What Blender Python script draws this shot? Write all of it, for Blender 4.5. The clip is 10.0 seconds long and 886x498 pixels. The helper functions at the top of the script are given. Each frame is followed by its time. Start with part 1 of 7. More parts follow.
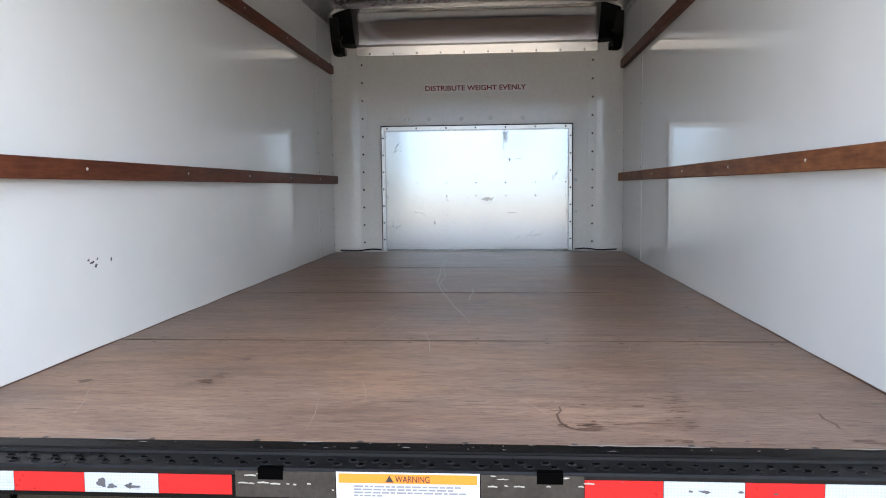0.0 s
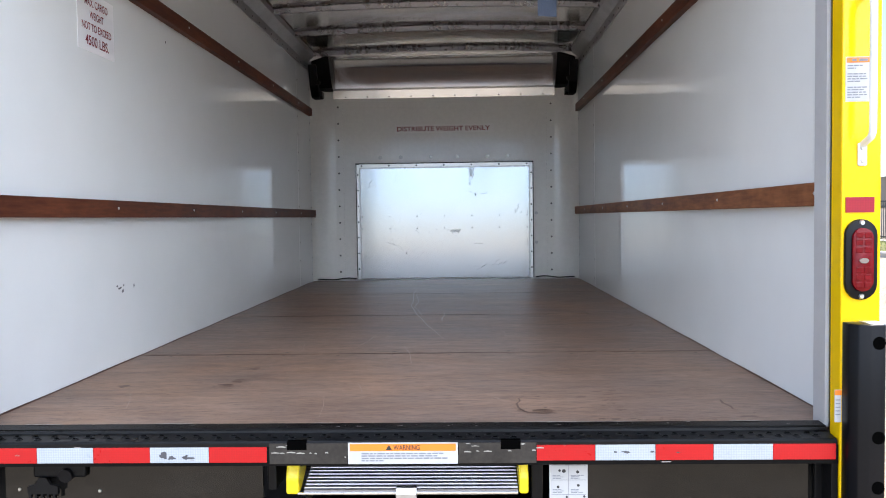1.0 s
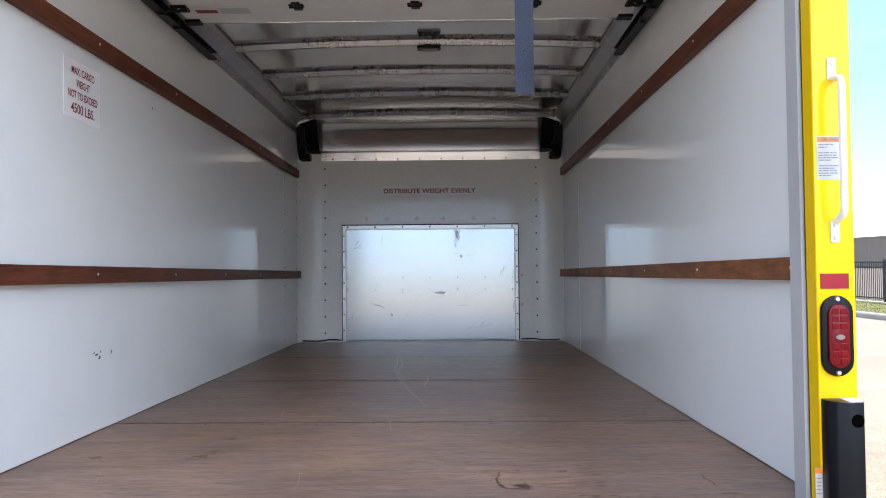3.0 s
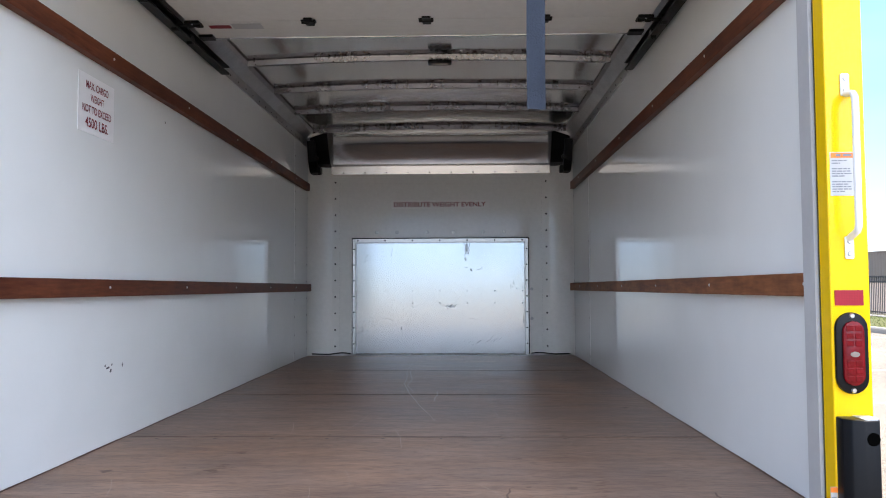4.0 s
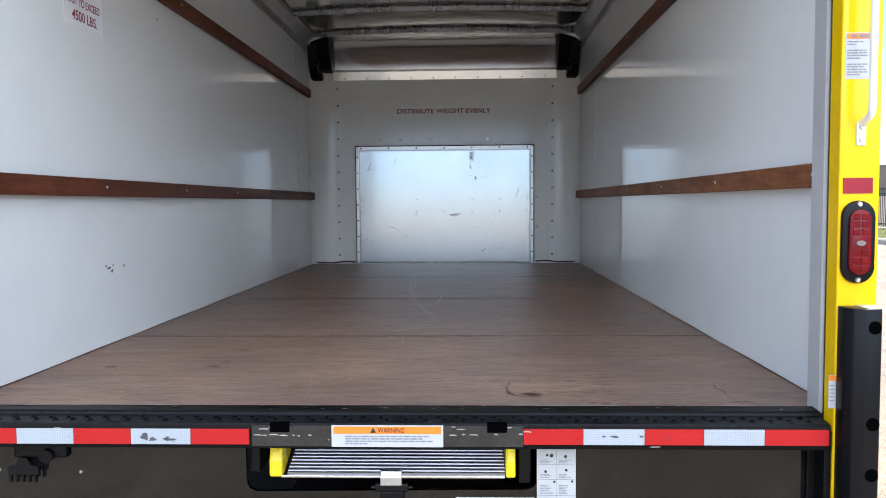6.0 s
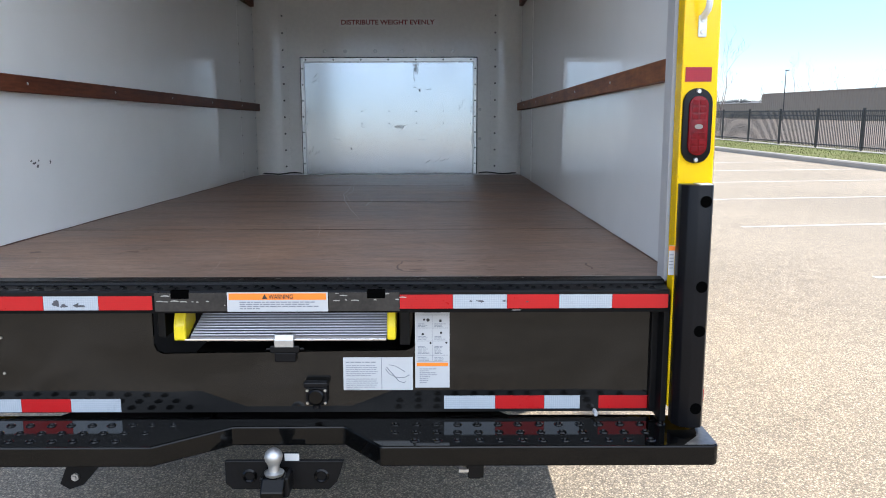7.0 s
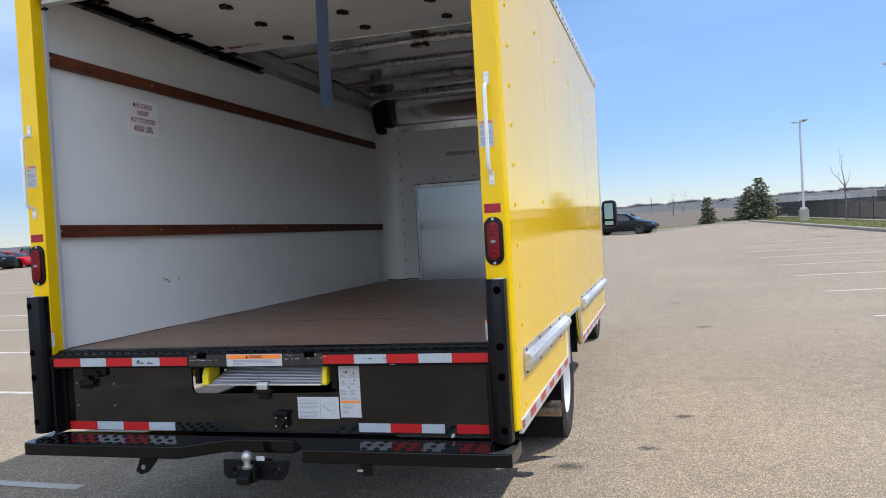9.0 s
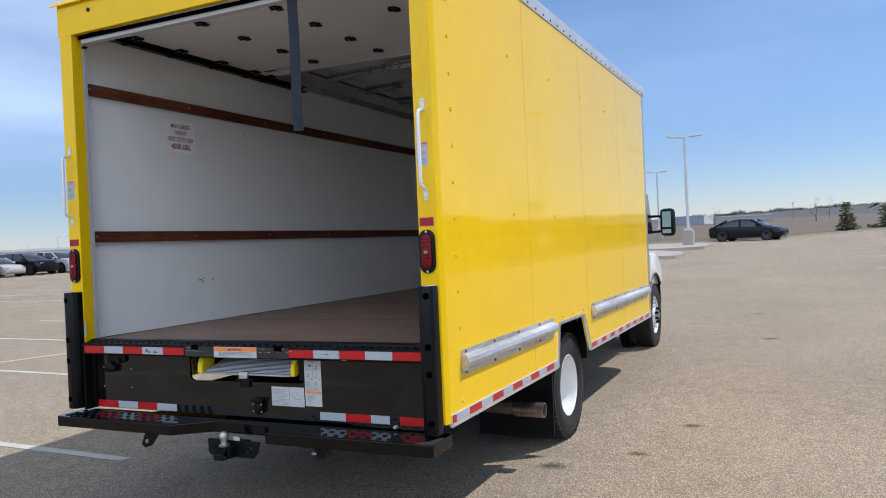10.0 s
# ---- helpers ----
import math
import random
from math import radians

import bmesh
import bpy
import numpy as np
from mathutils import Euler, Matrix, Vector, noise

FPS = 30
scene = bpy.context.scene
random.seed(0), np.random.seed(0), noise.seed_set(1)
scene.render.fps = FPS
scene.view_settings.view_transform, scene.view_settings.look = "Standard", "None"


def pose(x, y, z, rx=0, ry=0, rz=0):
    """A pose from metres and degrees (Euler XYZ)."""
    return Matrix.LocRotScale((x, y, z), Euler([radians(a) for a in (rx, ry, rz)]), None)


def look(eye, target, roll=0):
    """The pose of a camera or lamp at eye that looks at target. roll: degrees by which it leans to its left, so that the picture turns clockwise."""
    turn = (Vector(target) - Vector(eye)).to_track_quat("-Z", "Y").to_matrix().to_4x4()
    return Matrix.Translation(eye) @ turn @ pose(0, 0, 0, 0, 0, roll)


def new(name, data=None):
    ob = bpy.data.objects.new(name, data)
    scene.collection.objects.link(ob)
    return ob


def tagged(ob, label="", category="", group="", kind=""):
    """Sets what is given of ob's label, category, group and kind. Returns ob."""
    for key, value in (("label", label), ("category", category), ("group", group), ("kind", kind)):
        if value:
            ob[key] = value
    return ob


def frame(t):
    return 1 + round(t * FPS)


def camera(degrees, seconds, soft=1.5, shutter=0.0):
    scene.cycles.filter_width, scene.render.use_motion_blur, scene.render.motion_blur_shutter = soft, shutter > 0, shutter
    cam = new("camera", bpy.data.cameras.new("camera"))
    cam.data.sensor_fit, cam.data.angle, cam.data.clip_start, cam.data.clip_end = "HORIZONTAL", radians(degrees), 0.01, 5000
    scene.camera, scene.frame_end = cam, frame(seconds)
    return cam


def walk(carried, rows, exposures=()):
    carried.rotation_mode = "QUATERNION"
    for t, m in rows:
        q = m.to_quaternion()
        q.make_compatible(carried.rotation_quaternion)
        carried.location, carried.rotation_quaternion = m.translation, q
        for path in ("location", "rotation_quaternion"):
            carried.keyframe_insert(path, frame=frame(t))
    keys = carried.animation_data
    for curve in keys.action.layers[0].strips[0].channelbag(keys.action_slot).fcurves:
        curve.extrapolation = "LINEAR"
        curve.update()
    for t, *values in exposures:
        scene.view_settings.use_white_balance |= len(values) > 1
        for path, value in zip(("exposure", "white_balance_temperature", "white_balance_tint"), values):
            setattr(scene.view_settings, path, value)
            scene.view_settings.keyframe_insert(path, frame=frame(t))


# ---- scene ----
cam = camera(59.67, 10.0, soft=1.0)
LEVEL = pose(0, 2.2, 0) @ pose(0, 0, 0, -0.93) @ pose(0, -2.2, 0)  # the truck stands nose-down on level ground
PATH = [
    (0, (0.198, -1.421, 1.450), (0.048, 0.567, 1.291), -0.61),
    (0.5, (0.144, -1.725, 1.468), (0.056, 0.269, 1.352), -0.88),
    (1, (0.183, -1.903, 1.469), (0.123, 0.095, 1.388), -0.79),
    (1.5, (0.231, -1.955, 1.454), (0.198, 0.044, 1.386), -0.68),
    (2, (0.227, -1.929, 1.461), (0.211, 0.070, 1.427), -0.49),
    (2.5, (0.215, -1.901, 1.497), (0.196, 0.099, 1.519), -0.46),
    (4, (0.205, -1.900, 1.515), (0.152, 0.097, 1.615), -0.24),
    (4.5, (0.189, -1.885, 1.513), (0.130, 0.113, 1.587), -0.04),
    (5, (0.172, -1.848, 1.503), (0.110, 0.151, 1.528), 0.09),
    (5.2, (0.171, -1.833, 1.493), (0.105, 0.165, 1.495), 0.09),
    (6.3, (0.238, -1.866, 1.445), (0.172, 0.124, 1.260), -0.72),
    (6.5, (0.234, -1.872, 1.436), (0.210, 0.114, 1.200), -0.84),
    (7, (0.468, -2.059, 1.356), (0.470, -0.084, 1.041), -0.16),
    (7.5, (0.723, -2.343, 1.377), (0.602, -0.367, 1.095), -0.36),
    (8, (0.994, -2.665, 1.376), (0.724, -0.693, 1.183), -1.72),
    (8.5, (1.371, -2.941, 1.383), (0.936, -0.990, 1.308), -2.75),
    (9, (1.795, -3.054, 1.388), (1.244, -1.131, 1.353), -3.27),
    (9.5, (2.206, -3.045, 1.385), (1.517, -1.167, 1.354), -2.82),
    (10, (2.670, -3.076, 1.381), (1.813, -1.269, 1.370), -2.56),
]
walk(cam, [(t, LEVEL @ look(eye, target, roll)) for t, eye, target, roll in PATH],
     exposures=[(0, 1.92, 6600, 11), (1.0, 1.68, 6400, 12), (2.5, 1.52, 6300, 13), (5, 1.52, 6200, 12), (6.5, 1.39, 6250, 10), (7.0, 1.17, 6200, 10), (7.5, 0.96, 6150, 11), (8.0, 0.79, 6100, 12), (8.5, 0.6, 6050, 11), (9, 0.41, 6150, 11), (9.5, 0.29, 6200, 12), (10, 0.21, 6200, 12)])

# ---- light ----
SUN = Vector((0.53, 0.41, 1.0)).normalized()
world = bpy.data.worlds.new("sky")
scene.world = world
world.use_nodes = True
wn, wl = world.node_tree.nodes, world.node_tree.links
sky = wn.new("ShaderNodeTexSky")
sky.sky_type, sky.sun_disc = "NISHITA", False
sky.sun_elevation, sky.sun_rotation = math.asin(SUN.z), math.atan2(SUN.x, SUN.y)
sky.air_density, sky.dust_density, sky.ozone_density = 0.85, 0.0, 1.8
# thin cloud, plus a bright unseen bank added behind to light the cargo box
cloud_coord = wn.new("ShaderNodeTexCoord")
cloud_map = wn.new("ShaderNodeMapping")
cloud_map.inputs["Scale"].default_value = (1.2, 1.2, 6.0)
cloud_map.inputs["Location"].default_value = (0.6, 0.1, 0.2)
cloud_noise = wn.new("ShaderNodeTexNoise")
cloud_noise.inputs["Scale"].default_value, cloud_noise.inputs["Detail"].default_value = 1.6, 6
cloud_ramp = wn.new("ShaderNodeValToRGB")
cloud_ramp.color_ramp.elements[0].position, cloud_ramp.color_ramp.elements[1].position = 0.16, 0.68
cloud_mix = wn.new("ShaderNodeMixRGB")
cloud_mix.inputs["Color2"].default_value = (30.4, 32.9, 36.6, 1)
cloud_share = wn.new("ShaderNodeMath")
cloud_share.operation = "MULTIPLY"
# the added bank: never in view, centred low behind the truck
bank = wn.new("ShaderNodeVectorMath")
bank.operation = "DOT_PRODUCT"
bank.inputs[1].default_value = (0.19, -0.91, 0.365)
fill_bank_range = wn.new("ShaderNodeMapRange")
fill_bank_range.inputs["From Min"].default_value, fill_bank_range.inputs["From Max"].default_value = 0.36, 0.92
fill_bank_range.inputs["To Min"].default_value, fill_bank_range.inputs["To Max"].default_value = 0.05, 0.95
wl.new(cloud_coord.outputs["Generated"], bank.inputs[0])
wl.new(bank.outputs["Value"], fill_bank_range.inputs["Value"])
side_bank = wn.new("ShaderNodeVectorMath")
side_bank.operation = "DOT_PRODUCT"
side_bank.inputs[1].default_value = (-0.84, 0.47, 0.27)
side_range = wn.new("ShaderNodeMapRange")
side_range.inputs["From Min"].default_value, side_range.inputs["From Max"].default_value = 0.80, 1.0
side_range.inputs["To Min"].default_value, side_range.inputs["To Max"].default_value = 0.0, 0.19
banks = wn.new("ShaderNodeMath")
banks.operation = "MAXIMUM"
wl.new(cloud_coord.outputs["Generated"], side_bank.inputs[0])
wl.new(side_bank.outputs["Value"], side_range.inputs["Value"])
wl.new(fill_bank_range.outputs["Result"], banks.inputs[0])
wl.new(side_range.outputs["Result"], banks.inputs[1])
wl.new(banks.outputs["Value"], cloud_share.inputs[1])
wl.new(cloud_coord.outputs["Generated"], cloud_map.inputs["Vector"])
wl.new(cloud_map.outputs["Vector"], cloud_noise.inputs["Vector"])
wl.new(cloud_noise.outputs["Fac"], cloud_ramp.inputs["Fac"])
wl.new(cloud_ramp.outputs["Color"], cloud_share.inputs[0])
low_edge = wn.new("ShaderNodeMapRange")
low_edge.interpolation_type = "SMOOTHSTEP"
low_edge.inputs["From Min"].default_value, low_edge.inputs["From Max"].default_value = 0.06, 0.18
low_edge.inputs["To Min"].default_value, low_edge.inputs["To Max"].default_value = 0.05, 1.0
cloud_fade = wn.new("ShaderNodeMath")
cloud_fade.operation = "MULTIPLY"
wl.new(cloud_share.outputs["Value"], cloud_fade.inputs[0])
wl.new(low_edge.outputs["Result"], cloud_fade.inputs[1])
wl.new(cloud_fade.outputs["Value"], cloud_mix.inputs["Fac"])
tint = wn.new("ShaderNodeMixRGB")
tint.blend_type = "MULTIPLY"
tint.inputs["Fac"].default_value = 1.0
height = wn.new("ShaderNodeSeparateXYZ")
wl.new(cloud_coord.outputs["Generated"], height.inputs[0])
haze = wn.new("ShaderNodeValToRGB")
haze.color_ramp.elements[0].position, haze.color_ramp.elements[1].position = 0.0, 0.28
haze.color_ramp.elements[0].color, haze.color_ramp.elements[1].color = (0.93, 0.98, 1.20, 1), (0.88, 1.14, 1.34, 1)
wl.new(height.outputs["Z"], haze.inputs["Fac"])
wl.new(height.outputs["Z"], low_edge.inputs["Value"])
wl.new(haze.outputs["Color"], tint.inputs["Color2"])
wl.new(sky.outputs["Color"], tint.inputs["Color1"])
wl.new(tint.outputs["Color"], cloud_mix.inputs["Color1"])
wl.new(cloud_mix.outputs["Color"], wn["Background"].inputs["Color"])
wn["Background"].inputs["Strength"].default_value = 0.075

sun = new("sun", bpy.data.lights.new("sun", "SUN"))
sun.data.energy, sun.data.angle, sun.data.color = 3.75, radians(0.55), (1.0, 0.94, 0.85)
sun.matrix_world = look(SUN * 50, (0, 0, 0))

# ---- materials ----


def surface(name, base, rough=0.5, metal=0.0, var=0.12, scale=3.0, grain=60.0, bump=0.1, stretch=(1, 1, 1), coat=0.0,
            tone=None, rough_var=0.1, spec=0.5, island=0.0, single=0.0):
    """A node material: base colour with broad and fine variation, fine relief and uneven gloss."""
    m = bpy.data.materials.new(name)
    m.use_nodes = True
    n, l = m.node_tree.nodes, m.node_tree.links
    b = n["Principled BSDF"]
    b.inputs["Metallic"].default_value = metal
    b.inputs["Specular IOR Level"].default_value = spec
    b.inputs["Coat Weight"].default_value = coat
    b.inputs["Coat Roughness"].default_value = 0.05
    tc, mp = n.new("ShaderNodeTexCoord"), n.new("ShaderNodeMapping")
    mp.inputs["Scale"].default_value = stretch
    l.new(tc.outputs["Object"], mp.inputs["Vector"])
    broad, fine = n.new("ShaderNodeTexNoise"), n.new("ShaderNodeTexNoise")
    for node, s, d in ((broad, scale, 5), (fine, grain, 3)):
        node.inputs["Scale"].default_value, node.inputs["Detail"].default_value = s, d
        l.new(mp.outputs["Vector"], node.inputs["Vector"])
    ramp = n.new("ShaderNodeValToRGB")
    dark = tone or [c * (1 - var) for c in base]
    lift = [min(1, c * (1 + var * 0.6)) for c in base]
    ramp.color_ramp.elements[0].position, ramp.color_ramp.elements[1].position = 0.32, 0.68
    ramp.color_ramp.elements[0].color, ramp.color_ramp.elements[1].color = (*dark, 1), (*lift, 1)
    half = n.new("ShaderNodeMath")
    half.operation = "MULTIPLY_ADD"
    half.inputs[1].default_value = 0.45
    mixed = n.new("ShaderNodeMath")
    mixed.operation = "MULTIPLY_ADD"
    mixed.inputs[1].default_value = 0.55
    mixed.inputs[2].default_value = 0.0
    l.new(broad.outputs["Fac"], mixed.inputs[0])
    l.new(fine.outputs["Fac"], half.inputs[0])
    l.new(mixed.outputs["Value"], half.inputs[2])
    l.new(half.outputs["Value"], ramp.inputs["Fac"])
    colour = ramp.outputs["Color"]
    if island or single:
        hsv = n.new("ShaderNodeHueSaturation")
        span = n.new("ShaderNodeMapRange")
        amount = island or single
        span.inputs["To Min"].default_value, span.inputs["To Max"].default_value = 1 - amount, 1 + amount
        if island:
            l.new(n.new("ShaderNodeNewGeometry").outputs["Random Per Island"], span.inputs["Value"])
        else:
            l.new(n.new("ShaderNodeObjectInfo").outputs["Random"], span.inputs["Value"])
        l.new(span.outputs["Result"], hsv.inputs["Value"])
        l.new(colour, hsv.inputs["Color"])
        colour = hsv.outputs["Color"]
    l.new(colour, b.inputs["Base Color"])
    gloss = n.new("ShaderNodeMapRange")
    gloss.inputs["To Min"].default_value, gloss.inputs["To Max"].default_value = max(0.02, rough - rough_var), min(1, rough + rough_var)
    l.new(half.outputs["Value"], gloss.inputs["Value"])
    l.new(gloss.outputs["Result"], b.inputs["Roughness"])
    if bump:
        bp = n.new("ShaderNodeBump")
        bp.inputs["Strength"].default_value, bp.inputs["Distance"].default_value = bump, 0.004
        l.new(fine.outputs["Fac"], bp.inputs["Height"])
        l.new(bp.outputs["Normal"], b.inputs["Normal"])
    return m


def asphalt_surface():
    """Worn parking-lot asphalt: pale stones in a darker binder, broad stains."""
    m = surface("asphalt", (0.380, 0.318, 0.243), 0.85, var=0.22, scale=0.35, grain=6, bump=0, rough_var=0.08, spec=0.3)
    n, l = m.node_tree.nodes, m.node_tree.links
    b = n["Principled BSDF"]
    tc = n.new("ShaderNodeTexCoord")
    stones = n.new("ShaderNodeTexVoronoi")
    stones.inputs["Scale"].default_value = 145
    l.new(tc.outputs["Object"], stones.inputs["Vector"])
    grey = n.new("ShaderNodeRGBToBW")
    l.new(stones.outputs["Color"], grey.inputs["Color"])
    ramp = n.new("ShaderNodeValToRGB")
    ramp.color_ramp.elements[0].position, ramp.color_ramp.elements[1].position = 0.2, 0.88
    ramp.color_ramp.elements[0].color, ramp.color_ramp.elements[1].color = (0.66, 0.65, 0.64, 1), (1.78, 1.72, 1.58, 1)
    middle = ramp.color_ramp.elements.new(0.6)
    middle.color = (1.0, 0.99, 0.97, 1)
    l.new(grey.outputs["Val"], ramp.inputs["Fac"])
    gap = n.new("ShaderNodeMapRange")
    gap.inputs["From Min"].default_value, gap.inputs["From Max"].default_value = 0.25, 0.62
    gap.inputs["To Min"].default_value, gap.inputs["To Max"].default_value = 1.0, 0.55
    l.new(stones.outputs["Distance"], gap.inputs["Value"])
    one, two = n.new("ShaderNodeMixRGB"), n.new("ShaderNodeMixRGB")
    one.blend_type = two.blend_type = "MULTIPLY"
    one.inputs["Fac"].default_value = two.inputs["Fac"].default_value = 1
    old = b.inputs["Base Color"].links[0].from_socket
    l.new(old, one.inputs["Color1"])
    l.new(ramp.outputs["Color"], one.inputs["Color2"])
    l.new(one.outputs["Color"], two.inputs["Color1"])
    l.new(gap.outputs["Result"], two.inputs["Color2"])
    l.new(two.outputs["Color"], b.inputs["Base Color"])
    bp = n.new("ShaderNodeBump")
    bp.inputs["Strength"].default_value, bp.inputs["Distance"].default_value = 0.6, 0.004
    bp.invert = True
    l.new(stones.outputs["Distance"], bp.inputs["Height"])
    l.new(bp.outputs["Normal"], b.inputs["Normal"])
    return m


def glass_surface(name, tint, rough=0.02, opaque=True):
    m = bpy.data.materials.new(name)
    m.use_nodes = True
    b = m.node_tree.nodes["Principled BSDF"]
    b.inputs["Base Color"].default_value = (*tint, 1)
    b.inputs["Roughness"].default_value = rough
    b.inputs["Transmission Weight"].default_value = 0.0 if opaque else 0.9
    return m


def reflective_tape(name, base, tone):
    """Retroreflective tape with a fine honeycomb under a clear film."""
    m = surface(name, base, 0.3, var=0.1, scale=12, grain=160, bump=0.03, coat=0.05, spec=0.35)
    n, l = m.node_tree.nodes, m.node_tree.links
    b = n["Principled BSDF"]
    tc, mp = n.new("ShaderNodeTexCoord"), n.new("ShaderNodeMapping")
    mp.inputs["Rotation"].default_value = (0, radians(45), 0)
    cells = n.new("ShaderNodeTexChecker")
    cells.inputs["Scale"].default_value = 230
    l.new(tc.outputs["Object"], mp.inputs["Vector"])
    l.new(mp.outputs["Vector"], cells.inputs["Vector"])
    mix = n.new("ShaderNodeMixRGB")
    mix.inputs["Color2"].default_value = (*tone, 1)
    share = n.new("ShaderNodeMath")
    share.operation = "MULTIPLY"
    share.inputs[1].default_value = 0.4
    l.new(cells.outputs["Fac"], share.inputs[0])
    l.new(share.outputs["Value"], mix.inputs["Fac"])
    old = b.inputs["Base Color"].links[0].from_socket
    l.new(old, mix.inputs["Color1"])
    l.new(mix.outputs["Color"], b.inputs["Base Color"])
    return m


def oil_surface():
    """A dark soaked-in stain that thins out towards a ragged edge."""
    m = surface("oil_stain", (0.10, 0.088, 0.072), 0.7, var=0.4, scale=9, grain=80, bump=0.2)
    n, l = m.node_tree.nodes, m.node_tree.links
    tc, mp, ball = n.new("ShaderNodeTexCoord"), n.new("ShaderNodeMapping"), n.new("ShaderNodeTexGradient")
    mp.inputs["Location"].default_value, mp.inputs["Scale"].default_value = (-1, -1, 0), (2, 2, 0)
    ball.gradient_type = "SPHERICAL"
    l.new(tc.outputs["Generated"], mp.inputs["Vector"])
    l.new(mp.outputs["Vector"], ball.inputs["Vector"])
    rag = n.new("ShaderNodeTexNoise")
    rag.inputs["Scale"].default_value, rag.inputs["Detail"].default_value = 40, 8
    l.new(tc.outputs["Object"], rag.inputs["Vector"])
    both = n.new("ShaderNodeMath")
    both.operation = "MULTIPLY_ADD"
    both.inputs[1].default_value = 0.7
    l.new(ball.outputs["Fac"], both.inputs[0])
    l.new(rag.outputs["Fac"], both.inputs[2])
    span = n.new("ShaderNodeMapRange")
    span.inputs["From Min"].default_value, span.inputs["From Max"].default_value = 0.58, 1.0
    span.inputs["To Min"].default_value, span.inputs["To Max"].default_value = 0.0, 0.6
    l.new(both.outputs["Value"], span.inputs["Value"])
    l.new(span.outputs["Result"], n["Principled BSDF"].inputs["Alpha"])
    return m


def dusty_gloss(name):
    """Black gloss paint, slightly wavy, with wiped dust smears and faint streaks."""
    m = surface(name, (0.003, 0.003, 0.003), 0.05, var=0.3, scale=2.2, grain=5, bump=0.0, rough_var=0.03, spec=0.40)
    n, l = m.node_tree.nodes, m.node_tree.links
    b = n["Principled BSDF"]
    tc = n.new("ShaderNodeTexCoord")

    def noise(stretch, scale, detail, rough):
        mp, nz = n.new("ShaderNodeMapping"), n.new("ShaderNodeTexNoise")
        mp.inputs["Scale"].default_value = stretch
        nz.inputs["Scale"].default_value, nz.inputs["Detail"].default_value, nz.inputs["Roughness"].default_value = scale, detail, rough
        nz.inputs["Distortion"].default_value = 0.6
        l.new(tc.outputs["Object"], mp.inputs["Vector"])
        l.new(mp.outputs["Vector"], nz.inputs["Vector"])
        return nz.outputs["Fac"]

    dust = n.new("ShaderNodeMapRange")
    dust.inputs["From Min"].default_value, dust.inputs["From Max"].default_value = 0.42, 0.78
    dust.inputs["To Min"].default_value, dust.inputs["To Max"].default_value = 0.0, 0.55
    l.new(noise((1.6, 1.0, 3.2), 1.7, 8, 0.6), dust.inputs["Value"])
    mix = n.new("ShaderNodeMixRGB")
    mix.inputs["Color2"].default_value = (0.026, 0.024, 0.022, 1)
    l.new(dust.outputs["Result"], mix.inputs["Fac"])
    old = b.inputs["Base Color"].links[0].from_socket
    l.new(old, mix.inputs["Color1"])
    l.new(mix.outputs["Color"], b.inputs["Base Color"])
    wave = n.new("ShaderNodeBump")
    wave.inputs["Strength"].default_value, wave.inputs["Distance"].default_value = 0.35, 0.02
    l.new(noise((1.0, 1.0, 1.4), 1.3, 2, 0.4), wave.inputs["Height"])
    l.new(wave.outputs["Normal"], b.inputs["Normal"])
    return m


ASPHALT = asphalt_surface()
OIL = oil_surface()
PAINT_LINE = surface("line_paint", (0.50, 0.475, 0.425), 0.7, var=0.3, scale=6, grain=90, bump=0.3)
CONCRETE = surface("concrete", (0.345, 0.31, 0.265), 0.85, var=0.2, scale=1.5, grain=40, bump=0.3)
FIELD = surface("dry_field", (0.118, 0.083, 0.061), 0.95, var=0.4, scale=0.02, grain=0.4, bump=0, tone=(0.085, 0.072, 0.05))
GRASS = surface("grass", (0.118, 0.138, 0.046), 0.9, var=0.3, scale=0.7, grain=14, bump=0.3, tone=(0.122, 0.108, 0.05), spec=0.05)
BLADE = surface("grass_blade", (0.105, 0.125, 0.040), 0.9, var=0.25, scale=1, grain=9, bump=0, island=0.2, spec=0.0)
YELLOW = surface("yellow_paint", (0.82, 0.522, 0.003), 0.06, var=0.04, scale=1.5, grain=7, bump=0.006, coat=0.0, spec=0.27, rough_var=0.03)
WHITE_LINER = surface("white_fibreglass_liner", (0.868, 0.886, 0.873), 0.03, var=0.03, scale=1.2, grain=5, bump=0.004, rough_var=0.012, spec=0.5)
FRONT_SHEET = surface("painted_front_sheet", (0.87, 0.86, 0.82), 0.11, var=0.06, scale=2.2, grain=30, bump=0.02)
ALU = surface("aluminium", (0.62, 0.62, 0.61), 0.30, 1.0, var=0.12, scale=4, grain=90, bump=0.04)
ALU_RAIL = surface("weathered_aluminium_rail", (0.62, 0.62, 0.615), 0.45, 0.55, var=0.14, scale=5, grain=70, bump=0.03)
RUB_ALU = surface("scuffed_rub_rail_aluminium", (0.62, 0.62, 0.625), 0.40, 0.7, var=0.45, scale=6, grain=40, bump=0.08, stretch=(1, 0.25, 1.6), tone=(0.38, 0.37, 0.36), rough_var=0.15)
STEEL_BOW = surface("roof_bow_steel", (0.36, 0.36, 0.36), 0.28, 1.0, var=0.15, scale=5, grain=40, bump=0.03)
ALU_BRIGHT = surface("mill_aluminium_sheet", (0.62, 0.63, 0.64), 0.16, 1.0, var=0.06, scale=2.5, grain=70, bump=0.012, rough_var=0.06)
PLATE = surface("galvanised_wear_plate", (0.63, 0.65, 0.66), 0.14, 0.78, var=0.07, scale=3.5, grain=45, bump=0.006, rough_var=0.03)
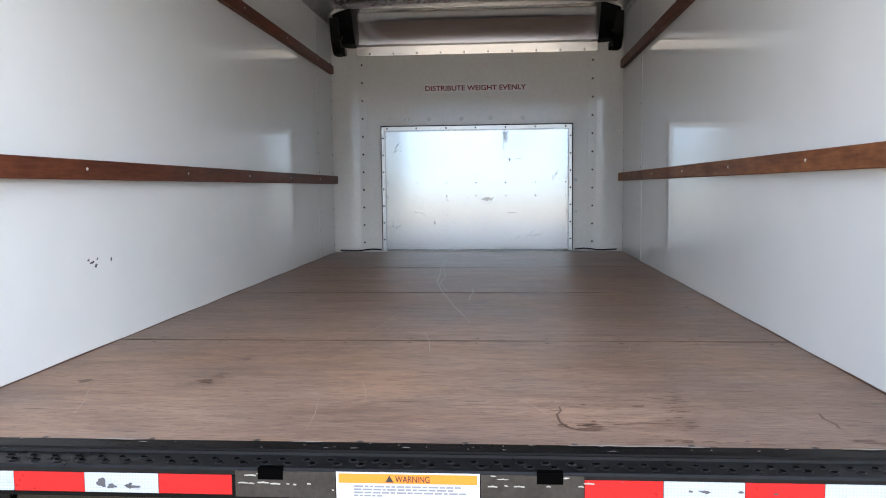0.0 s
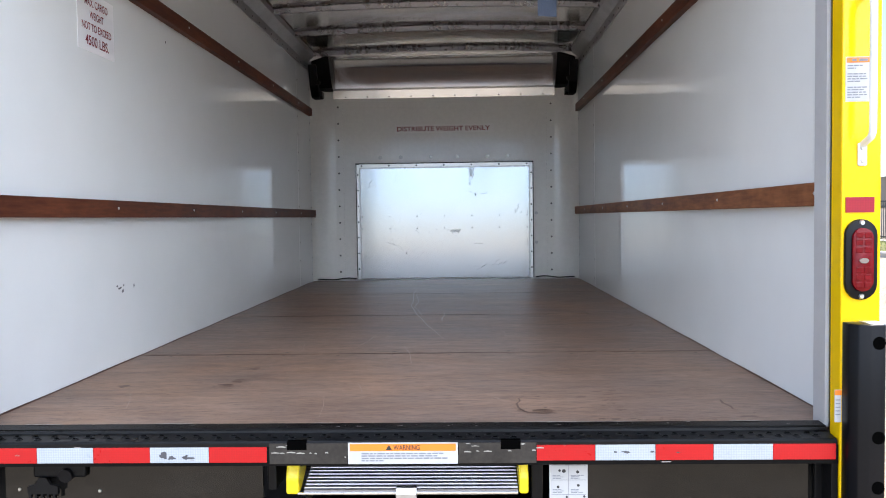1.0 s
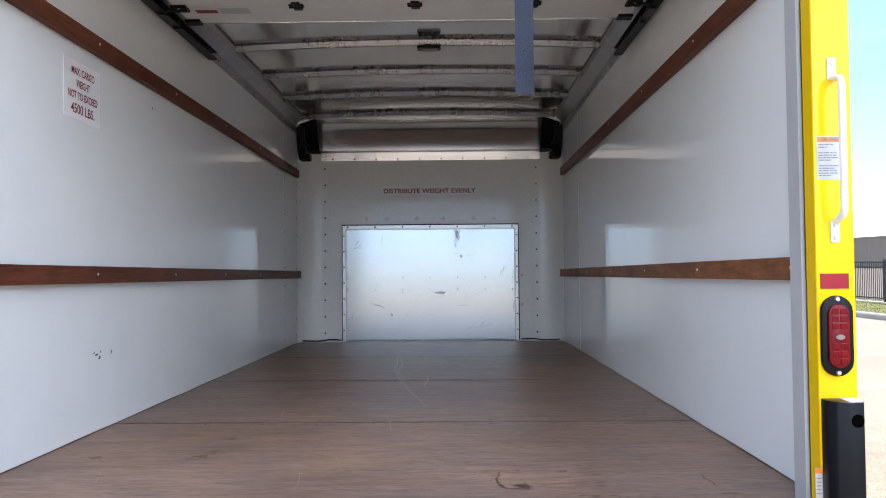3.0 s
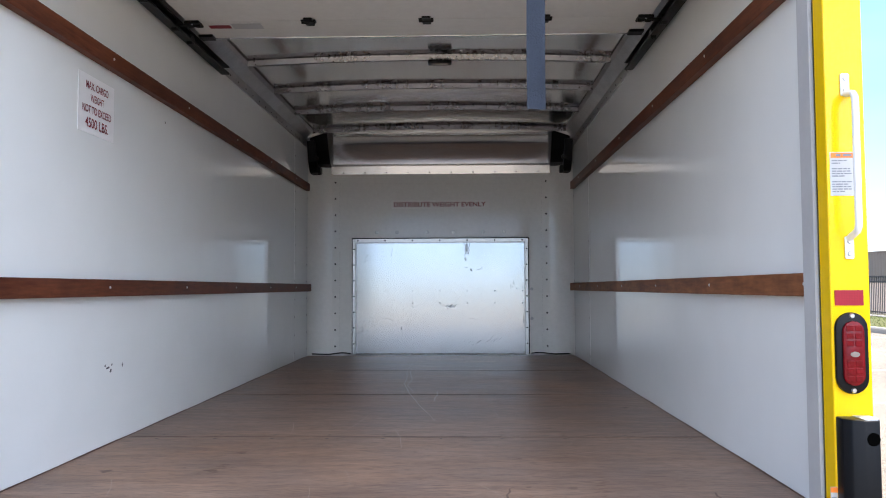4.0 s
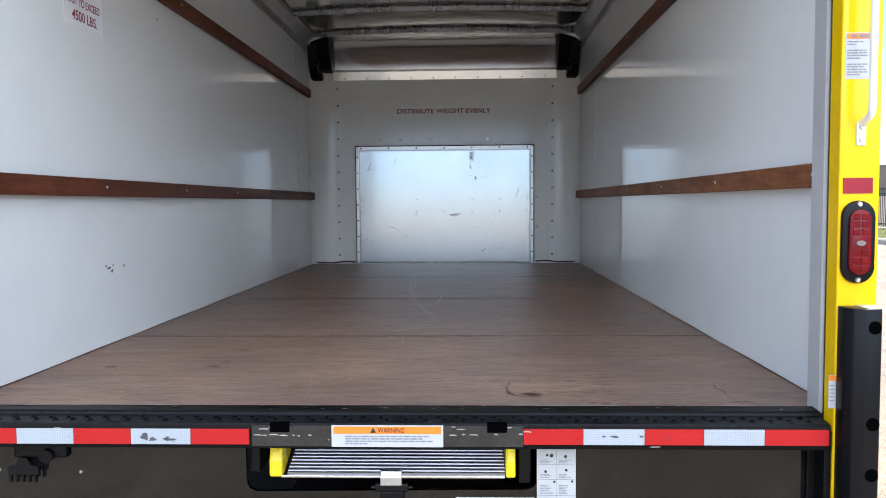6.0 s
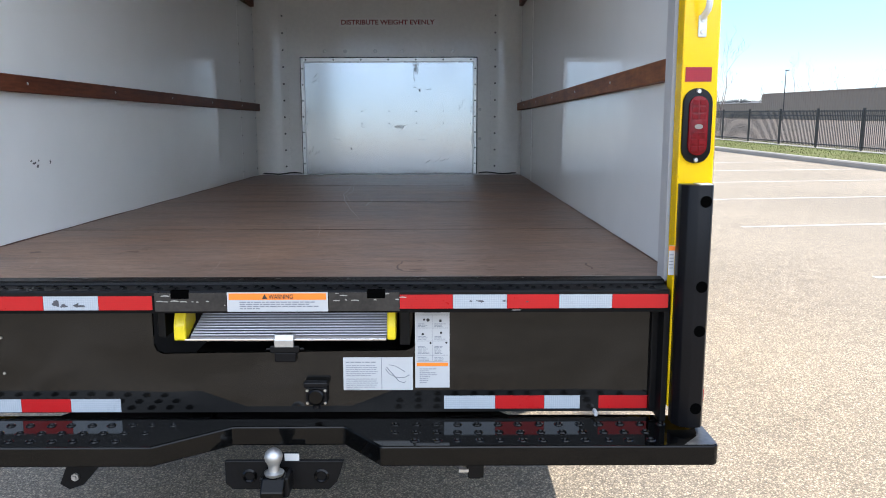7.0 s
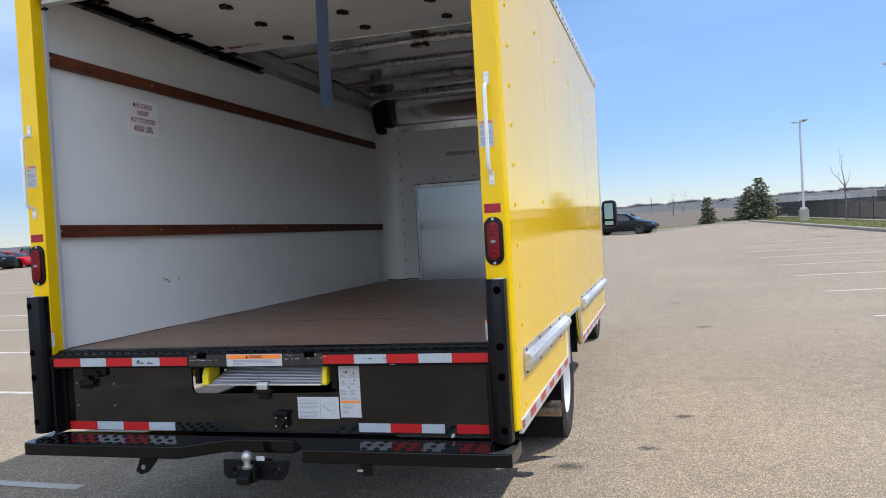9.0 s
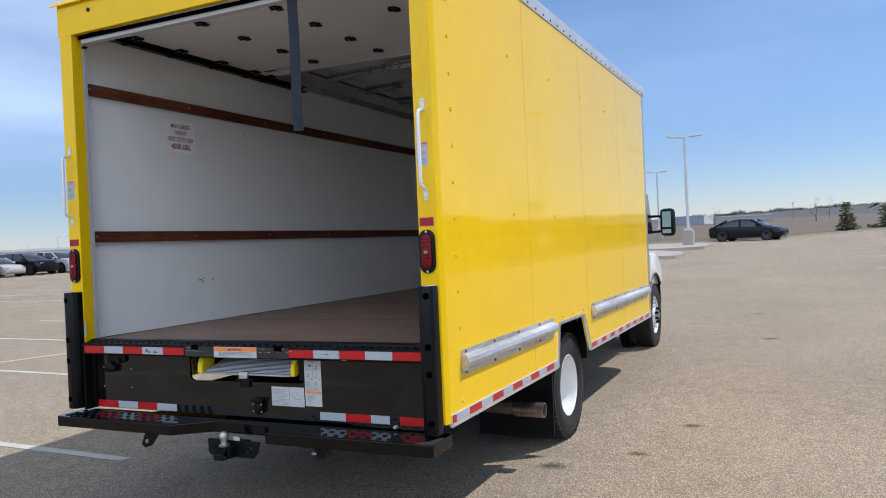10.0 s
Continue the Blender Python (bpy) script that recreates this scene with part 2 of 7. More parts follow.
RUSTY = surface("rusty_exhaust_steel", (0.13, 0.095, 0.07), 0.6, 0.5, var=0.35, scale=14, grain=60, bump=0.15)
TIP_STEEL = surface("heat_stained_steel", (0.34, 0.29, 0.25), 0.35, 0.85, var=0.35, scale=12, grain=60, bump=0.05, tone=(0.16, 0.11, 0.08))
ALU_ROOF = surface("roof_aluminium_sheet", (0.93, 0.915, 0.89), 0.13, 0.88, var=0.08, scale=1.6, grain=2, bump=0.14, rough_var=0.05)
RIB_ALU = surface("dull_ramp_rib", (0.40, 0.395, 0.41), 0.42, 0.85, var=0.2, scale=9, grain=70, bump=0.05)
STEEL_GREY = surface("galvanised_steel", (0.58, 0.58, 0.575), 0.36, 0.9, var=0.2, scale=7, grain=60, bump=0.06)
BLACK_PAINT = surface("black_gloss_paint", (0.003, 0.003, 0.003), 0.06, var=0.3, scale=2.2, grain=5, bump=0.012, rough_var=0.05, spec=0.22)
PANEL_BLACK = dusty_gloss("dusty_black_gloss_panel")
BLACK_WORN = surface("worn_black_paint", (0.004, 0.0038, 0.0038), 0.22, var=0.5, scale=9, grain=80, bump=0.08, tone=(0.008, 0.0072, 0.007), spec=0.04)
WORN_CORNER = surface("scuffed_corner_steel", (0.055, 0.057, 0.06), 0.35, 0.3, var=0.6, scale=22, grain=70, bump=0.05, tone=(0.012, 0.012, 0.012))
BLACK_PLASTIC = surface("black_rubber_plastic", (0.005, 0.005, 0.006), 0.34, var=0.2, scale=6, grain=120, bump=0.06, spec=0.16)
BLACK_STEEL = surface("black_steel", (0.005, 0.005, 0.0055), 0.38, spec=0.16, var=0.3, scale=8, grain=70, bump=0.1)
TYRE = surface("tyre_rubber", (0.012, 0.012, 0.012), 0.62, var=0.25, scale=9, grain=80, bump=0.25)
WHITE_PAINT = surface("white_paint", (0.74, 0.74, 0.73), 0.22, var=0.04, scale=3, grain=50, bump=0.01, coat=0.3)
DOOR_WHITE = surface("white_door_panel", (0.72, 0.71, 0.68), 0.38, var=0.07, scale=2, grain=30, bump=0.03)
STRAP_BLUE = surface("blue_grey_webbing", (0.058, 0.072, 0.105), 0.85, var=0.2, scale=12, grain=220, bump=0.5)
SIGN_WHITE = surface("white_sign_film", (0.90, 0.905, 0.91), 0.35, var=0.03, scale=5, grain=40, bump=0.01)
SILL_TREAD = surface("worn_tread_plate", (0.008, 0.0082, 0.009), 0.30, var=0.4, scale=11, grain=70, bump=0.06, tone=(0.004, 0.004, 0.0045), spec=0.16)
SILL_BARE = surface("scuffed_sill_face", (0.034, 0.030, 0.026), 0.34, var=0.5, scale=14, grain=90, bump=0.1, tone=(0.016, 0.015, 0.014), spec=0.3)
STICKER = surface("white_sticker", (0.47, 0.475, 0.48), 0.35, var=0.03, scale=5, grain=40, bump=0.01)
STICKER_GREY = surface("clear_edge_sticker", (0.86, 0.845, 0.82), 0.35, var=0.03, scale=5, grain=40, bump=0.01)
ORANGE = surface("orange_print", (0.85, 0.22, 0.02), 0.4, var=0.05, scale=8, grain=50, bump=0)
PRINT_RED = surface("dark_red_print", (0.23, 0.008, 0.018), 0.5, var=0.1, scale=20, grain=90, bump=0)
PRINT_GREY = surface("grey_print", (0.20, 0.21, 0.24), 0.5, var=0.1, scale=20, grain=90, bump=0)
PRINT_BLACK = surface("black_print", (0.02, 0.02, 0.02), 0.5, var=0.1, scale=20, grain=90, bump=0)
TAPE_RED = reflective_tape("red_reflective_tape", (0.44, 0.008, 0.010), (0.36, 0.008, 0.010))
PATCH_RED = reflective_tape("dark_red_reflector", (0.30, 0.010, 0.022), (0.24, 0.006, 0.016))
TAPE_WHITE = reflective_tape("silver_reflective_tape", (0.40, 0.43, 0.46), (0.24, 0.28, 0.32))
LENS_RED = surface("red_lens", (0.15, 0.003, 0.006), 0.22, var=0.3, scale=30, grain=60, bump=0.1, coat=0.05, spec=0.2)
LENS_CLEAR = surface("clear_lens", (0.28, 0.23, 0.21), 0.12, 0.3, var=0.2, scale=30, grain=60, bump=0.2, coat=0.5)
RAMP_YELLOW = surface("yellow_plastic", (0.80, 0.62, 0.01), 0.35, var=0.08, scale=6, grain=60, bump=0.03)
CHROME = surface("dull_chrome", (0.52, 0.515, 0.50), 0.5, 1.0, var=0.15, scale=15, grain=70, bump=0.03)
DARK_GLASS = glass_surface("dark_glass", (0.012, 0.014, 0.016))
MIRROR = surface("mirror_glass", (0.30, 0.36, 0.33), 0.03, 1.0, var=0.01, bump=0, rough_var=0.01)
BARK = surface("bark", (0.16, 0.13, 0.11), 0.9, var=0.3, scale=6, grain=40, bump=0.4)
NEEDLES = surface("spruce_needles", (0.20, 0.205, 0.125), 0.8, var=0.4, scale=2, grain=9, bump=0, island=0.3)
# twig colour lightened to paint distance haze on the far crowns
TWIG_TOP_HAZED = surface("hazed_crown_twigs", (0.30, 0.30, 0.285), 0.95, var=0.2, scale=0.05, grain=0.6, bump=0, island=0.25)
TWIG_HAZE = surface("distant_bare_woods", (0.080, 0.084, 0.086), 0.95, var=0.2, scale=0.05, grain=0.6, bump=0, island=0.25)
TAN_SIDING = surface("tan_metal_siding", (0.25, 0.20, 0.147), 0.6, var=0.08, scale=0.3, grain=6, bump=0.05)
PALE_SIDING = surface("pale_metal_siding", (0.55, 0.56, 0.57), 0.6, var=0.08, scale=0.2, grain=3, bump=0.05)
LIGHT_GREY = surface("light_grey_paint", (0.46, 0.46, 0.46), 0.4, var=0.08, scale=4, grain=40, bump=0.03)
FENCE_BLACK = surface("fence_black", (0.016, 0.015, 0.014), 0.5, var=0.2, scale=5, grain=60, bump=0.05)
POLE_GREY = surface("pole_grey_paint", (0.50, 0.51, 0.52), 0.45, var=0.08, scale=2, grain=30, bump=0.03)


def wood_surface(name, light, dark, along, rough=0.5, weight=0.5):
    """Sawn hardwood: fibres stretched along one axis, darker pores, worn patches."""
    thin = [26.0, 26.0, 26.0]
    thin[along] = 3.0
    m = surface(name, light, rough, var=0.3, scale=0.5, grain=3.2, bump=0.12, stretch=thin, tone=dark, rough_var=0.14, single=0.07)
    n, l = m.node_tree.nodes, m.node_tree.links
    b = n["Principled BSDF"]
    tc = n.new("ShaderNodeTexCoord")
    patch = n.new("ShaderNodeTexNoise")
    patch.inputs["Scale"].default_value, patch.inputs["Detail"].default_value, patch.inputs["Roughness"].default_value = 4.0, 10, 0.68
    l.new(tc.outputs["Object"], patch.inputs["Vector"])
    ramp = n.new("ShaderNodeValToRGB")
    ramp.color_ramp.elements[0].position, ramp.color_ramp.elements[1].position = 0.36, 0.66
    ramp.color_ramp.elements[0].color, ramp.color_ramp.elements[1].color = (0.60, 0.56, 0.60, 1), (1.24, 1.18, 1.10, 1)
    l.new(patch.outputs["Fac"], ramp.inputs["Fac"])
    mix = n.new("ShaderNodeMixRGB")
    mix.blend_type = "MULTIPLY"
    mix.inputs["Fac"].default_value = weight
    old = b.inputs["Base Color"].links[0].from_socket
    l.new(old, mix.inputs["Color1"])
    l.new(ramp.outputs["Color"], mix.inputs["Color2"])
    l.new(mix.outputs["Color"], b.inputs["Base Color"])
    return m


def floor_surface():
    """Worn plywood: long fibres across the floor, short dark pores, grey traffic wear and warm bare patches."""
    m = bpy.data.materials.new("worn_plywood_floor")
    m.use_nodes = True
    n, l = m.node_tree.nodes, m.node_tree.links
    b = n["Principled BSDF"]
    tc = n.new("ShaderNodeTexCoord")

    def noise(stretch, scale, detail, rough=0.5):
        mp, nz = n.new("ShaderNodeMapping"), n.new("ShaderNodeTexNoise")
        mp.inputs["Scale"].default_value = stretch
        nz.inputs["Scale"].default_value, nz.inputs["Detail"].default_value, nz.inputs["Roughness"].default_value = scale, detail, rough
        l.new(tc.outputs["Object"], mp.inputs["Vector"])
        l.new(mp.outputs["Vector"], nz.inputs["Vector"])
        return nz.outputs["Fac"]

    def ramp(fac, *stops):
        r = n.new("ShaderNodeValToRGB")
        for k, (at, c) in enumerate(stops):
            e = r.color_ramp.elements[k] if k < 2 else r.color_ramp.elements.new(at)
            e.position, e.color = at, (*c, 1)
        l.new(fac, r.inputs["Fac"])
        return r.outputs["Color"]

    def times(a, c, amount=1.0):
        x = n.new("ShaderNodeMixRGB")
        x.blend_type, x.inputs["Fac"].default_value = "MULTIPLY", amount
        l.new(a, x.inputs["Color1"])
        l.new(c, x.inputs["Color2"])
        return x.outputs["Color"]

    fibre = noise((4.5, 26, 10), 1.0, 12, 0.78)
    colour = ramp(fibre, (0.30, (0.168, 0.108, 0.080)), (0.70, (0.350, 0.241, 0.178)), (0.5, (0.257, 0.169, 0.125)))
    wear = noise((1.3, 1.9, 1), 1.5, 12, 0.72)
    colour = times(colour, ramp(wear, (0.36, (0.72, 0.72, 0.75)), (0.64, (1.20, 1.16, 1.10))))
    traffic = noise((0.55, 0.9, 1), 1.0, 4, 0.6)
    colour = times(colour, ramp(traffic, (0.38, (1.06, 0.98, 0.90)), (0.62, (0.93, 0.98, 1.06))))
    veneer = noise((1.6, 7.0, 4), 1.0, 12, 0.70)
    colour = times(colour, ramp(veneer, (0.33, (0.80, 0.77, 0.75)), (0.70, (1.12, 1.11, 1.10)), (0.50, (1.0, 1.0, 1.0))))
    pores = noise((22, 260, 40), 1.0, 3, 0.7)
    colour = times(colour, ramp(pores, (0.32, (0.42, 0.38, 0.36)), (0.50, (1.0, 1.0, 1.0))))
    speck = noise((70, 110, 40), 1.0, 2, 0.6)
    colour = times(colour, ramp(speck, (0.24, (0.45, 0.40, 0.38)), (0.33, (1.0, 1.0, 1.0))))
    l.new(colour, b.inputs["Base Color"])
    gloss = n.new("ShaderNodeMapRange")
    gloss.inputs["To Min"].default_value, gloss.inputs["To Max"].default_value = 0.34, 0.56
    l.new(wear, gloss.inputs["Value"])
    l.new(gloss.outputs["Result"], b.inputs["Roughness"])
    b.inputs["Specular IOR Level"].default_value = 0.38
    bp = n.new("ShaderNodeBump")
    bp.inputs["Strength"].default_value, bp.inputs["Distance"].default_value = 0.18, 0.003
    l.new(pores, bp.inputs["Height"])
    l.new(bp.outputs["Normal"], b.inputs["Normal"])
    return m


FLOOR_WOOD = floor_surface()
RAIL_WOOD = wood_surface("varnished_rail_wood", (0.165, 0.058, 0.030), (0.070, 0.021, 0.013), 1, 0.46, 0.6)
RAIL_WOOD.node_tree.nodes["Principled BSDF"].inputs["Specular IOR Level"].default_value = 0.10
# paler copy of the rail wood, painting stronger light on the right lower rail
RAIL_LIT = wood_surface("lit_rail_wood", (0.30, 0.135, 0.062), (0.13, 0.045, 0.022), 1, 0.5, 0.8)
RAIL_LIT.node_tree.nodes["Principled BSDF"].inputs["Specular IOR Level"].default_value = 0.10
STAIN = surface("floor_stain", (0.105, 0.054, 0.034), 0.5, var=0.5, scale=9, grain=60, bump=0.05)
SCRATCH = surface("pale_scratch", (0.335, 0.255, 0.205), 0.40, var=0.3, scale=9, grain=60, bump=0)
GASH = surface("dark_scuff", (0.07, 0.07, 0.08), 0.5, var=0.4, scale=19, grain=90, bump=0)
SMEAR = surface("grey_smear", (0.36, 0.37, 0.36), 0.4, 0.6, var=0.3, scale=19, grain=90, bump=0)

# ---- mesh helpers ----


def box(x0, x1, y0, y1, z0, z1, bevel=0.0, bm=None):
    bm = bm or bmesh.new()
    made = bmesh.ops.create_cube(bm, size=1)["verts"]
    for v in made:
        v.co = Vector(((x0 + x1) / 2 + v.co.x * (x1 - x0), (y0 + y1) / 2 + v.co.y * (y1 - y0), (z0 + z1) / 2 + v.co.z * (z1 - z0)))
    if bevel:
        edges = list({e for v in made for e in v.link_edges})
        bmesh.ops.bevel(bm, geom=edges, offset=bevel, segments=2, profile=0.5, affect="EDGES")
    return bm


def prism(points, axis, a, b, bm=None, bevel=0.0):
    """A closed outline, given in the two other axes in order, drawn out along one axis from a to b."""
    bm = bm or bmesh.new()

    def at(p, w):
        c = list(p)
        c.insert(axis, w)
        return Vector(c)
    low, high = [bm.verts.new(at(p, a)) for p in points], [bm.verts.new(at(p, b)) for p in points]
    faces = [bm.faces.new(low), bm.faces.new(high[::-1])]
    k = len(points)
    for i in range(k):
        faces.append(bm.faces.new((low[i], high[i], high[(i + 1) % k], low[(i + 1) % k])))
    bmesh.ops.recalc_face_normals(bm, faces=faces)
    if bevel:
        bmesh.ops.bevel(bm, geom=list({e for f in faces for e in f.edges}), offset=bevel, segments=2, profile=0.5, affect="EDGES")
    return bm


def rod(p, q, r, seg=10, r2=None, bm=None):
    bm = bm or bmesh.new()
    p, q = Vector(p), Vector(q)
    turn = (q - p).to_track_quat("Z", "Y").to_matrix().to_4x4()
    bmesh.ops.create_cone(bm, cap_ends=True, segments=seg, radius1=r, radius2=r if r2 is None else r2, depth=(q - p).length,
                          matrix=Matrix.Translation((p + q) / 2) @ turn)
    return bm


def tube(points, r, seg=8, bm=None):
    """A round bar swept along points."""
    bm = bm or bmesh.new()
    pts, rings = [Vector(p) for p in points], []
    was, turn = None, None
    for i, p in enumerate(pts):
        way = (pts[min(i + 1, len(pts) - 1)] - pts[max(i - 1, 0)]).normalized()
        turn = way.to_track_quat("Z", "Y").to_matrix() if was is None else was.rotation_difference(way).to_matrix() @ turn
        was = way
        rad = r[i] if isinstance(r, (list, tuple)) else r
        rings.append([bm.verts.new(p + turn @ Vector((rad * math.cos(k * math.tau / seg), rad * math.sin(k * math.tau / seg), 0))) for k in range(seg)])
    for a, b in zip(rings, rings[1:]):
        for k in range(seg):
            bm.faces.new((a[k], a[(k + 1) % seg], b[(k + 1) % seg], b[k]))
    bm.faces.new(rings[0][::-1])
    bm.faces.new(rings[-1])
    return bm


def lathe(profile, axis_point, axis=0, seg=32, bm=None):
    """Turns (along, radius) pairs about an axis through a point."""
    bm = bm or bmesh.new()
    c = Vector(axis_point)
    rings = []
    for along, rad in profile:
        ring = []
        for k in range(seg):
            u, v = rad * math.cos(k * math.tau / seg), rad * math.sin(k * math.tau / seg)
            d = [u, v]
            d.insert(axis, along)
            ring.append(bm.verts.new(c + Vector(d)))
        rings.append(ring)
    for a, b in zip(rings, rings[1:]):
        for k in range(seg):
            bm.faces.new((a[k], a[(k + 1) % seg], b[(k + 1) % seg], b[k]))
    bmesh.ops.recalc_face_normals(bm, faces=bm.faces[:])
    return bm


def dome(bm, at, normal, r, h=0.6, seg=6):
    """A low rivet head on a face, two rings and a cap."""
    n = Vector(normal).normalized()
    turn = n.to_track_quat("Z", "Y").to_matrix()
    rings = []
    for rad, up in ((r, 0.0), (r * 0.72, r * h * 0.75)):
        rings.append([bm.verts.new(Vector(at) + turn @ Vector((rad * math.cos(k * math.tau / seg), rad * math.sin(k * math.tau / seg), up))) for k in range(seg)])
    for k in range(seg):
        bm.faces.new((rings[0][k], rings[0][(k + 1) % seg], rings[1][(k + 1) % seg], rings[1][k]))
    bm.faces.new(rings[1])
    return bm


def blob(bm, centre, u, v, ru, rv, seed, lift=0.0015, seg=14, rough=0.45):
    """A flat ragged patch on a surface spanned by u and v."""
    rnd = random.Random(seed)
    c, u, v = Vector(centre), Vector(u), Vector(v)
    n = u.cross(v) * lift
    ring = []
    for k in range(seg):
        a = k * math.tau / seg
        s = 1 - rough * rnd.random()
        ring.append(bm.verts.new(c + n + u * (ru * s * math.cos(a)) + v * (rv * s * math.sin(a))))
    bm.faces.new(ring)
    return bm


def streak(bm, centre, u, v, points, width, lift=0.0015):
    """A thin curved stroke on a surface; points are (along u, along v)."""
    c, u, v = Vector(centre), Vector(u), Vector(v)
    n = u.cross(v) * lift
    sides = []
    for i, p in enumerate(points):
        a, b = Vector(points[max(i - 1, 0)]), Vector(points[min(i + 1, len(points) - 1)])
        d = (b - a).normalized()
        w = width * (0.35 + 0.65 * math.sin(math.pi * (i + 0.5) / len(points)))
        o = Vector((-d.y, d.x)) * w / 2
        sides.append([bm.verts.new(c + n + u * (p[0] + s * o.x) + v * (p[1] + s * o.y)) for s in (1, -1)])
    for a, b in zip(sides, sides[1:]):
        bm.faces.new((a[0], a[1], b[1], b[0]))
    return bm


def words(bm, x0, x1, z, h, y, rnd, s=1):
    """One line of small print as word-long bars on a face that looks towards -y."""
    x = x0
    while x < x1 - 0.002:
        w = min(rnd.uniform(0.005, 0.016) * (h / 0.0022) ** 0.5, x1 - x)
        box(x, x + w, y - 0.0008, y, z - h / 2, z + h / 2, bm=bm)
        x += w + h * 0.9


def mesh_of(name, bm, material, smooth=False, sharp=0.6):
    me = bpy.data.meshes.new(name)
    bm.to_mesh(me)
    bm.free()
    me.materials.append(material)
    if smooth:
        for p in me.polygons:
            p.use_smooth = True
        me.set_sharp_from_angle(angle=sharp)
    return me


def part(name, bm, material, parent=None, label="", smooth=False, loc=None, kind="", sharp=0.6):
    data = bm if isinstance(bm, bpy.types.Mesh) else mesh_of(name, bm, material, smooth, sharp)
    ob = new(name, data)
    if parent:
        ob.parent = parent
    if loc:
        ob.location = loc
    return tagged(ob, label, kind=kind)


def thing(name, label, category, m=None, group="", kind=""):
    ob = new(name)
    ob.empty_display_size = 0.2
    if m is not None:
        ob.matrix_basis = m
    return tagged(ob, label, category, group, kind)


def lettering(text, width, height, at, right, up, material, parent, name="lettering", label="", lift=0.002, weight=0.012):
    """Raised flat letters, width by height, centred at a point of a surface."""
    curve = bpy.data.curves.new(name, "FONT")
    curve.body, curve.align_x, curve.align_y, curve.size = text, "LEFT", "BOTTOM_BASELINE", 1.0
    curve.offset = weight
    holder = bpy.data.objects.new(name, curve)
    me = bpy.data.meshes.new_from_object(holder)
    bpy.data.objects.remove(holder)
    co = np.empty(len(me.vertices) * 3)
    me.vertices.foreach_get("co", co)
    co = co.reshape(-1, 3)
    low, high = co.min(0), co.max(0)
    r, u = Vector(right), Vector(up)
    n = r.cross(u)
    for v in me.vertices:
        a = ((v.co.x - low[0]) / (high[0] - low[0]) - 0.5) * width
        b = ((v.co.y - low[1]) / (high[1] - low[1]) - 0.5) * height
        v.co = Vector(at) + r * a + u * b + n * lift
    me.materials.clear()
    me.materials.append(material)
    return part(name, me, material, parent, label)

# ---- ground, lot and verge ----
def flat(points, z, material, name, label="", kind="structure", thick=0.0):
    bm = bmesh.new()
    if thick:
        prism(points, 2, z - thick, z, bm)
    else:
        bm.faces.new([bm.verts.new((x, y, z)) for x, y in points])
    return tagged(part(name, bm, material), label, kind=kind)


flat([(-2500, -2500), (2500, -2500), (2500, 2500), (-2500, 2500)], -0.16, FIELD, "ground", "brown dry field reaching the horizon")


def kerb_x(y):
    return 11.1 - 0.042 * (y - 19)


def fence_x(y):
    return 14.42 - 0.028 * (y - 27)


LOT = [(-140, -120), (kerb_x(-120), -120), (kerb_x(69), 69), (1.3, 52.5), (-30, 52.0), (-140, 52.0)]
flat(LOT, 0.0, ASPHALT, "pavement", "worn tan asphalt parking lot", thick=0.15)


def kerb(points, name, label):
    """A concrete kerb, 15 cm wide and high with a rounded top, along points."""
    bm = bmesh.new()
    outline = [(0.0, -0.12), (0.0, 0.11), (0.03, 0.145), (0.15, 0.15), (0.15, -0.12)]
    rows = []
    for i, p in enumerate(points):
        a, b = Vector(points[max(i - 1, 0)]), Vector(points[min(i + 1, len(points) - 1)])
        d = (b - a).normalized()
        n = Vector((d.y, -d.x))
        rows.append([bm.verts.new((p[0] + n.x * o, p[1] + n.y * o, z)) for o, z in outline])
    for a, b in zip(rows, rows[1:]):
        for k in range(4):
            bm.faces.new((a[k], b[k], b[k + 1], a[k + 1]))
    for r in (rows[0], rows[-1]):
        bm.faces.new(r)
    bmesh.ops.recalc_face_normals(bm, faces=bm.faces[:])
    return tagged(part(name, bm, CONCRETE), label, kind="structure")


kerb([(kerb_x(y), y) for y in (-120, -60, 0, 30, 50, 69)], "kerb_side", "pale concrete kerb between asphalt and grass")
kerb([(-140, 52.0), (-30, 52.0), (1.3, 52.5), (kerb_x(69), 69)], "kerb_end", "pale concrete kerb at the end of the lot")
flat([(kerb_x(-120) + 0.14, -120), (fence_x(-120) + 0.4, -120), (fence_x(90) + 0.4, 90), (kerb_x(90) + 0.14, 90), (kerb_x(69) + 0.14, 69)], 0.12, GRASS,
     "verge", "green mown grass strip beside the lot", thick=0.25)
flat([(1.25, 52.7), (kerb_x(69), 69.25), (kerb_x(69) + 0.1, 72), (0, 58), (-30, 57), (-30, 52.2)], 0.10, GRASS, "verge_end", "green grass behind the end kerb", thick=0.25)
flat([(fence_x(-120) - 0.35, -120), (fence_x(-120) + 0.1, -120), (fence_x(88) + 0.1, 88), (fence_x(88) - 0.35, 88)], 0.135, CONCRETE, "mow_strip",
     "pale concrete strip under the fence", thick=0.2)

# stall lines
LINE_LABEL = "worn white painted parking stall line"


def stall(x0, y0, x1, y1, w=0.085):
    d = Vector((x1 - x0, y1 - y0)).normalized()
    n = Vector((-d.y, d.x)) * w / 2
    flat([(x0 + n.x, y0 + n.y), (x0 - n.x, y0 - n.y), (x1 - n.x, y1 - n.y), (x1 + n.x, y1 + n.y)], 0.004, PAINT_LINE, "stall_line", LINE_LABEL)


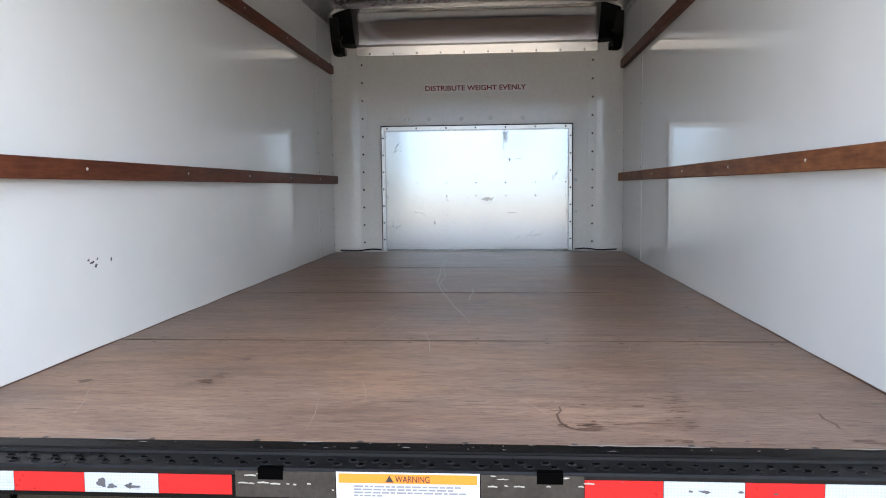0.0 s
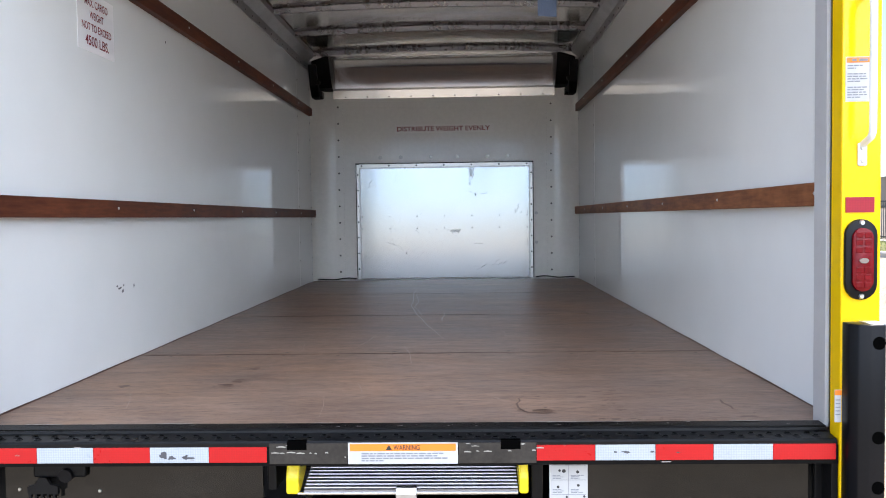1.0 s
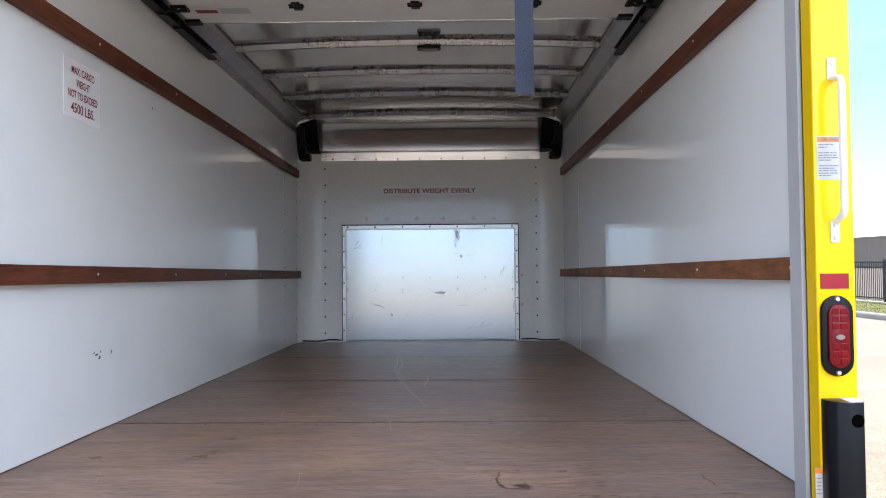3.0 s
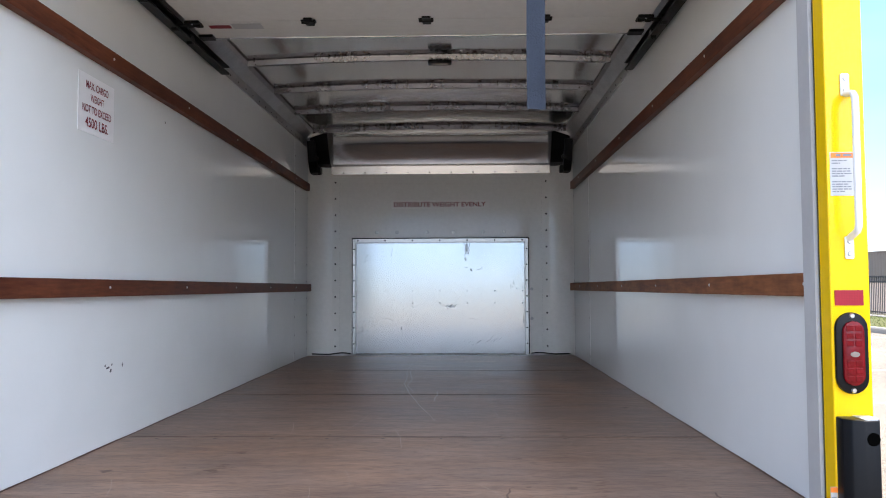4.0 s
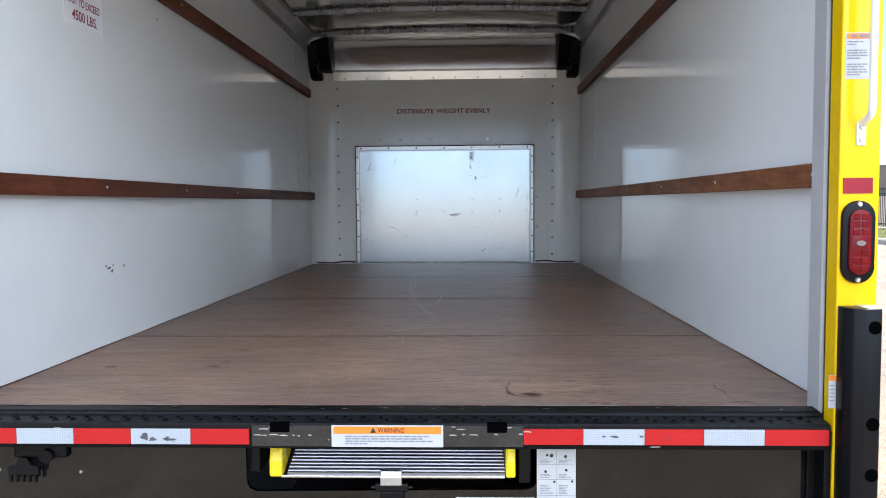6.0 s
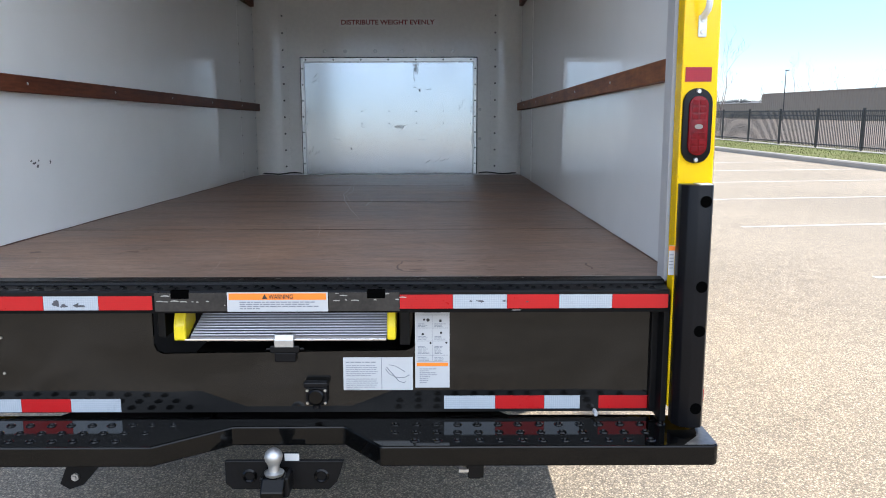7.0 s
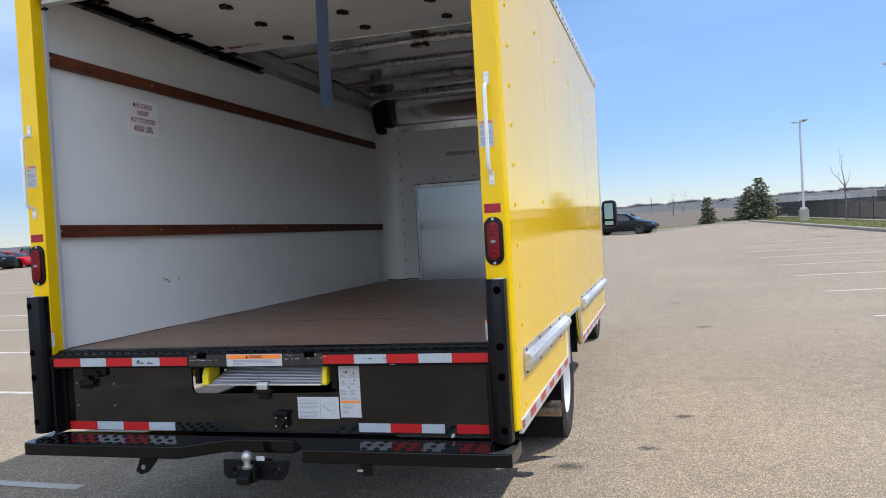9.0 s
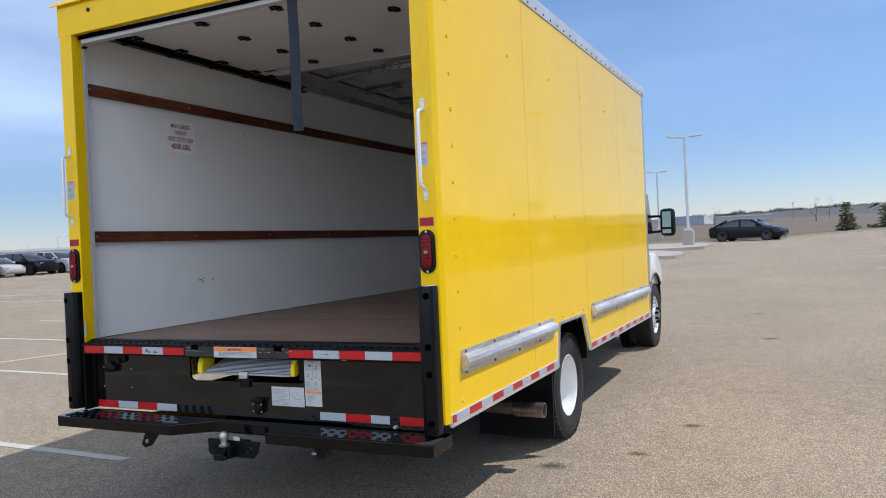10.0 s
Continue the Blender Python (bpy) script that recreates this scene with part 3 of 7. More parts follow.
for k in range(-1, 19):
    y = 7.57 + 3.03 * k
    if y < 60:
        stall(4.24, y, kerb_x(y) - 0.3, y + 0.12 * (kerb_x(y) - 4.5))
for k in range(-2, 14):
    y = 0.82 + 2.43 * k
    stall(-12.75, y + 0.35, -1.7, y)
    stall(-29.0, y + 0.5, -17.9, y + 0.35)
stall(-7.8, 3.1, -7.0, 5.2)

# oil spots and a drain cover on the asphalt
for i, (x, y, r) in enumerate([(1.19, 1.48, 0.13), (1.87, 2.64, 0.10), (1.63, 1.86, 0.09), (2.21, 6.95, 0.13), (1.92, 9.55, 0.12), (1.47, 12.57, 0.12)]):
    spot = bmesh.new()
    blob(spot, (x, y, 0), (1, 0, 0), (0, 1, 0), r, r * 0.7, i + 5, 0.003, 24, 0.1)
    tagged(part("oil_spot", spot, OIL), "dark oil stain on the asphalt", kind="structure")
for x, y in ((9.46, 41.6), (8.1, 62)):
    cover = bmesh.new()
    lathe([(0.0, 0.0001), (0.008, 0.3), (0.0, 0.36)], (x, y, 0.002), 2, 24, cover)
    tagged(part("drain_cover", cover, BLACK_STEEL), "round dark iron drain cover in the asphalt", "drain cover")

# grass blades on the verge
rnd = random.Random(4)
verts, faces = [], []
for i in range(16000):
    y = 14 + 60 * rnd.random() ** 1.3
    x = kerb_x(y) + 0.2 + (fence_x(y) + 1.0 - kerb_x(y)) * rnd.random()
    h, a, w = 0.02 + 0.035 * rnd.random(), rnd.random() * math.tau, 0.004 + y * 0.00022
    dx, dy = math.cos(a) * w, math.sin(a) * w
    b = len(verts)
    verts += [(x - dx, y - dy, 0.115), (x + dx, y + dy, 0.115), (x + dy * 2, y - dx * 2, 0.12 + h)]
    faces.append((b, b + 1, b + 2))
blades = bpy.data.meshes.new("grass_blades")
blades.from_pydata(verts, [], faces)
blades.materials.append(BLADE)
tagged(new("grass_blades", blades), "short green grass blades on the verge", "grass", kind="stuff")

# ---- the truck ----
# near-black for floor joints and for shade painted into holes and recesses
GAP_SHADE = surface("gap_shade", (0.0015, 0.0015, 0.0015), 0.9, bump=0, spec=0.0)
truck = thing("box_truck", "yellow box truck with open rear door and empty cargo box", "truck", LEVEL)
FLOOR_Z, WALL, OUT = 0.934, 1.165, 1.2


def floor_z(y):
    return 0.917 + 0.0014 * y


# plywood floor sheets, laid across
for i in range(4):
    y0, y1 = 0.112 + (i > 0) * (1.22 * i - 0.112), min(1.22 * (i + 1), 5.0)
    za, zb = floor_z(y0), floor_z(y1)
    part("floor_sheet", prism([(y0 + 0.003, za - 0.03), (y0 + 0.003, za), (y1 - 0.003, zb), (y1 - 0.003, zb - 0.03)], 0, -WALL - 0.01, WALL + 0.01), FLOOR_WOOD, truck,
         "worn brown plywood floor sheet" if i == 0 else "")
FU, FV = (1, 0, 0), Vector((0, 1, 0.0014))
marks = bmesh.new()
for i, (x, y, rx, ry) in enumerate([(-0.62, 0.65, 0.02, 0.014), (-0.968, 0.634, 0.03, 0.03), (-0.368, 0.462, 0.009, 0.006),
                                    (0.396, 0.832, 0.010, 0.008), (0.997, 1.96, 0.02, 0.02), (0.901, 1.309, 0.03, 0.008), (0.395, 0.445, 0.014, 0.008), (0.53, 0.437, 0.022, 0.007),
                                    (0.61, 0.145, 0.03, 0.006), (0.65, 0.12, 0.04, 0.006), (-0.28, 1.21, 0.012, 0.012), (0.95, 0.2, 0.05, 0.008)]):
    blob(marks, (x, y, floor_z(y)), FU, FV, rx, ry, i, 0.0012, 18, 0.65)
streak(marks, (0, 0.3, floor_z(0.3)), FU, FV, [(0.352, 0.145), (0.336, 0.125), (0.338, 0.09), (0.326, 0.06), (0.328, 0.01), (0.336, -0.02), (0.352, -0.045), (0.372, -0.055), (0.392, -0.054), (0.413, -0.056)], 0.006)
streak(marks, (0.93, 0.34, floor_z(0.34)), FU, FV, [(0.0, 0.05), (-0.006, 0.01), (0.004, -0.03), (0.0, -0.06)], 0.008)
for x, y, w in ((-0.05, 0.455, 0.08), (0.135, 0.461, 0.025), (-0.926, 0.358, 0.05), (0.53, 0.30, 0.05), (0.5, 1.5, 0.05), (-0.7, 1.6, 0.06), (0.8, 0.58, 0.04)):
    streak(marks, (x, y, floor_z(y)), FU, FV, [(-w, 0), (-w / 3, 0.003), (w / 3, -0.002), (w, 0.001)], 0.005)
rnd = random.Random(9)
for i in range(230):
    x, y = rnd.uniform(-1.1, 1.1), 0.15 + 4.5 * rnd.random() ** 1.4
    w = 0.003 + 0.03 * rnd.random() ** 5
    streak(marks, (x, y, floor_z(y)), FU, FV, [(-w, 0), (0, rnd.uniform(-0.003, 0.003)), (w, 0)], 0.0022 + 0.003 * rnd.random())
for cx, cy, su, sv, n in ((-0.628, 0.645, 0.014, 0.016, 16), (-0.606, 0.70, 0.010, 0.018, 10), (-0.606, 0.92, 0.018, 0.010, 9), (-0.955, 3.28, 0.05, 0.06, 26), (0.40, 0.28, 0.03, 0.012, 16), (0.62, 0.40, 0.02, 0.08, 18), (0.70, 0.18, 0.10, 0.015, 14), (-0.35, 1.45, 0.05, 0.06, 12)):
    for k in range(n):
        x, y, w = rnd.gauss(cx, su), rnd.gauss(cy, sv), rnd.uniform(0.004, 0.017)
        streak(marks, (x, y, floor_z(y)), FU, FV, [(-w, 0), (0, rnd.uniform(-0.004, 0.004)), (w, 0)], rnd.uniform(0.003, 0.009), 0.0012)
part("floor_stains", marks, STAIN, truck, "dark stains and gouges in the floor", kind="stuff")
pale = bmesh.new()
streak(pale, (0, 2.3, floor_z(2.3)), FU, FV, [(-0.2, 1.9), (-0.2, 1.3), (-0.17, 0.9), (-0.165, 0.6), (-0.135, 0.4), (-0.105, 0.18), (-0.06, -0.05), (-0.02, -0.28), (0.03, -0.5), (0.075, -0.72)], 0.005)
streak(pale, (0.02, 2.32, floor_z(2.32)), FU, FV, [(-0.2, 1.5), (-0.19, 1.2), (-0.15, 0.8), (-0.16, 0.5), (-0.12, 0.3), (-0.09, 0.1)], 0.004)
streak(pale, (0.05, 2.3, floor_z(2.3)), FU, FV, [(0.0, 0.25), (0.008, 0.1), (-0.004, 0.0), (0.0, -0.12)], 0.007)
for x, y, a, b in ((-0.3, 1.3, 0.06, 0.5), (-0.03, 1.0, -0.06, 0.4), (0.6, 0.9, 0.16, 0.1)):
    streak(pale, (x, y, floor_z(y)), FU, FV, [(0, 0), (a / 2 + 0.01, b / 2), (a, b)], 0.0025)
for i in range(34):
    x, y = rnd.uniform(-1.0, 1.0), 0.2 + 4.2 * rnd.random() ** 1.3
    a, ln = rnd.uniform(0.9, 2.3), rnd.uniform(0.04, 0.3)
    streak(pale, (x, y, floor_z(y)), FU, FV, [(0, 0), (ln * 0.5 * math.cos(a) + 0.006, ln * 0.5 * math.sin(a)), (ln * math.cos(a), ln * math.sin(a))], 0.0014, 0.001)
part("floor_scratch", pale, SCRATCH, truck, "pale scratches in the floor", kind="stuff")
screws = bmesh.new()
for y in (0.15, 1.18, 1.255, 2.40, 2.48, 3.62, 3.70, 4.9):
    for k in range(10):
        x = -1.04 + 0.2345 * k
        blob(screws, (x + 0.02 * math.sin(k * 7 + y), y, floor_z(y)), FU, FV, 0.008, 0.007, k, 0.0014, 8, 0.2)
part("floor_screws", screws, BLACK_STEEL, truck, kind="stuff")

# ragged dark brown strip along each wall base
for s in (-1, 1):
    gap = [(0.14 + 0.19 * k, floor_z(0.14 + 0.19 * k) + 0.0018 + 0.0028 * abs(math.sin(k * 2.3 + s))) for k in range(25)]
    part("floor_edge_gap", prism([(0.14, floor_z(0.14) - 0.004)] + gap + [(gap[-1][0], floor_z(4.7) - 0.004)], 0, *sorted((s * WALL, s * (WALL - 0.003)))), STAIN, truck, "thin dark brown strip along the floor edge" if s < 0 else "")
edge_wear = bmesh.new()
for y in (1.22, 2.44, 3.66):
    x = -1.15
    while x < 1.1:
        w = rnd.uniform(0.03, 0.16)
        if rnd.random() < 0.78:
            streak(edge_wear, (x + w / 2, y + rnd.uniform(-0.004, 0.004), floor_z(y)), FU, FV, [(-w / 2, 0), (-w / 5, rnd.uniform(-0.002, 0.002)), (w / 4, rnd.uniform(-0.002, 0.002)), (w / 2, 0)], rnd.uniform(0.010, 0.022))
        x += w
part("joint_wear", edge_wear, STAIN, truck, "dark splintered edges of the floor sheets", kind="stuff")
for y in (1.22, 2.44, 3.66):
    part("floor_joint", box(-WALL, WALL, y - 0.003, y + 0.003, floor_z(y) - 0.02, floor_z(y) - 0.0012), GAP_SHADE, truck)
for s in (-1, 1):
    cable = [(s * (0.80 + 0.036 * k), 4.972 - 0.012 * math.sin(k * 0.9) - (0.09 if k > 7 else 0.0) * (k - 7) / 2, floor_z(4.9) + 0.010 + 0.008 * math.sin(k * 0.8)) for k in range(10)]
    part("loose_cable", tube(cable, 0.006, 6), BLACK_PLASTIC, truck, "thin black cable along the bulkhead" if s < 0 else "")

# side walls: white liner inside, yellow panels outside
TOP = 2.80
for s in (-1, 1):
    lx = sorted((s * WALL, s * (WALL + 0.012)))
    part("wall_liner", box(*lx, 0.13, 4.83, FLOOR_Z - 0.03, 2.84), WHITE_LINER, truck, "glossy white fibreglass side wall" if s < 0 else "")
    # rounded inner front corner
    arc = [(s * (WALL - 0.195 + 0.195 * math.cos(a)), 4.83 + 0.175 * math.sin(a)) for a in (k * math.pi / 2 / 8 for k in range(9))]
    back = [(x + s * 0.012, y + 0.012) for x, y in reversed(arc)]
    part("corner_sheet", prism(arc + back, 2, FLOOR_Z - 0.03, 2.84), FRONT_SHEET, truck, smooth=True)
    seam = bmesh.new()
    for yy in ((4.33, 4.80) if s < 0 else (4.03, 4.80)):
        for k in range(12):
            dome(seam, (s * WALL, yy, 0.99 + 0.146 * k), (-s, 0, 0), 0.008)
    part("liner_rivets", seam, BLACK_STEEL, truck, kind="stuff")
    part("liner_joint", box(*sorted((s * WALL, s * (WALL - 0.002))), 4.31 if s < 0 else 4.01, 4.83, FLOOR_Z, 2.80), WHITE_LINER, truck)
    # outside panels, with the wheel opening cut into the lower edge
    low = 0.575
    for y0, y1 in ((0.13, 1.218), (1.222, 2.438), (2.442, 3.648), (3.652, 4.82)):
        pts = [(y0, low)]
        if y0 < 1.3 < y1:
            pts += [(1.645, low), (1.700, 0.845), (2.300, 0.845), (y1, 0.604)]
        elif y0 < 2.5 < y1:
            pts = [(2.442, 0.597), (2.455, low), (y1, low)]
        else:
            pts += [(y1, low)]
        pts += [(y1, TOP), (y0, TOP)]
        xs = sorted((s * (OUT - 0.02), s * OUT))
        part("side_panel", prism(pts, 0, *xs), YELLOW, truck, "glossy yellow side panel" if (s > 0 and y0 < 0.2) else "")
    arc = [(s * (OUT - 0.2 + 0.2 * math.cos(a)), 4.83 + 0.2 * math.sin(a)) for a in (k * math.pi / 2 / 8 for k in range(9))]
    back = [(x - s * 0.012, y - 0.012) for x, y in reversed(arc)]
    part("corner_panel", prism(arc + back, 2, 0.575, TOP), YELLOW, truck, smooth=True)
    part("corner_strip", box(*sorted((s * OUT, s * (OUT + 0.004))), 4.79, 4.85, 0.57, TOP + 0.02), ALU, truck, "aluminium corner strip")
    dots = bmesh.new()
    for k in range(13):
        dome(dots, (s * OUT, 0.165 + 0.006 * math.sin(k), 0.66 + 0.168 * k), (s, 0, 0), 0.011, 0.7)
    for yy in (0.96, 1.71, 2.45, 3.2, 3.95):
        for zz in (2.41, 1.533):
            dome(dots, (s * OUT, yy, zz), (s, 0, 0), 0.011, 0.7)
    for yy in (1.8, 2.05, 2.3):
        dome(dots, (s * OUT, yy, 0.875), (s, 0, 0), 0.01, 0.7)
    part("side_rivets", dots, YELLOW, truck, kind="stuff")
    # top rail
    prof = [(s * (OUT + 0.006), 2.785), (s * (OUT + 0.006), 2.862), (s * (OUT - 0.03), 2.895), (s * (OUT - 0.09), 2.905), (s * (OUT - 0.09), 2.88), (s * (OUT - 0.005), 2.785)]
    part("top_rail", prism([(x, z) for x, z in prof], 1, 0.06, 4.86), ALU_RAIL, truck, "riveted aluminium top rail" if s > 0 else "")
    dots = bmesh.new()
    for k in range(32):
        dome(dots, (s * (OUT + 0.006), 0.14 + 0.15 * k, 2.805), (s, 0, 0), 0.008, 0.8)
    part("top_rail_rivets", dots, BLACK_STEEL, truck, kind="stuff")
    part("top_edge", prism([(s * (OUT + 0.002), 2.860), (s * (OUT - 0.028), 2.9), (s * (OUT - 0.06), 2.91), (s * (OUT - 0.06), 2.898), (s * (OUT - 0.03), 2.889)], 1, 0.1, 4.85), STEEL_GREY, truck, "dull sealed roof edge")
    part("roof_corner_cap", prism([(s * (OUT + 0.012), 2.79), (s * (OUT + 0.012), 2.875), (s * (OUT - 0.12), 2.915), (s * (OUT - 0.12), 2.79)], 1, 4.80, 4.93, bevel=0.012), ALU_RAIL, truck, "grey roof corner cap")
    part("wheel_well", box(*sorted((s * 0.60, s * 0.612)), 1.60, 2.62, 0.60, 0.876), BLACK_PLASTIC, truck)
    # black sheet added to darken the view through the wheel opening
    part("splash_guard", prism([(2.50, 0.50), (2.50, 0.70), (2.46, 0.872), (2.47, 0.874), (2.512, 0.70), (2.512, 0.50)], 0, *sorted((s * 0.614, s * 1.16))), BLACK_PLASTIC, truck, "black sheet added ahead of the wheel" if s > 0 else "")
    # bottom rail with tape, both sides of the wheel opening
    for y0, y1 in ((0.034, 1.64), (2.458, 4.83)):
        rail = part("bottom_rail", box(*sorted((s * (OUT - 0.012), s * (OUT + 0.006))), y0, y1, 0.563, 0.622, 0.003), ALU_RAIL, truck)
        y, red = (y0 - 0.105 if y0 < 1 else y0 + 0.02), True
        while y + 0.05 < y1:
            part("tape_strip", box(*sorted((s * (OUT + 0.006), s * (OUT + 0.0075))), max(y, y0 + 0.002), min(y + 0.145, y1 - 0.004), 0.583, 0.617), TAPE_RED if red else TAPE_WHITE, rail)
            y, red = y + 0.147, not red
    cut = bmesh.new()
    tube([(s * (OUT + 0.003), y, z) for y, z in ((1.645, 0.57), (1.697, 0.83), (1.71, 0.843), (2.29, 0.843), (2.31, 0.833), (2.455, 0.57))], 0.011, 6, cut)
    part("wheel_opening_trim", cut, ALU, truck)
    # aluminium rub rails
    for y0, y1, z0, z1 in ((0.168, 1.585, 0.775, 0.893), (2.535, 4.72, 0.784, 0.898)):
        h = z1 - z0
        prof = [(OUT + 0.0, z0), (OUT + 0.004, z0), (OUT + 0.006, z0 + h * 0.20), (OUT + 0.034, z0 + h * 0.34), (OUT + 0.040, z0 + h * 0.5), (OUT + 0.034, z0 + h * 0.66),
                (OUT + 0.006, z0 + h * 0.80), (OUT + 0.004, z1), (OUT + 0.0, z1)]
        rub = part("rub_rail", prism([(s * x, z) for x, z in prof], 1, y0, y1), RUB_ALU, truck, "scuffed aluminium rub rail" if s > 0 else "", smooth=True)
        part("end_cap", box(*sorted((s * OUT, s * (OUT + 0.03))), y0 - 0.004, y0 + 0.002, z0 + 0.022, z1 - 0.022, 0.002), RUB_ALU, rub)
        dots = bmesh.new()
        for k in range(int((y1 - y0) / 0.37) + 1):
            for z in (z0 + 0.011, z1 - 0.011):
                dome(dots, (s * (OUT + 0.005), y0 + 0.04 + 0.365 * k, z), (s, 0, 0), 0.009, 0.8)
        part("rub_rail_bolts", dots, RUSTY, rub, kind="stuff")

# front wall inside
part("front_sheet", box(-0.97, 0.97, 5.003, 5.02, FLOOR_Z - 0.03, 2.62), FRONT_SHEET, truck, "pale painted front bulkhead sheet")
part("front_outer_wall", box(-1.0, 1.0, 5.022, 5.034, 0.575, 2.80), YELLOW, truck)
for s in (-1, 1):
    part("joint_strip", box(*sorted((s * 0.905, s * 0.972)), 4.999, 5.003, FLOOR_Z, 2.54), FRONT_SHEET, truck)
    dots = bmesh.new()
    for k in range(11):
        dome(dots, (s * 0.945, 4.999, 0.995 + 0.147 * k), (0, -1, 0), 0.009, 0.9)
    part("bulkhead_rivets", dots, PRINT_BLACK, truck, kind="stuff")
header = part("front_trim", prism([(4.985, 2.535), (4.974, 2.605), (4.985, 2.625), (5.004, 2.625), (5.004, 2.535)], 0, -0.98, 0.98), ALU_BRIGHT, truck, "bright riveted aluminium trim")
dots = bmesh.new()
for k in range(10):
    dome(dots, (-0.87 + 0.194 * k, 4.984, 2.55), (0, -1, 0.2), 0.0085, 0.9)
part("trim_rivets", dots, PRINT_BLACK, header, kind="stuff")
cove = [(5.0 - 0.30 * (1 - math.cos(a)) ** 0.8, 2.61 + 0.255 * math.sin(a)) for a in (k * math.pi / 2 / 10 for k in range(11))]
part("front_cove", prism(cove + [(y + 0.012, z + 0.012) for y, z in reversed(cove)], 0, -1.0, 1.0), ALU_ROOF, truck, "shiny curved aluminium cove above the bulkhead", smooth=True)
for s in (-1, 1):
    part("cove_end", prism([(4.72, 2.872), (5.0, 2.872), (5.0, 2.60), (4.90, 2.62), (4.80, 2.72)], 0, *sorted((s * 0.975, s * 1.13)), bevel=0.004), BLACK_STEEL, truck)
    bracket = prism([(4.74, 2.80), (4.99, 2.80), (4.99, 2.545), (4.93, 2.522), (4.87, 2.54), (4.80, 2.62)], 0, *sorted((s * 1.085, s * 1.155)), bevel=0.008)
    bk = part("corner_bracket", bracket, BLACK_PLASTIC, truck, "black moulded corner bracket" if s < 0 else "")
    part("bracket_hook", prism([(4.85, 2.585), (4.95, 2.585), (4.95, 2.535), (4.90, 2.52), (4.86, 2.54)], 0, *sorted((s * 1.055, s * 1.088)), bevel=0.006), BLACK_PLASTIC, bk)
    part("bracket_boss", rod((s * 1.085, 4.79, 2.655), (s * 1.085, 4.84, 2.655), 0.022, 12), BLACK_STEEL, bk)

# metal wear plate on the bulkhead, shaped slightly hollow to mirror the opening
def hollow(x):
    return 0.008 * (x / 0.775) ** 2


def follow(bm):
    for v in bm.verts:
        v.co.y -= hollow(v.co.x)
    return bm


def sheet(x0, x1, z0, z1, y0, y1, n=16):
    """A thin upright sheet that follows the hollow, with a closed rim."""
    bm = bmesh.new()
    cols = [[bm.verts.new((x, y - hollow(x), z)) for y, z in ((y0, z0), (y0, z1), (y1, z1), (y1, z0))] for x in (x0 + (x1 - x0) * k / n for k in range(n + 1))]
    for a, b in zip(cols, cols[1:]):
        for k in range(4):
            bm.faces.new((a[k], a[(k + 1) % 4], b[(k + 1) % 4], b[k]))
    bm.faces.new(cols[0])
    bm.faces.new(cols[-1])
    bmesh.ops.recalc_face_normals(bm, faces=bm.faces[:])
    return bm


plate = part("wear_plate", sheet(-0.779, 0.771, 0.926, 1.946, 4.995, 5.005), PLATE, truck, "scuffed bright metal wear plate", smooth=True, sharp=0.5)
part("plate_gasket", box(-0.796, 0.788, 4.996, 5.0025, 0.926, 1.963), BLACK_PLASTIC, plate, "dark line round the plate")
for x0, x1 in ((-0.787, -0.760), (0.752, 0.779)):
    part("plate_edge", box(x0, x1, 4.978, 5.0, 0.926, 1.951, 0.002), ALU, plate)
    part("plate_fold", box(*((x1 + 0.001, x1 + 0.008) if x0 < 0 else (x0 - 0.008, x0 - 0.001)), 4.982, 4.99, 0.926, 1.92, 0.001), STEEL_BOW, plate)
part("plate_edge", sheet(-0.760, 0.752, 1.924, 1.953, 4.986, 4.995), ALU, plate)
part("plate_fold", sheet(-0.760, 0.752, 1.912, 1.923, 4.990, 4.995), STEEL_BOW, plate)
part("plate_seam", sheet(-0.760, 0.752, 1.366, 1.501, 4.9925, 4.995), PLATE, plate, smooth=True, sharp=0.5)
dots = bmesh.new()
for k in range(7):
    x = -0.74 + 0.2445 * k
    for z in (1.49, 1.382):
        dome(dots, (x, 4.9925, z - 0.004), (0, -1, 0), 0.007, 0.7)
    dome(dots, (x, 4.986, 1.938), (0, -1, 0), 0.0085, 0.7)
follow(dots)
for z in (1.02, 1.16, 1.3, 1.44, 1.58, 1.72, 1.86):
    for x in (-0.774, 0.766):
        dome(dots, (x, 4.978, z), (0, -1, 0), 0.008, 0.7)
part("plate_rivets", dots, BLACK_STEEL, plate, kind="stuff")
U, V = (1, 0, 0), (0, 0, 1)
PC = (0.0, 4.995, 0.0)
scuffs, smears = bmesh.new(), bmesh.new()
rub = random.Random(17)
for pts in ([(-0.53, 1.262), (-0.50, 1.243), (-0.46, 1.238), (-0.42, 1.218)], [(0.25, 1.235), (0.285, 1.238), (0.33, 1.235)], [(0.32, 1.684), (0.335, 1.675), (0.36, 1.683)],
            [(0.365, 1.70), (0.372, 1.685), (0.365, 1.672)], [(-0.43, 1.865), (-0.44, 1.80)], [(0.62, 1.54), (0.625, 1.515)], [(-0.265, 1.362), (-0.245, 1.34), (-0.23, 1.345)],
            [(-0.20, 1.17), (-0.225, 1.145)], [(0.73, 1.28), (0.733, 1.20)], [(0.73, 1.53), (0.735, 1.47)], [(-0.345, 1.16), (-0.35, 1.14)], [(-0.675, 1.135), (-0.66, 1.11)], [(-0.72, 1.14), (-0.735, 1.105)]):
    streak(scuffs, PC, U, V, pts, 0.0038, 0.0015)
blob(scuffs, (0.272, 4.995, 1.672), U, V, 0.008, 0.02, 3, 0.0016, 12, 0.6)
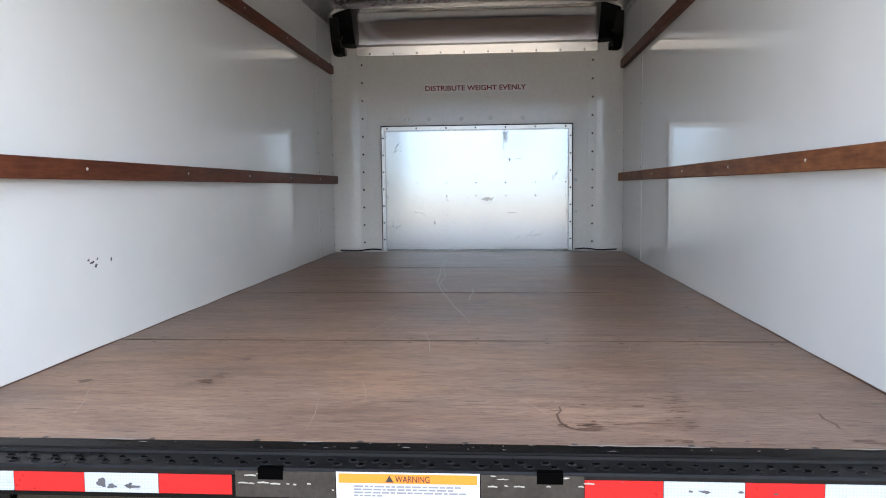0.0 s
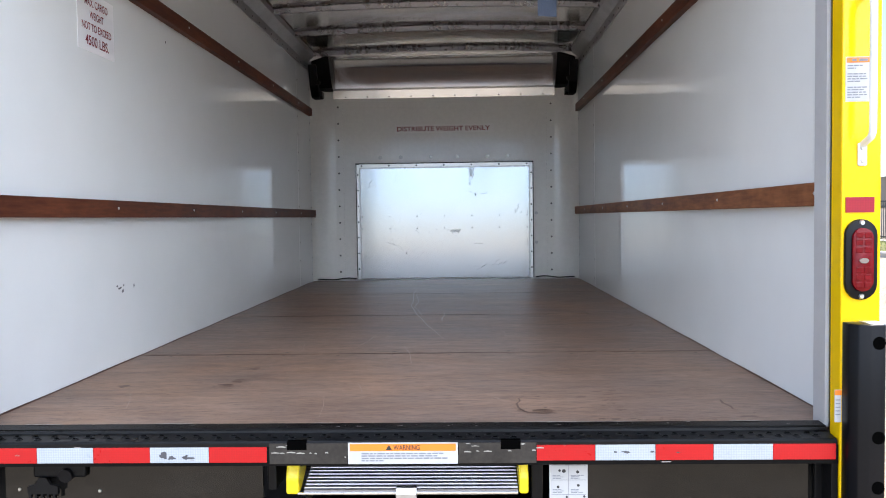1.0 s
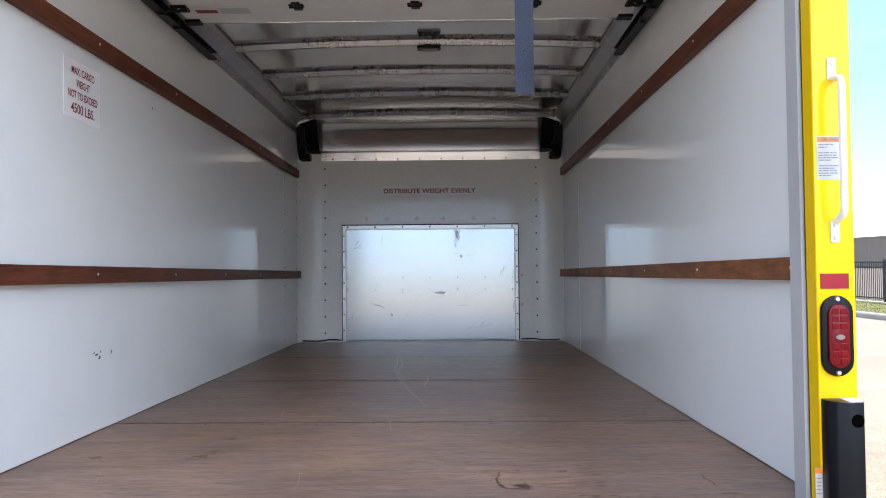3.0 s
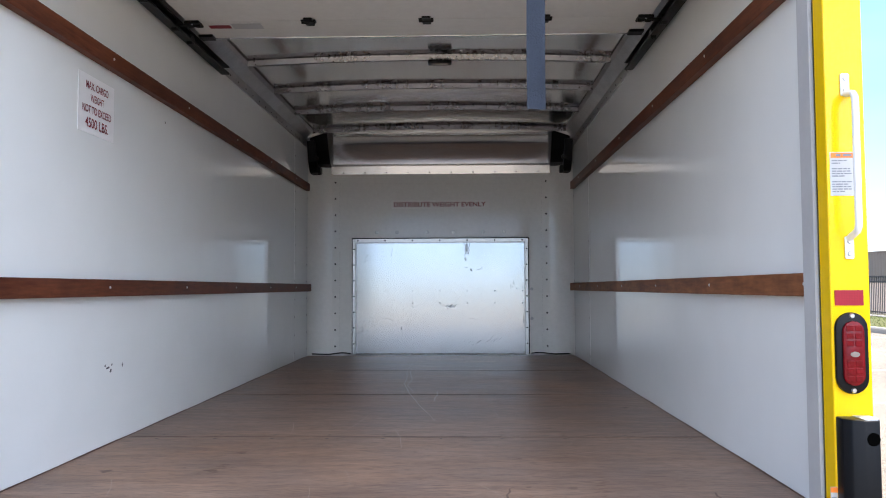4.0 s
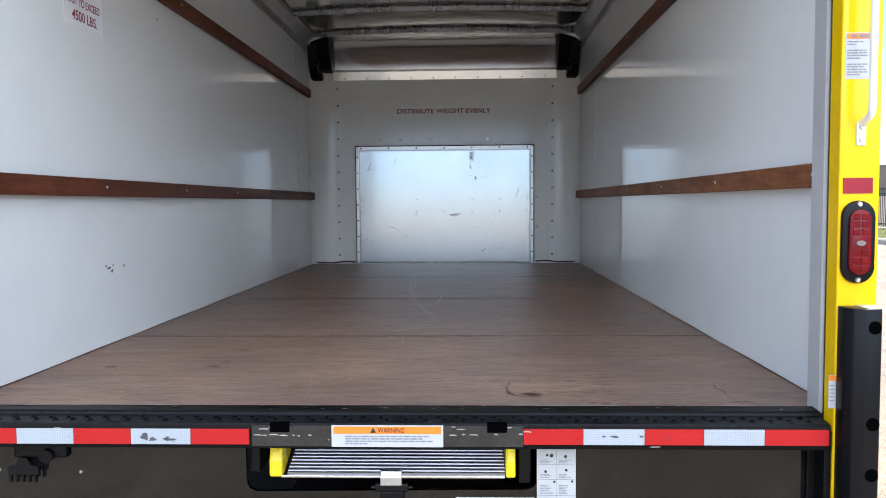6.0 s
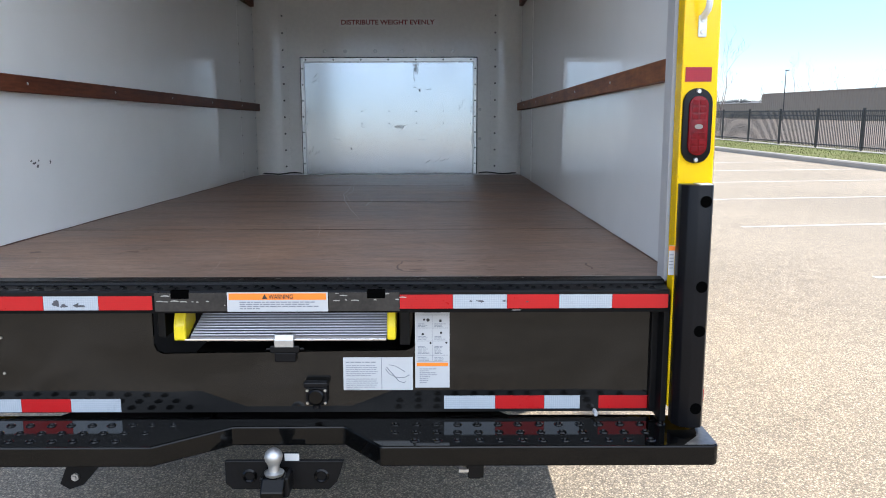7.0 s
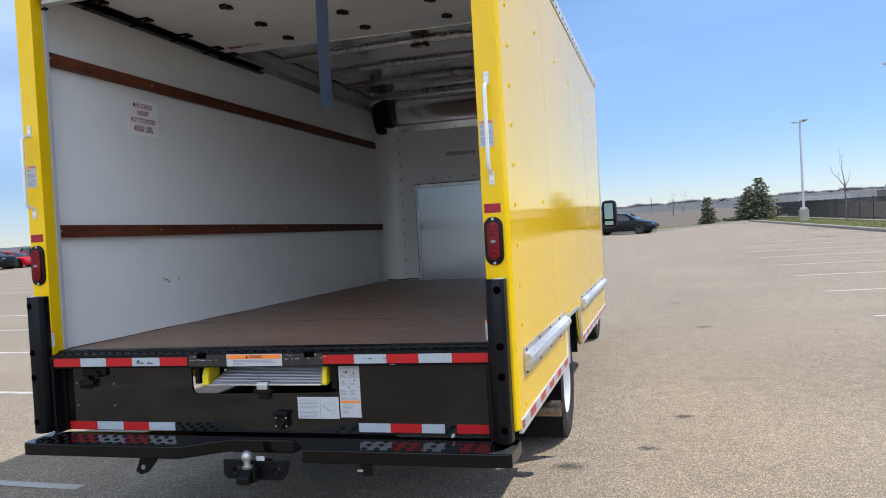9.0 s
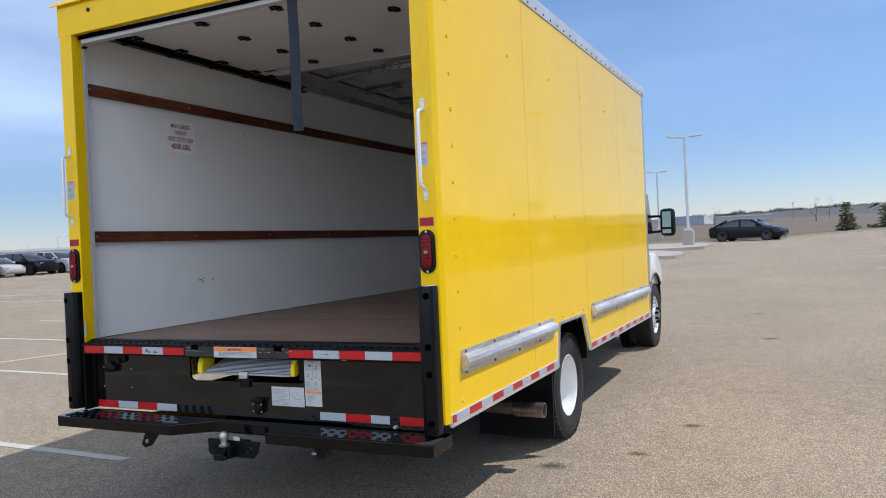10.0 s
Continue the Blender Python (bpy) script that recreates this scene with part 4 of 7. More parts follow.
blob(scuffs, (-0.352, 4.995, 1.155), U, V, 0.006, 0.012, 4, 0.0016, 12, 0.6)
# rubbed grey patches made of many fine strokes
for cx, cz, su, sv, ang, n in ((0.235, 1.845, 0.016, 0.038, 1.9, 46), (0.075, 1.345, 0.026, 0.020, 0.6, 40), (-0.68, 1.76, 0.028, 0.02, 0.5, 14), (0.63, 1.52, 0.02, 0.03, 1.2, 10), (0.30, 1.04, 0.05, 0.02, 0.5, 8),
                               (0.45, 1.05, 0.04, 0.02, 1.0, 8), (-0.70, 1.12, 0.02, 0.02, 1.2, 8), (0.0, 1.4, 0.45, 0.22, 0.3, 16)):
    for k in range(n):
        a, ln = ang + rub.gauss(0, 0.25), rub.uniform(0.012, 0.04)
        u, v = max(-0.73, min(0.73, cx + rub.gauss(0, su))), max(1.0, min(1.88, cz + rub.gauss(0, sv)))
        streak(smears, PC, U, V, [(u, v), (u + ln * 0.5 * math.cos(a) + 0.002, v + ln * 0.5 * math.sin(a)), (u + ln * math.cos(a), v + ln * math.sin(a))], rub.uniform(0.0015, 0.006), 0.0012)
part("plate_scuffs", follow(scuffs), GASH, plate, kind="stuff")
part("plate_smears", follow(smears), SMEAR, plate, kind="stuff")
for x in (-0.573, -0.39, -0.122, 0.117, 0.384, 0.567):
    part("washer_bolt", dome(rod((x, 5.004, 2.012), (x, 4.996, 2.012), 0.017, 14), (x, 4.996, 2.012), (0, -1, 0), 0.009, 0.9), STEEL_GREY, truck)
for z in (1.50, 1.24):
    part("washer_bolt", rod((0.81, 5.004, z), (0.81, 4.995, z), 0.014, 12), STEEL_GREY, truck)
part("lettering_backing", box(-0.44, 0.44, 5.0005, 5.003, 2.225, 2.30), STICKER_GREY, truck)
lettering("DISTRIBUTE WEIGHT EVENLY", 0.825, 0.042, (-0.006, 5.0005, 2.262), (1, 0, 0), (0, 0, 1), PRINT_RED, truck, label="dark red lettering on the bulkhead", weight=0.018)
sign = part("load_sign", box(-WALL, -WALL + 0.0015, 0.785, 1.065, 2.085, 2.30), SIGN_WHITE, truck, "white weight limit sticker")
for text, w, z, h in (("MAX. CARGO", 0.175, 2.262, 0.028), ("WEIGHT", 0.105, 2.218, 0.028), ("NOT TO EXCEED", 0.225, 2.174, 0.028), ("4500 LBS.", 0.18, 2.125, 0.036)):
    lettering(text, w, h, (-WALL + 0.0015, 0.925, z), (0, 1, 0), (0, 0, 1), PRINT_RED, sign)

# wooden cargo rails
for s in (-1, 1):
    for y0, y1, z in ((0.195, 4.84, 1.487), (0.195, 4.76, 2.36)):
        y0 = 0.145 if s < 0 else y0
        rail = part("cargo_rail", box(*sorted((s * WALL, s * (WALL - 0.036))), y0, y1, z, z + 0.064, 0.003), RAIL_LIT if s > 0 and z < 2 else RAIL_WOOD, truck, "reddish-brown wooden cargo rail" if s < 0 else "orange-brown wooden cargo rail, painted as brighter lit" if z < 2 else "")
        dots = bmesh.new()
        y = y0 + 0.03
        while y < y1:
            dome(dots, (s * (WALL - 0.036), y, z + 0.034), (-s, 0, 0), 0.006, 0.6, 8)
            y += 0.81
        part("rail_screws", dots, ALU, rail, kind="stuff")

# scuffs on the side liners
liner_marks = bmesh.new()
UW, VW = (0, 1, 0), (0, 0, 1)
for i, (y, z, ry, rz) in enumerate([(1.03, 1.222, 0.012, 0.006), (1.05, 1.212, 0.022, 0.008), (1.075, 1.20, 0.014, 0.008), (1.085, 1.222, 0.008, 0.006), (1.18, 1.212, 0.007, 0.011), (1.586, 2.278, 0.006, 0.008)]):
    blob(liner_marks, (-WALL, y, z), UW, VW, ry, rz, i + 40, 0.0015, 12, 0.7)
part("liner_scuffs", liner_marks, GASH, truck, kind="stuff")

# roof, bows and cove rails
def arch(x, z):
    return z + 0.03 * (1 - (x / 1.165) ** 2)


bm = bmesh.new()
rows = []
ARC = [-1.165 + 2.33 * k / 12 for k in range(13)]
for j in range(25):
    y = 0.06 + 0.2 * j
    dent = 0.0030 * math.sin(4.8 * y + 0.6) + 0.0016 * math.sin(11.3 * y)
    rows.append([bm.verts.new((x, y, arch(x, 2.878) + dent * (1 - (x / 1.165) ** 2) * math.sin(3.4 * x + 2.1 * y))) for x in ARC] + [bm.verts.new((x, y, arch(x, 2.886))) for x in reversed(ARC)])
for a, b in zip(rows, rows[1:]):
    for k in range(26):
        bm.faces.new((a[k], b[k], b[(k + 1) % 26], a[(k + 1) % 26]))
bm.faces.new(rows[0])
bm.faces.new(rows[-1])
bmesh.ops.recalc_face_normals(bm, faces=bm.faces[:])
part("roof_sheet", bm, ALU_ROOF, truck, "shiny aluminium roof sheet", smooth=True, sharp=0.5)
for y in (0.72, 1.36, 2.0, 2.66, 3.31, 3.95, 4.67):
    bm = bmesh.new()
    rows = []
    for k in range(13):
        x = -1.12 + 2.24 * k / 12
        z = 2.8735 + 0.03 * (1 - (x / 1.165) ** 2)
        rows.append([bm.verts.new((x, y + dy, z + dz)) for dy, dz in ((-0.026, 0), (-0.02, -0.012), (-0.012, -0.028), (0.012, -0.028), (0.02, -0.012), (0.026, 0))])
    for a, b in zip(rows, rows[1:]):
        for j in range(6):
            bm.faces.new((a[j], a[(j + 1) % 6], b[(j + 1) % 6], b[j]))
    bm.faces.new(rows[0])
    bm.faces.new(rows[-1])
    bmesh.ops.recalc_face_normals(bm, faces=bm.faces[:])
    part("roof_bow", bm, STEEL_BOW, truck)
for s in (-1, 1):
    prof = [(s * WALL, 2.745), (s * (WALL - 0.008), 2.745), (s * (WALL - 0.012), 2.80), (s * (WALL - 0.075), 2.845), (s * (WALL - 0.085), 2.872), (s * WALL, 2.872)]
    part("cove_rail", prism(prof, 1, 0.06, 4.74), STEEL_GREY, truck, "grey metal roof edge rail" if s < 0 else "")
    dots = bmesh.new()
    for k in range(28):
        dome(dots, (s * (WALL - 0.008), 0.3 + 0.16 * k, 2.765), (-s, 0, 0), 0.006, 0.9)
    part("cove_rivets", dots, BLACK_STEEL, truck, kind="stuff")
closer = [(x, arch(x, 2.884)) for x in ARC] + [(1.165, 2.80), (1.0, 2.855), (-1.0, 2.855), (-1.165, 2.80)]
part("cove_header", prism(closer, 1, 4.688, 4.70), STEEL_GREY, truck, "grey metal strip closing the cove")
lamp = part("dome_light", box(0.0, 0.14, 2.62, 2.68, 2.848, 2.868, 0.005), BLACK_PLASTIC, truck, "small black ceiling light fitting")
part("lens", box(0.02, 0.12, 2.63, 2.67, 2.842, 2.849, 0.002), LENS_CLEAR, lamp)

# roll-up door, open under the roof
door = part("roll_door", box(-1.06, 1.06, 0.07, 0.09, 2.70, 2.76, 0.004), DOOR_WHITE, truck, "white roll-up door, fully open")
DZ = 2.742
edges = [0.10, 0.44, 0.82, 1.21, 1.57, 1.80]
for y0, y1 in zip(edges, edges[1:]):
    part("door_panel", box(-1.06, 1.06, y0 + 0.0006, y1 - 0.0006, DZ, DZ + 0.026, 0.0012), DOOR_WHITE, door)
part("door_seal", box(-1.05, 1.05, 1.799, 1.812, DZ - 0.004, DZ + 0.028, 0.003), ALU_BRIGHT, door)
for y in (0.44, 0.82, 1.21, 1.57):
    for x in (-0.5, 0.04, 0.58):
        hinge = box(x - 0.034, x + 0.034, y - 0.016, y + 0.016, DZ - 0.008, DZ, 0.002)
        box(x - 0.018, x + 0.022, y - 0.042, y + 0.048, DZ - 0.010, DZ, 0.003, hinge)
        rod((x - 0.032, y, DZ - 0.009), (x + 0.032, y, DZ - 0.009), 0.007, 8, bm=hinge)
        part("hinge", hinge, BLACK_STEEL, door)
    for s in (-1, 1):
        roller = box(*sorted((s * 1.0, s * 1.07)), y - 0.025, y + 0.045, DZ - 0.014, DZ, 0.003)
        rod((s * 1.0, y, DZ - 0.016), (s * 1.125, y, DZ - 0.016), 0.008, 8, bm=roller)
        rod((s * 1.105, y, DZ - 0.016), (s * 1.13, y, DZ - 0.016), 0.024, 14, bm=roller)
        bracket = part("roller", roller, BLACK_STEEL, door)
        for dy in (-0.012, 0.012, 0.034):
            part("bracket_bolt", dome(bmesh.new(), (s * 1.035, y + dy, DZ - 0.014), (0, 0, -1), 0.006, 0.7, 6), ALU, bracket)
for s in (-1, 1):
    roller = box(*sorted((s * 1.0, s * 1.07)), 1.74, 1.80, DZ - 0.014, DZ, 0.003)
    rod((s * 1.105, 1.77, DZ - 0.016), (s * 1.13, 1.77, DZ - 0.016), 0.024, 14, bm=roller)
    part("roller", roller, BLACK_STEEL, door)
    prof = [(s * 1.10, 2.712), (s * 1.145, 2.712), (s * 1.145, 2.756), (s * 1.10, 2.756), (s * 1.10, 2.75), (s * 1.137, 2.75), (s * 1.137, 2.72), (s * 1.10, 2.72)]
    part("door_track", prism(prof, 1, 0.14, 2.34), BLACK_STEEL, truck, "dark steel door track" if s < 0 else "")
    gy, gd = (0.102, 0.024) if s < 0 else (0.073, 0.065)
    prof = [(s * 1.090, gy), (s * 1.090, gy + gd), (s * 1.163, gy + gd), (s * 1.163, gy + gd - 0.01), (s * 1.10, gy + gd - 0.01), (s * 1.10, gy)]
    part("door_guide", prism(prof, 2, FLOOR_Z - 0.01, 2.66), LIGHT_GREY, truck)
part("door_sticker", box(-0.98, -0.88, 1.62, 1.66, DZ - 0.0015, DZ), PRINT_RED, door)
part("door_sticker", box(-0.87, -0.73, 1.60, 1.67, DZ - 0.0015, DZ), STICKER, door, "white sticker with grey print")
strap_path = [(0.405, 0.085, 2.72), (0.402, 0.09, 2.6), (0.403, 0.094, 2.45), (0.398, 0.098, 2.25), (0.397, 0.10, 2.1), (0.398, 0.104, 1.98)]
bm = bmesh.new()
rows = [[bm.verts.new((x + o, y + o * 0.3, z)) for o in (-0.025, 0.025)] for x, y, z in strap_path]
for a, b in zip(rows, rows[1:]):
    bm.faces.new((a[0], a[1], b[1], b[0]))
bmesh.ops.solidify(bm, geom=bm.faces[:], thickness=0.003)
part("pull_strap", bm, STRAP_BLUE, door, "blue-grey webbing pull strap hanging down")

# ---- rear frame ----
for s in (-1, 1):
    sy = 0.03 if s < 0 else 0.0
    ox, jamb = 1.187, (0.10 if s < 0 else 0.056)
    post = part("rear_post", prism([(s * 1.094, sy), (s * ox, sy), (s * 1.2005, 0.03 + sy), (s * 1.2005, 0.14), (s * 1.184, 0.14), (s * 1.178, jamb), (s * 1.094, jamb)], 2, 0.58, 2.70, bevel=0.004), YELLOW, truck,
                "yellow rear door post" if s > 0 else "")
    cx = s * 1.137 if s > 0 else -1.143

    def oval(r, half, seg=10):
        out = [(cx + r * math.cos(a), 1.354 + half + r * math.sin(a)) for a in (math.pi * k / seg for k in range(seg + 1))]
        return out + [(cx + r * math.cos(a), 1.354 - half + r * math.sin(a)) for a in (math.pi + math.pi * k / seg for k in range(seg + 1))]
    lamp = part("tail_light", prism(oval(0.0385, 0.0595), 1, sy - 0.012, sy, bevel=0.003), BLACK_PLASTIC, post, "red oval tail light in a black rubber rim", smooth=True)
    part("lens", prism(oval(0.0255, 0.052), 1, sy - 0.022, sy - 0.012, bevel=0.004), LENS_RED, lamp, smooth=True)
    facets = bmesh.new()
    for zz in (-0.060, -0.042, -0.024, 0.024, 0.042, 0.060):
        for xx in (-0.010, 0.010):
            box(cx + xx - 0.0085, cx + xx + 0.0085, sy - 0.0235, sy - 0.021, 1.354 + zz - 0.0072, 1.354 + zz + 0.0072, 0.0015, bm=facets)
    part("lens_pattern", facets, LENS_RED, lamp, kind="stuff")
    part("reflex", prism([(cx + 0.011 * math.cos(a), 1.352 + 0.0065 * math.sin(a)) for a in (math.tau * k / 12 for k in range(12))], 1, sy - 0.025, sy - 0.021), LENS_CLEAR, lamp)
    for z in (1.354 + 0.089, 1.354 - 0.089):
        part("lamp_screw", dome(bmesh.new(), (cx, sy - 0.012, z), (0, -1, 0), 0.007, 0.7, 10), ALU, lamp)
    part("reflector_patch", box(cx - 0.034, cx + 0.034, sy - 0.003, sy, 1.468, 1.505), PATCH_RED, post, "dark red reflector patch")
    bar = bmesh.new()
    hx = cx + s * 0.004
    out = [(0.006, 1.986), (0.012, 1.983), (0.030, 1.980), (0.042, 1.976), (0.049, 1.966), (0.051, 1.952), (0.051, 1.81), (0.051, 1.668), (0.049, 1.654), (0.042, 1.645), (0.030, 1.640), (0.012, 1.634), (0.006, 1.63)]
    tube([(hx, sy - d, z) for d, z in out], 0.0085, 10, bar)
    grab = part("grab_handle", bar, WHITE_PAINT, post, "white grab handle", smooth=True)
    for z in (2.008, 1.608):
        tab = part("handle_tab", box(hx - 0.011, hx + 0.011, sy - 0.006, sy, z - 0.028, z + 0.028, 0.004), WHITE_PAINT, grab)
        for dz in (-0.015, 0.015):
            part("tab_bolt", dome(bmesh.new(), (hx, sy - 0.006, z + dz), (0, -1, 0), 0.007, 0.6, 8), STEEL_GREY, grab)
    note = part("warning_note", box(cx - 0.036, cx + 0.022, sy - 0.0015, sy, 1.735, 1.842), STICKER, post, "white warning sticker with orange heading")
    part("heading", box(cx - 0.034, cx + 0.020, sy - 0.0025, sy - 0.0015, 1.828, 1.840), ORANGE, note)
    lines = bmesh.new()
    small = random.Random(21)
    words(lines, cx - 0.022, cx + 0.016, 1.834, 0.006, sy - 0.0024, small)
    for z, w in ((1.821, 0.036), (1.8145, 0.02), (1.801, 0.046), (1.795, 0.044), (1.789, 0.048), (1.783, 0.030), (1.769, 0.048), (1.763, 0.040), (1.757, 0.044), (1.751, 0.046), (1.745, 0.03)):
        words(lines, cx - 0.032, cx - 0.032 + w, z, 0.0026, sy - 0.0016, small)
    part("fine_print", lines, PRINT_GREY, note, kind="stuff")
    note = part("small_note", box(*sorted((s * 1.080, s * 1.096)), sy - 0.0015, sy, 0.955, 1.035), STICKER, post)
    part("heading", box(*sorted((s * 1.080, s * 1.096)), sy - 0.0025, sy - 0.0015, 1.022, 1.034), ORANGE, note)
    lines = bmesh.new()
    for k in range(5):
        box(*sorted((s * 1.082, s * 1.093)), sy - 0.0025, sy - 0.0015, 0.973 + 0.009 * k, 0.9752 + 0.009 * k, bm=lines)
    part("fine_print", lines, PRINT_GREY, note, kind="stuff")
    # black guard over the lower post
    gx0, gx1 = 1.096, 1.178
    prof = [(s * gx0, sy - 0.002), (s * gx0, sy - 0.035), (s * (gx0 + 0.012), sy - 0.058), (s * (gx0 + 0.035), sy - 0.07), (s * (gx1 - 0.012), sy - 0.068), (s * (gx1 - 0.002), sy - 0.05), (s * gx1, sy - 0.02), (s * gx1, sy - 0.002)]
    guard = part("post_guard", prism(prof, 2, 0.545, 1.203, bevel=0.003), BLACK_PLASTIC, truck, "black plastic post guard with bolt recesses" if s > 0 else "", smooth=True)
    for z in (1.16, 0.935, 0.815, 0.60):
        hx = gx1 - 0.0275
        # flat disc, its black painting the shade of an uncut recess
        part("bolt_recess", rod((s * hx, sy - 0.060, z), (s * hx, sy - 0.0702, z), 0.0155, 16), GAP_SHADE, guard)
    # light grey sheet paints the sunlight on the guard's top face
    part("guard_cap", prism([(s * (gx0 + 0.040), sy - 0.003), (s * (gx0 + 0.040), sy - 0.066), (s * (gx1 - 0.014), sy - 0.064), (s * (gx1 - 0.004), sy - 0.045), (s * (gx1 - 0.002), sy - 0.003)], 2, 1.2005, 1.2045), LIGHT_GREY, guard, "light grey guard top, painted as sunlit")
    part("inner_flange", box(*sorted((s * 1.076, s * 1.0925)), 0.005, 0.10, 0.535, 0.86, 0.002), BLACK_STEEL, truck)


def skew(bm):
    """The rear frame sits a little forward on one side."""
    for v in bm.verts:
        v.co.y += 0.015 * (1 - v.co.x / 1.2)
    return bm


part("rear_header", skew(prism([(0.0, 2.672), (0.0, 2.86), (0.09, 2.875), (0.09, 2.70), (0.03, 2.672)], 0, -1.2005, 1.2005, bevel=0.004)), YELLOW, truck, "yellow header over the door opening")
part("roof_lip", skew(prism([(-0.022, 2.842), (-0.022, 2.852), (0.02, 2.888), (0.09, 2.893), (0.09, 2.876), (0.001, 2.862)], 0, -1.232, 1.215, bevel=0.003)), YELLOW, truck, "yellow folded roof lip over the header")
for x in (-0.94, 0.0, 0.94):
    part("marker_lamp", skew(rod((x, -0.006, 2.79), (x, 0.001, 2.79), 0.012, 12)), BLACK_PLASTIC, truck)
# near-black strip paints the shade under the header
part("header_gasket", box(-1.08, 1.08, 0.062, 0.074, 2.650, 2.671, 0.003), GAP_SHADE, truck)
part("header_seal", box(-1.07, 1.07, 0.075, 0.12, 2.628, 2.66, 0.003), LIGHT_GREY, truck)
for s in (-1, 1):
    part("track_corner", prism([(s * 1.155, 2.62), (s * 1.155, 2.46), (s * 1.147, 2.50), (s * 1.135, 2.56), (s * 1.11, 2.60), (s * 1.07, 2.62)], 1, 0.10, 0.125), BLACK_STEEL, truck)

# sill with punched grip
part("sill_angle", prism([(0.114, 0.90), (0.114, 0.926), (0.108, 0.931), (0.066, 0.929), (0.062, 0.924), (0.060, 0.905), (0.0, 0.898), (0.0, 0.852), (0.04, 0.848), (0.07, 0.86)], 0, -1.092, 1.09), BLACK_WORN, truck,
     "worn black steel sill under the door opening")
part("sill_tread", prism([(0.0605, 0.906), (0.0605, 0.9195), (0.005, 0.9135), (0.0005, 0.909), (0.0005, 0.899)], 0, -1.090, 1.088), SILL_TREAD, truck, "worn black tread plate with punched grip holes")
part("sill_lip", prism([(0.0625, 0.9185), (0.0625, 0.926), (0.0585, 0.9255), (0.0575, 0.9195)], 0, -1.089, 1.087), SILL_TREAD, truck)
grip = bmesh.new()
holes = bmesh.new()
for r, y in enumerate((0.038, 0.022)):
    for k in range(47):
        x = -1.075 + 0.0468 * k + (0.016 if r else 0)
        if x < 1.075:
            z = 0.9135 + 0.108 * (y - 0.005)
            c = (x + 0.002 * math.sin(k * 5.1 + r), y, z)
            lathe([(0.0, 0.0105), (0.0018, 0.0085), (0.0022, 0.0062), (0.0004, 0.0055)], c, 2, 9, grip)
            blob(holes, c, (1, 0, 0), (0, 1, 0.108), 0.0085, 0.0066, k + 60 * r, 0.0023, 9, 0.45)
part("sill_grip", grip, SILL_TREAD, truck, kind="stuff")
# flat ovals paint the shade inside the punched holes
part("punched_hole", holes, GAP_SHADE, truck, kind="stuff")
chips = bmesh.new()
rnd = random.Random(12)
for i in range(46):
    x = rnd.choice((rnd.uniform(-1.05, 1.05), rnd.uniform(-0.32, 0.34)))
    face = rnd.random()
    if face < 0.45:
        blob(chips, (x, 0.0, 0.907 - 0.05 * rnd.random() ** 2), (1, 0, 0), (0, 0, 1), 0.003 + 0.014 * rnd.random(), 0.002, i, 0.0012, 8, 0.6)
    else:
        blob(chips, (x, 0.068 + 0.038 * rnd.random(), 0.931), (1, 0, 0), (0, 1, 0), 0.002 + 0.012 * rnd.random() ** 2, 0.0025, i, 0.001, 8, 0.6)
for x, w in ((-0.6, 0.05), (0.42, 0.09), (0.56, 0.05), (0.9, 0.04), (-0.2, 0.03), (-0.95, 0.05)):
    streak(chips, (x, 0.104, 0.9315), (1, 0, 0), (0, 1, 0), [(-w, 0), (-w / 3, 0.002), (w / 3, -0.001), (w, 0.001)], 0.005, 0.001)
for x, z, w in ((-0.302, 0.885, 0.010), (-0.285, 0.884, 0.006), (-0.262, 0.886, 0.011), (-0.238, 0.884, 0.010), (-0.213, 0.884, 0.003), (-0.2, 0.883, 0.003), (-0.172, 0.885, 0.004), (0.18, 0.886, 0.009), (0.23, 0.887, 0.010), (0.285, 0.888, 0.004), (0.345, 0.889, 0.005), (-0.287, 0.9, 0.012), (0.36, 0.895, 0.01)):
    streak(chips, (x, -0.001, z), (1, 0, 0), (0, 0, 1), [(-w, 0), (0, 0.0008), (w, -0.0004)], 0.0034, 0.001)
part("paint_chip", chips, surface("bare_paint_chip", (0.34, 0.32, 0.29), 0.6, var=0.4, scale=30, grain=80, bump=0), truck, kind="stuff")
for x0, x1 in ((-0.317, -0.121), (0.158, 0.351)):
    part("sill_face", box(x0, x1, -0.0008, 0.004, 0.857, 0.9085), SILL_BARE, truck)
# solid boxes, near-black to paint the shade inside the latch pockets
for x0, x1 in ((-0.272, -0.223), (0.263, 0.312)):
    pocket = part("latch_pocket", box(x0, x1, -0.0022, 0.022, 0.8925, 0.9145), GAP_SHADE, truck)


def tape_row(xs, first_red, y, z0, z1):
    red = first_red
    for x0, x1 in zip(xs, xs[1:]):
        part("tape_strip", box(x0, x1 - 0.001, y - 0.0012, y, z0, z1), TAPE_RED if red else TAPE_WHITE, truck, "")
        red = not red


tape_row([-1.065, -0.91, -0.765, -0.62, -0.47, -0.323], True, 0.0, 0.861, 0.900)
tape_row([0.352, 0.497, 0.645, 0.787, 0.932, 1.085], True, 0.0, 0.863, 0.902)
PAN = 0.07
tape_row([-1.054, -0.895, -0.745, -0.602, -0.458], True, PAN, 0.543, 0.582)
tape_row([0.472, 0.62, 0.761, 0.864], False, PAN, 0.550, 0.589)
tape_row([0.917, 1.058], True, PAN, 0.550, 0.589)
torn = bmesh.new()
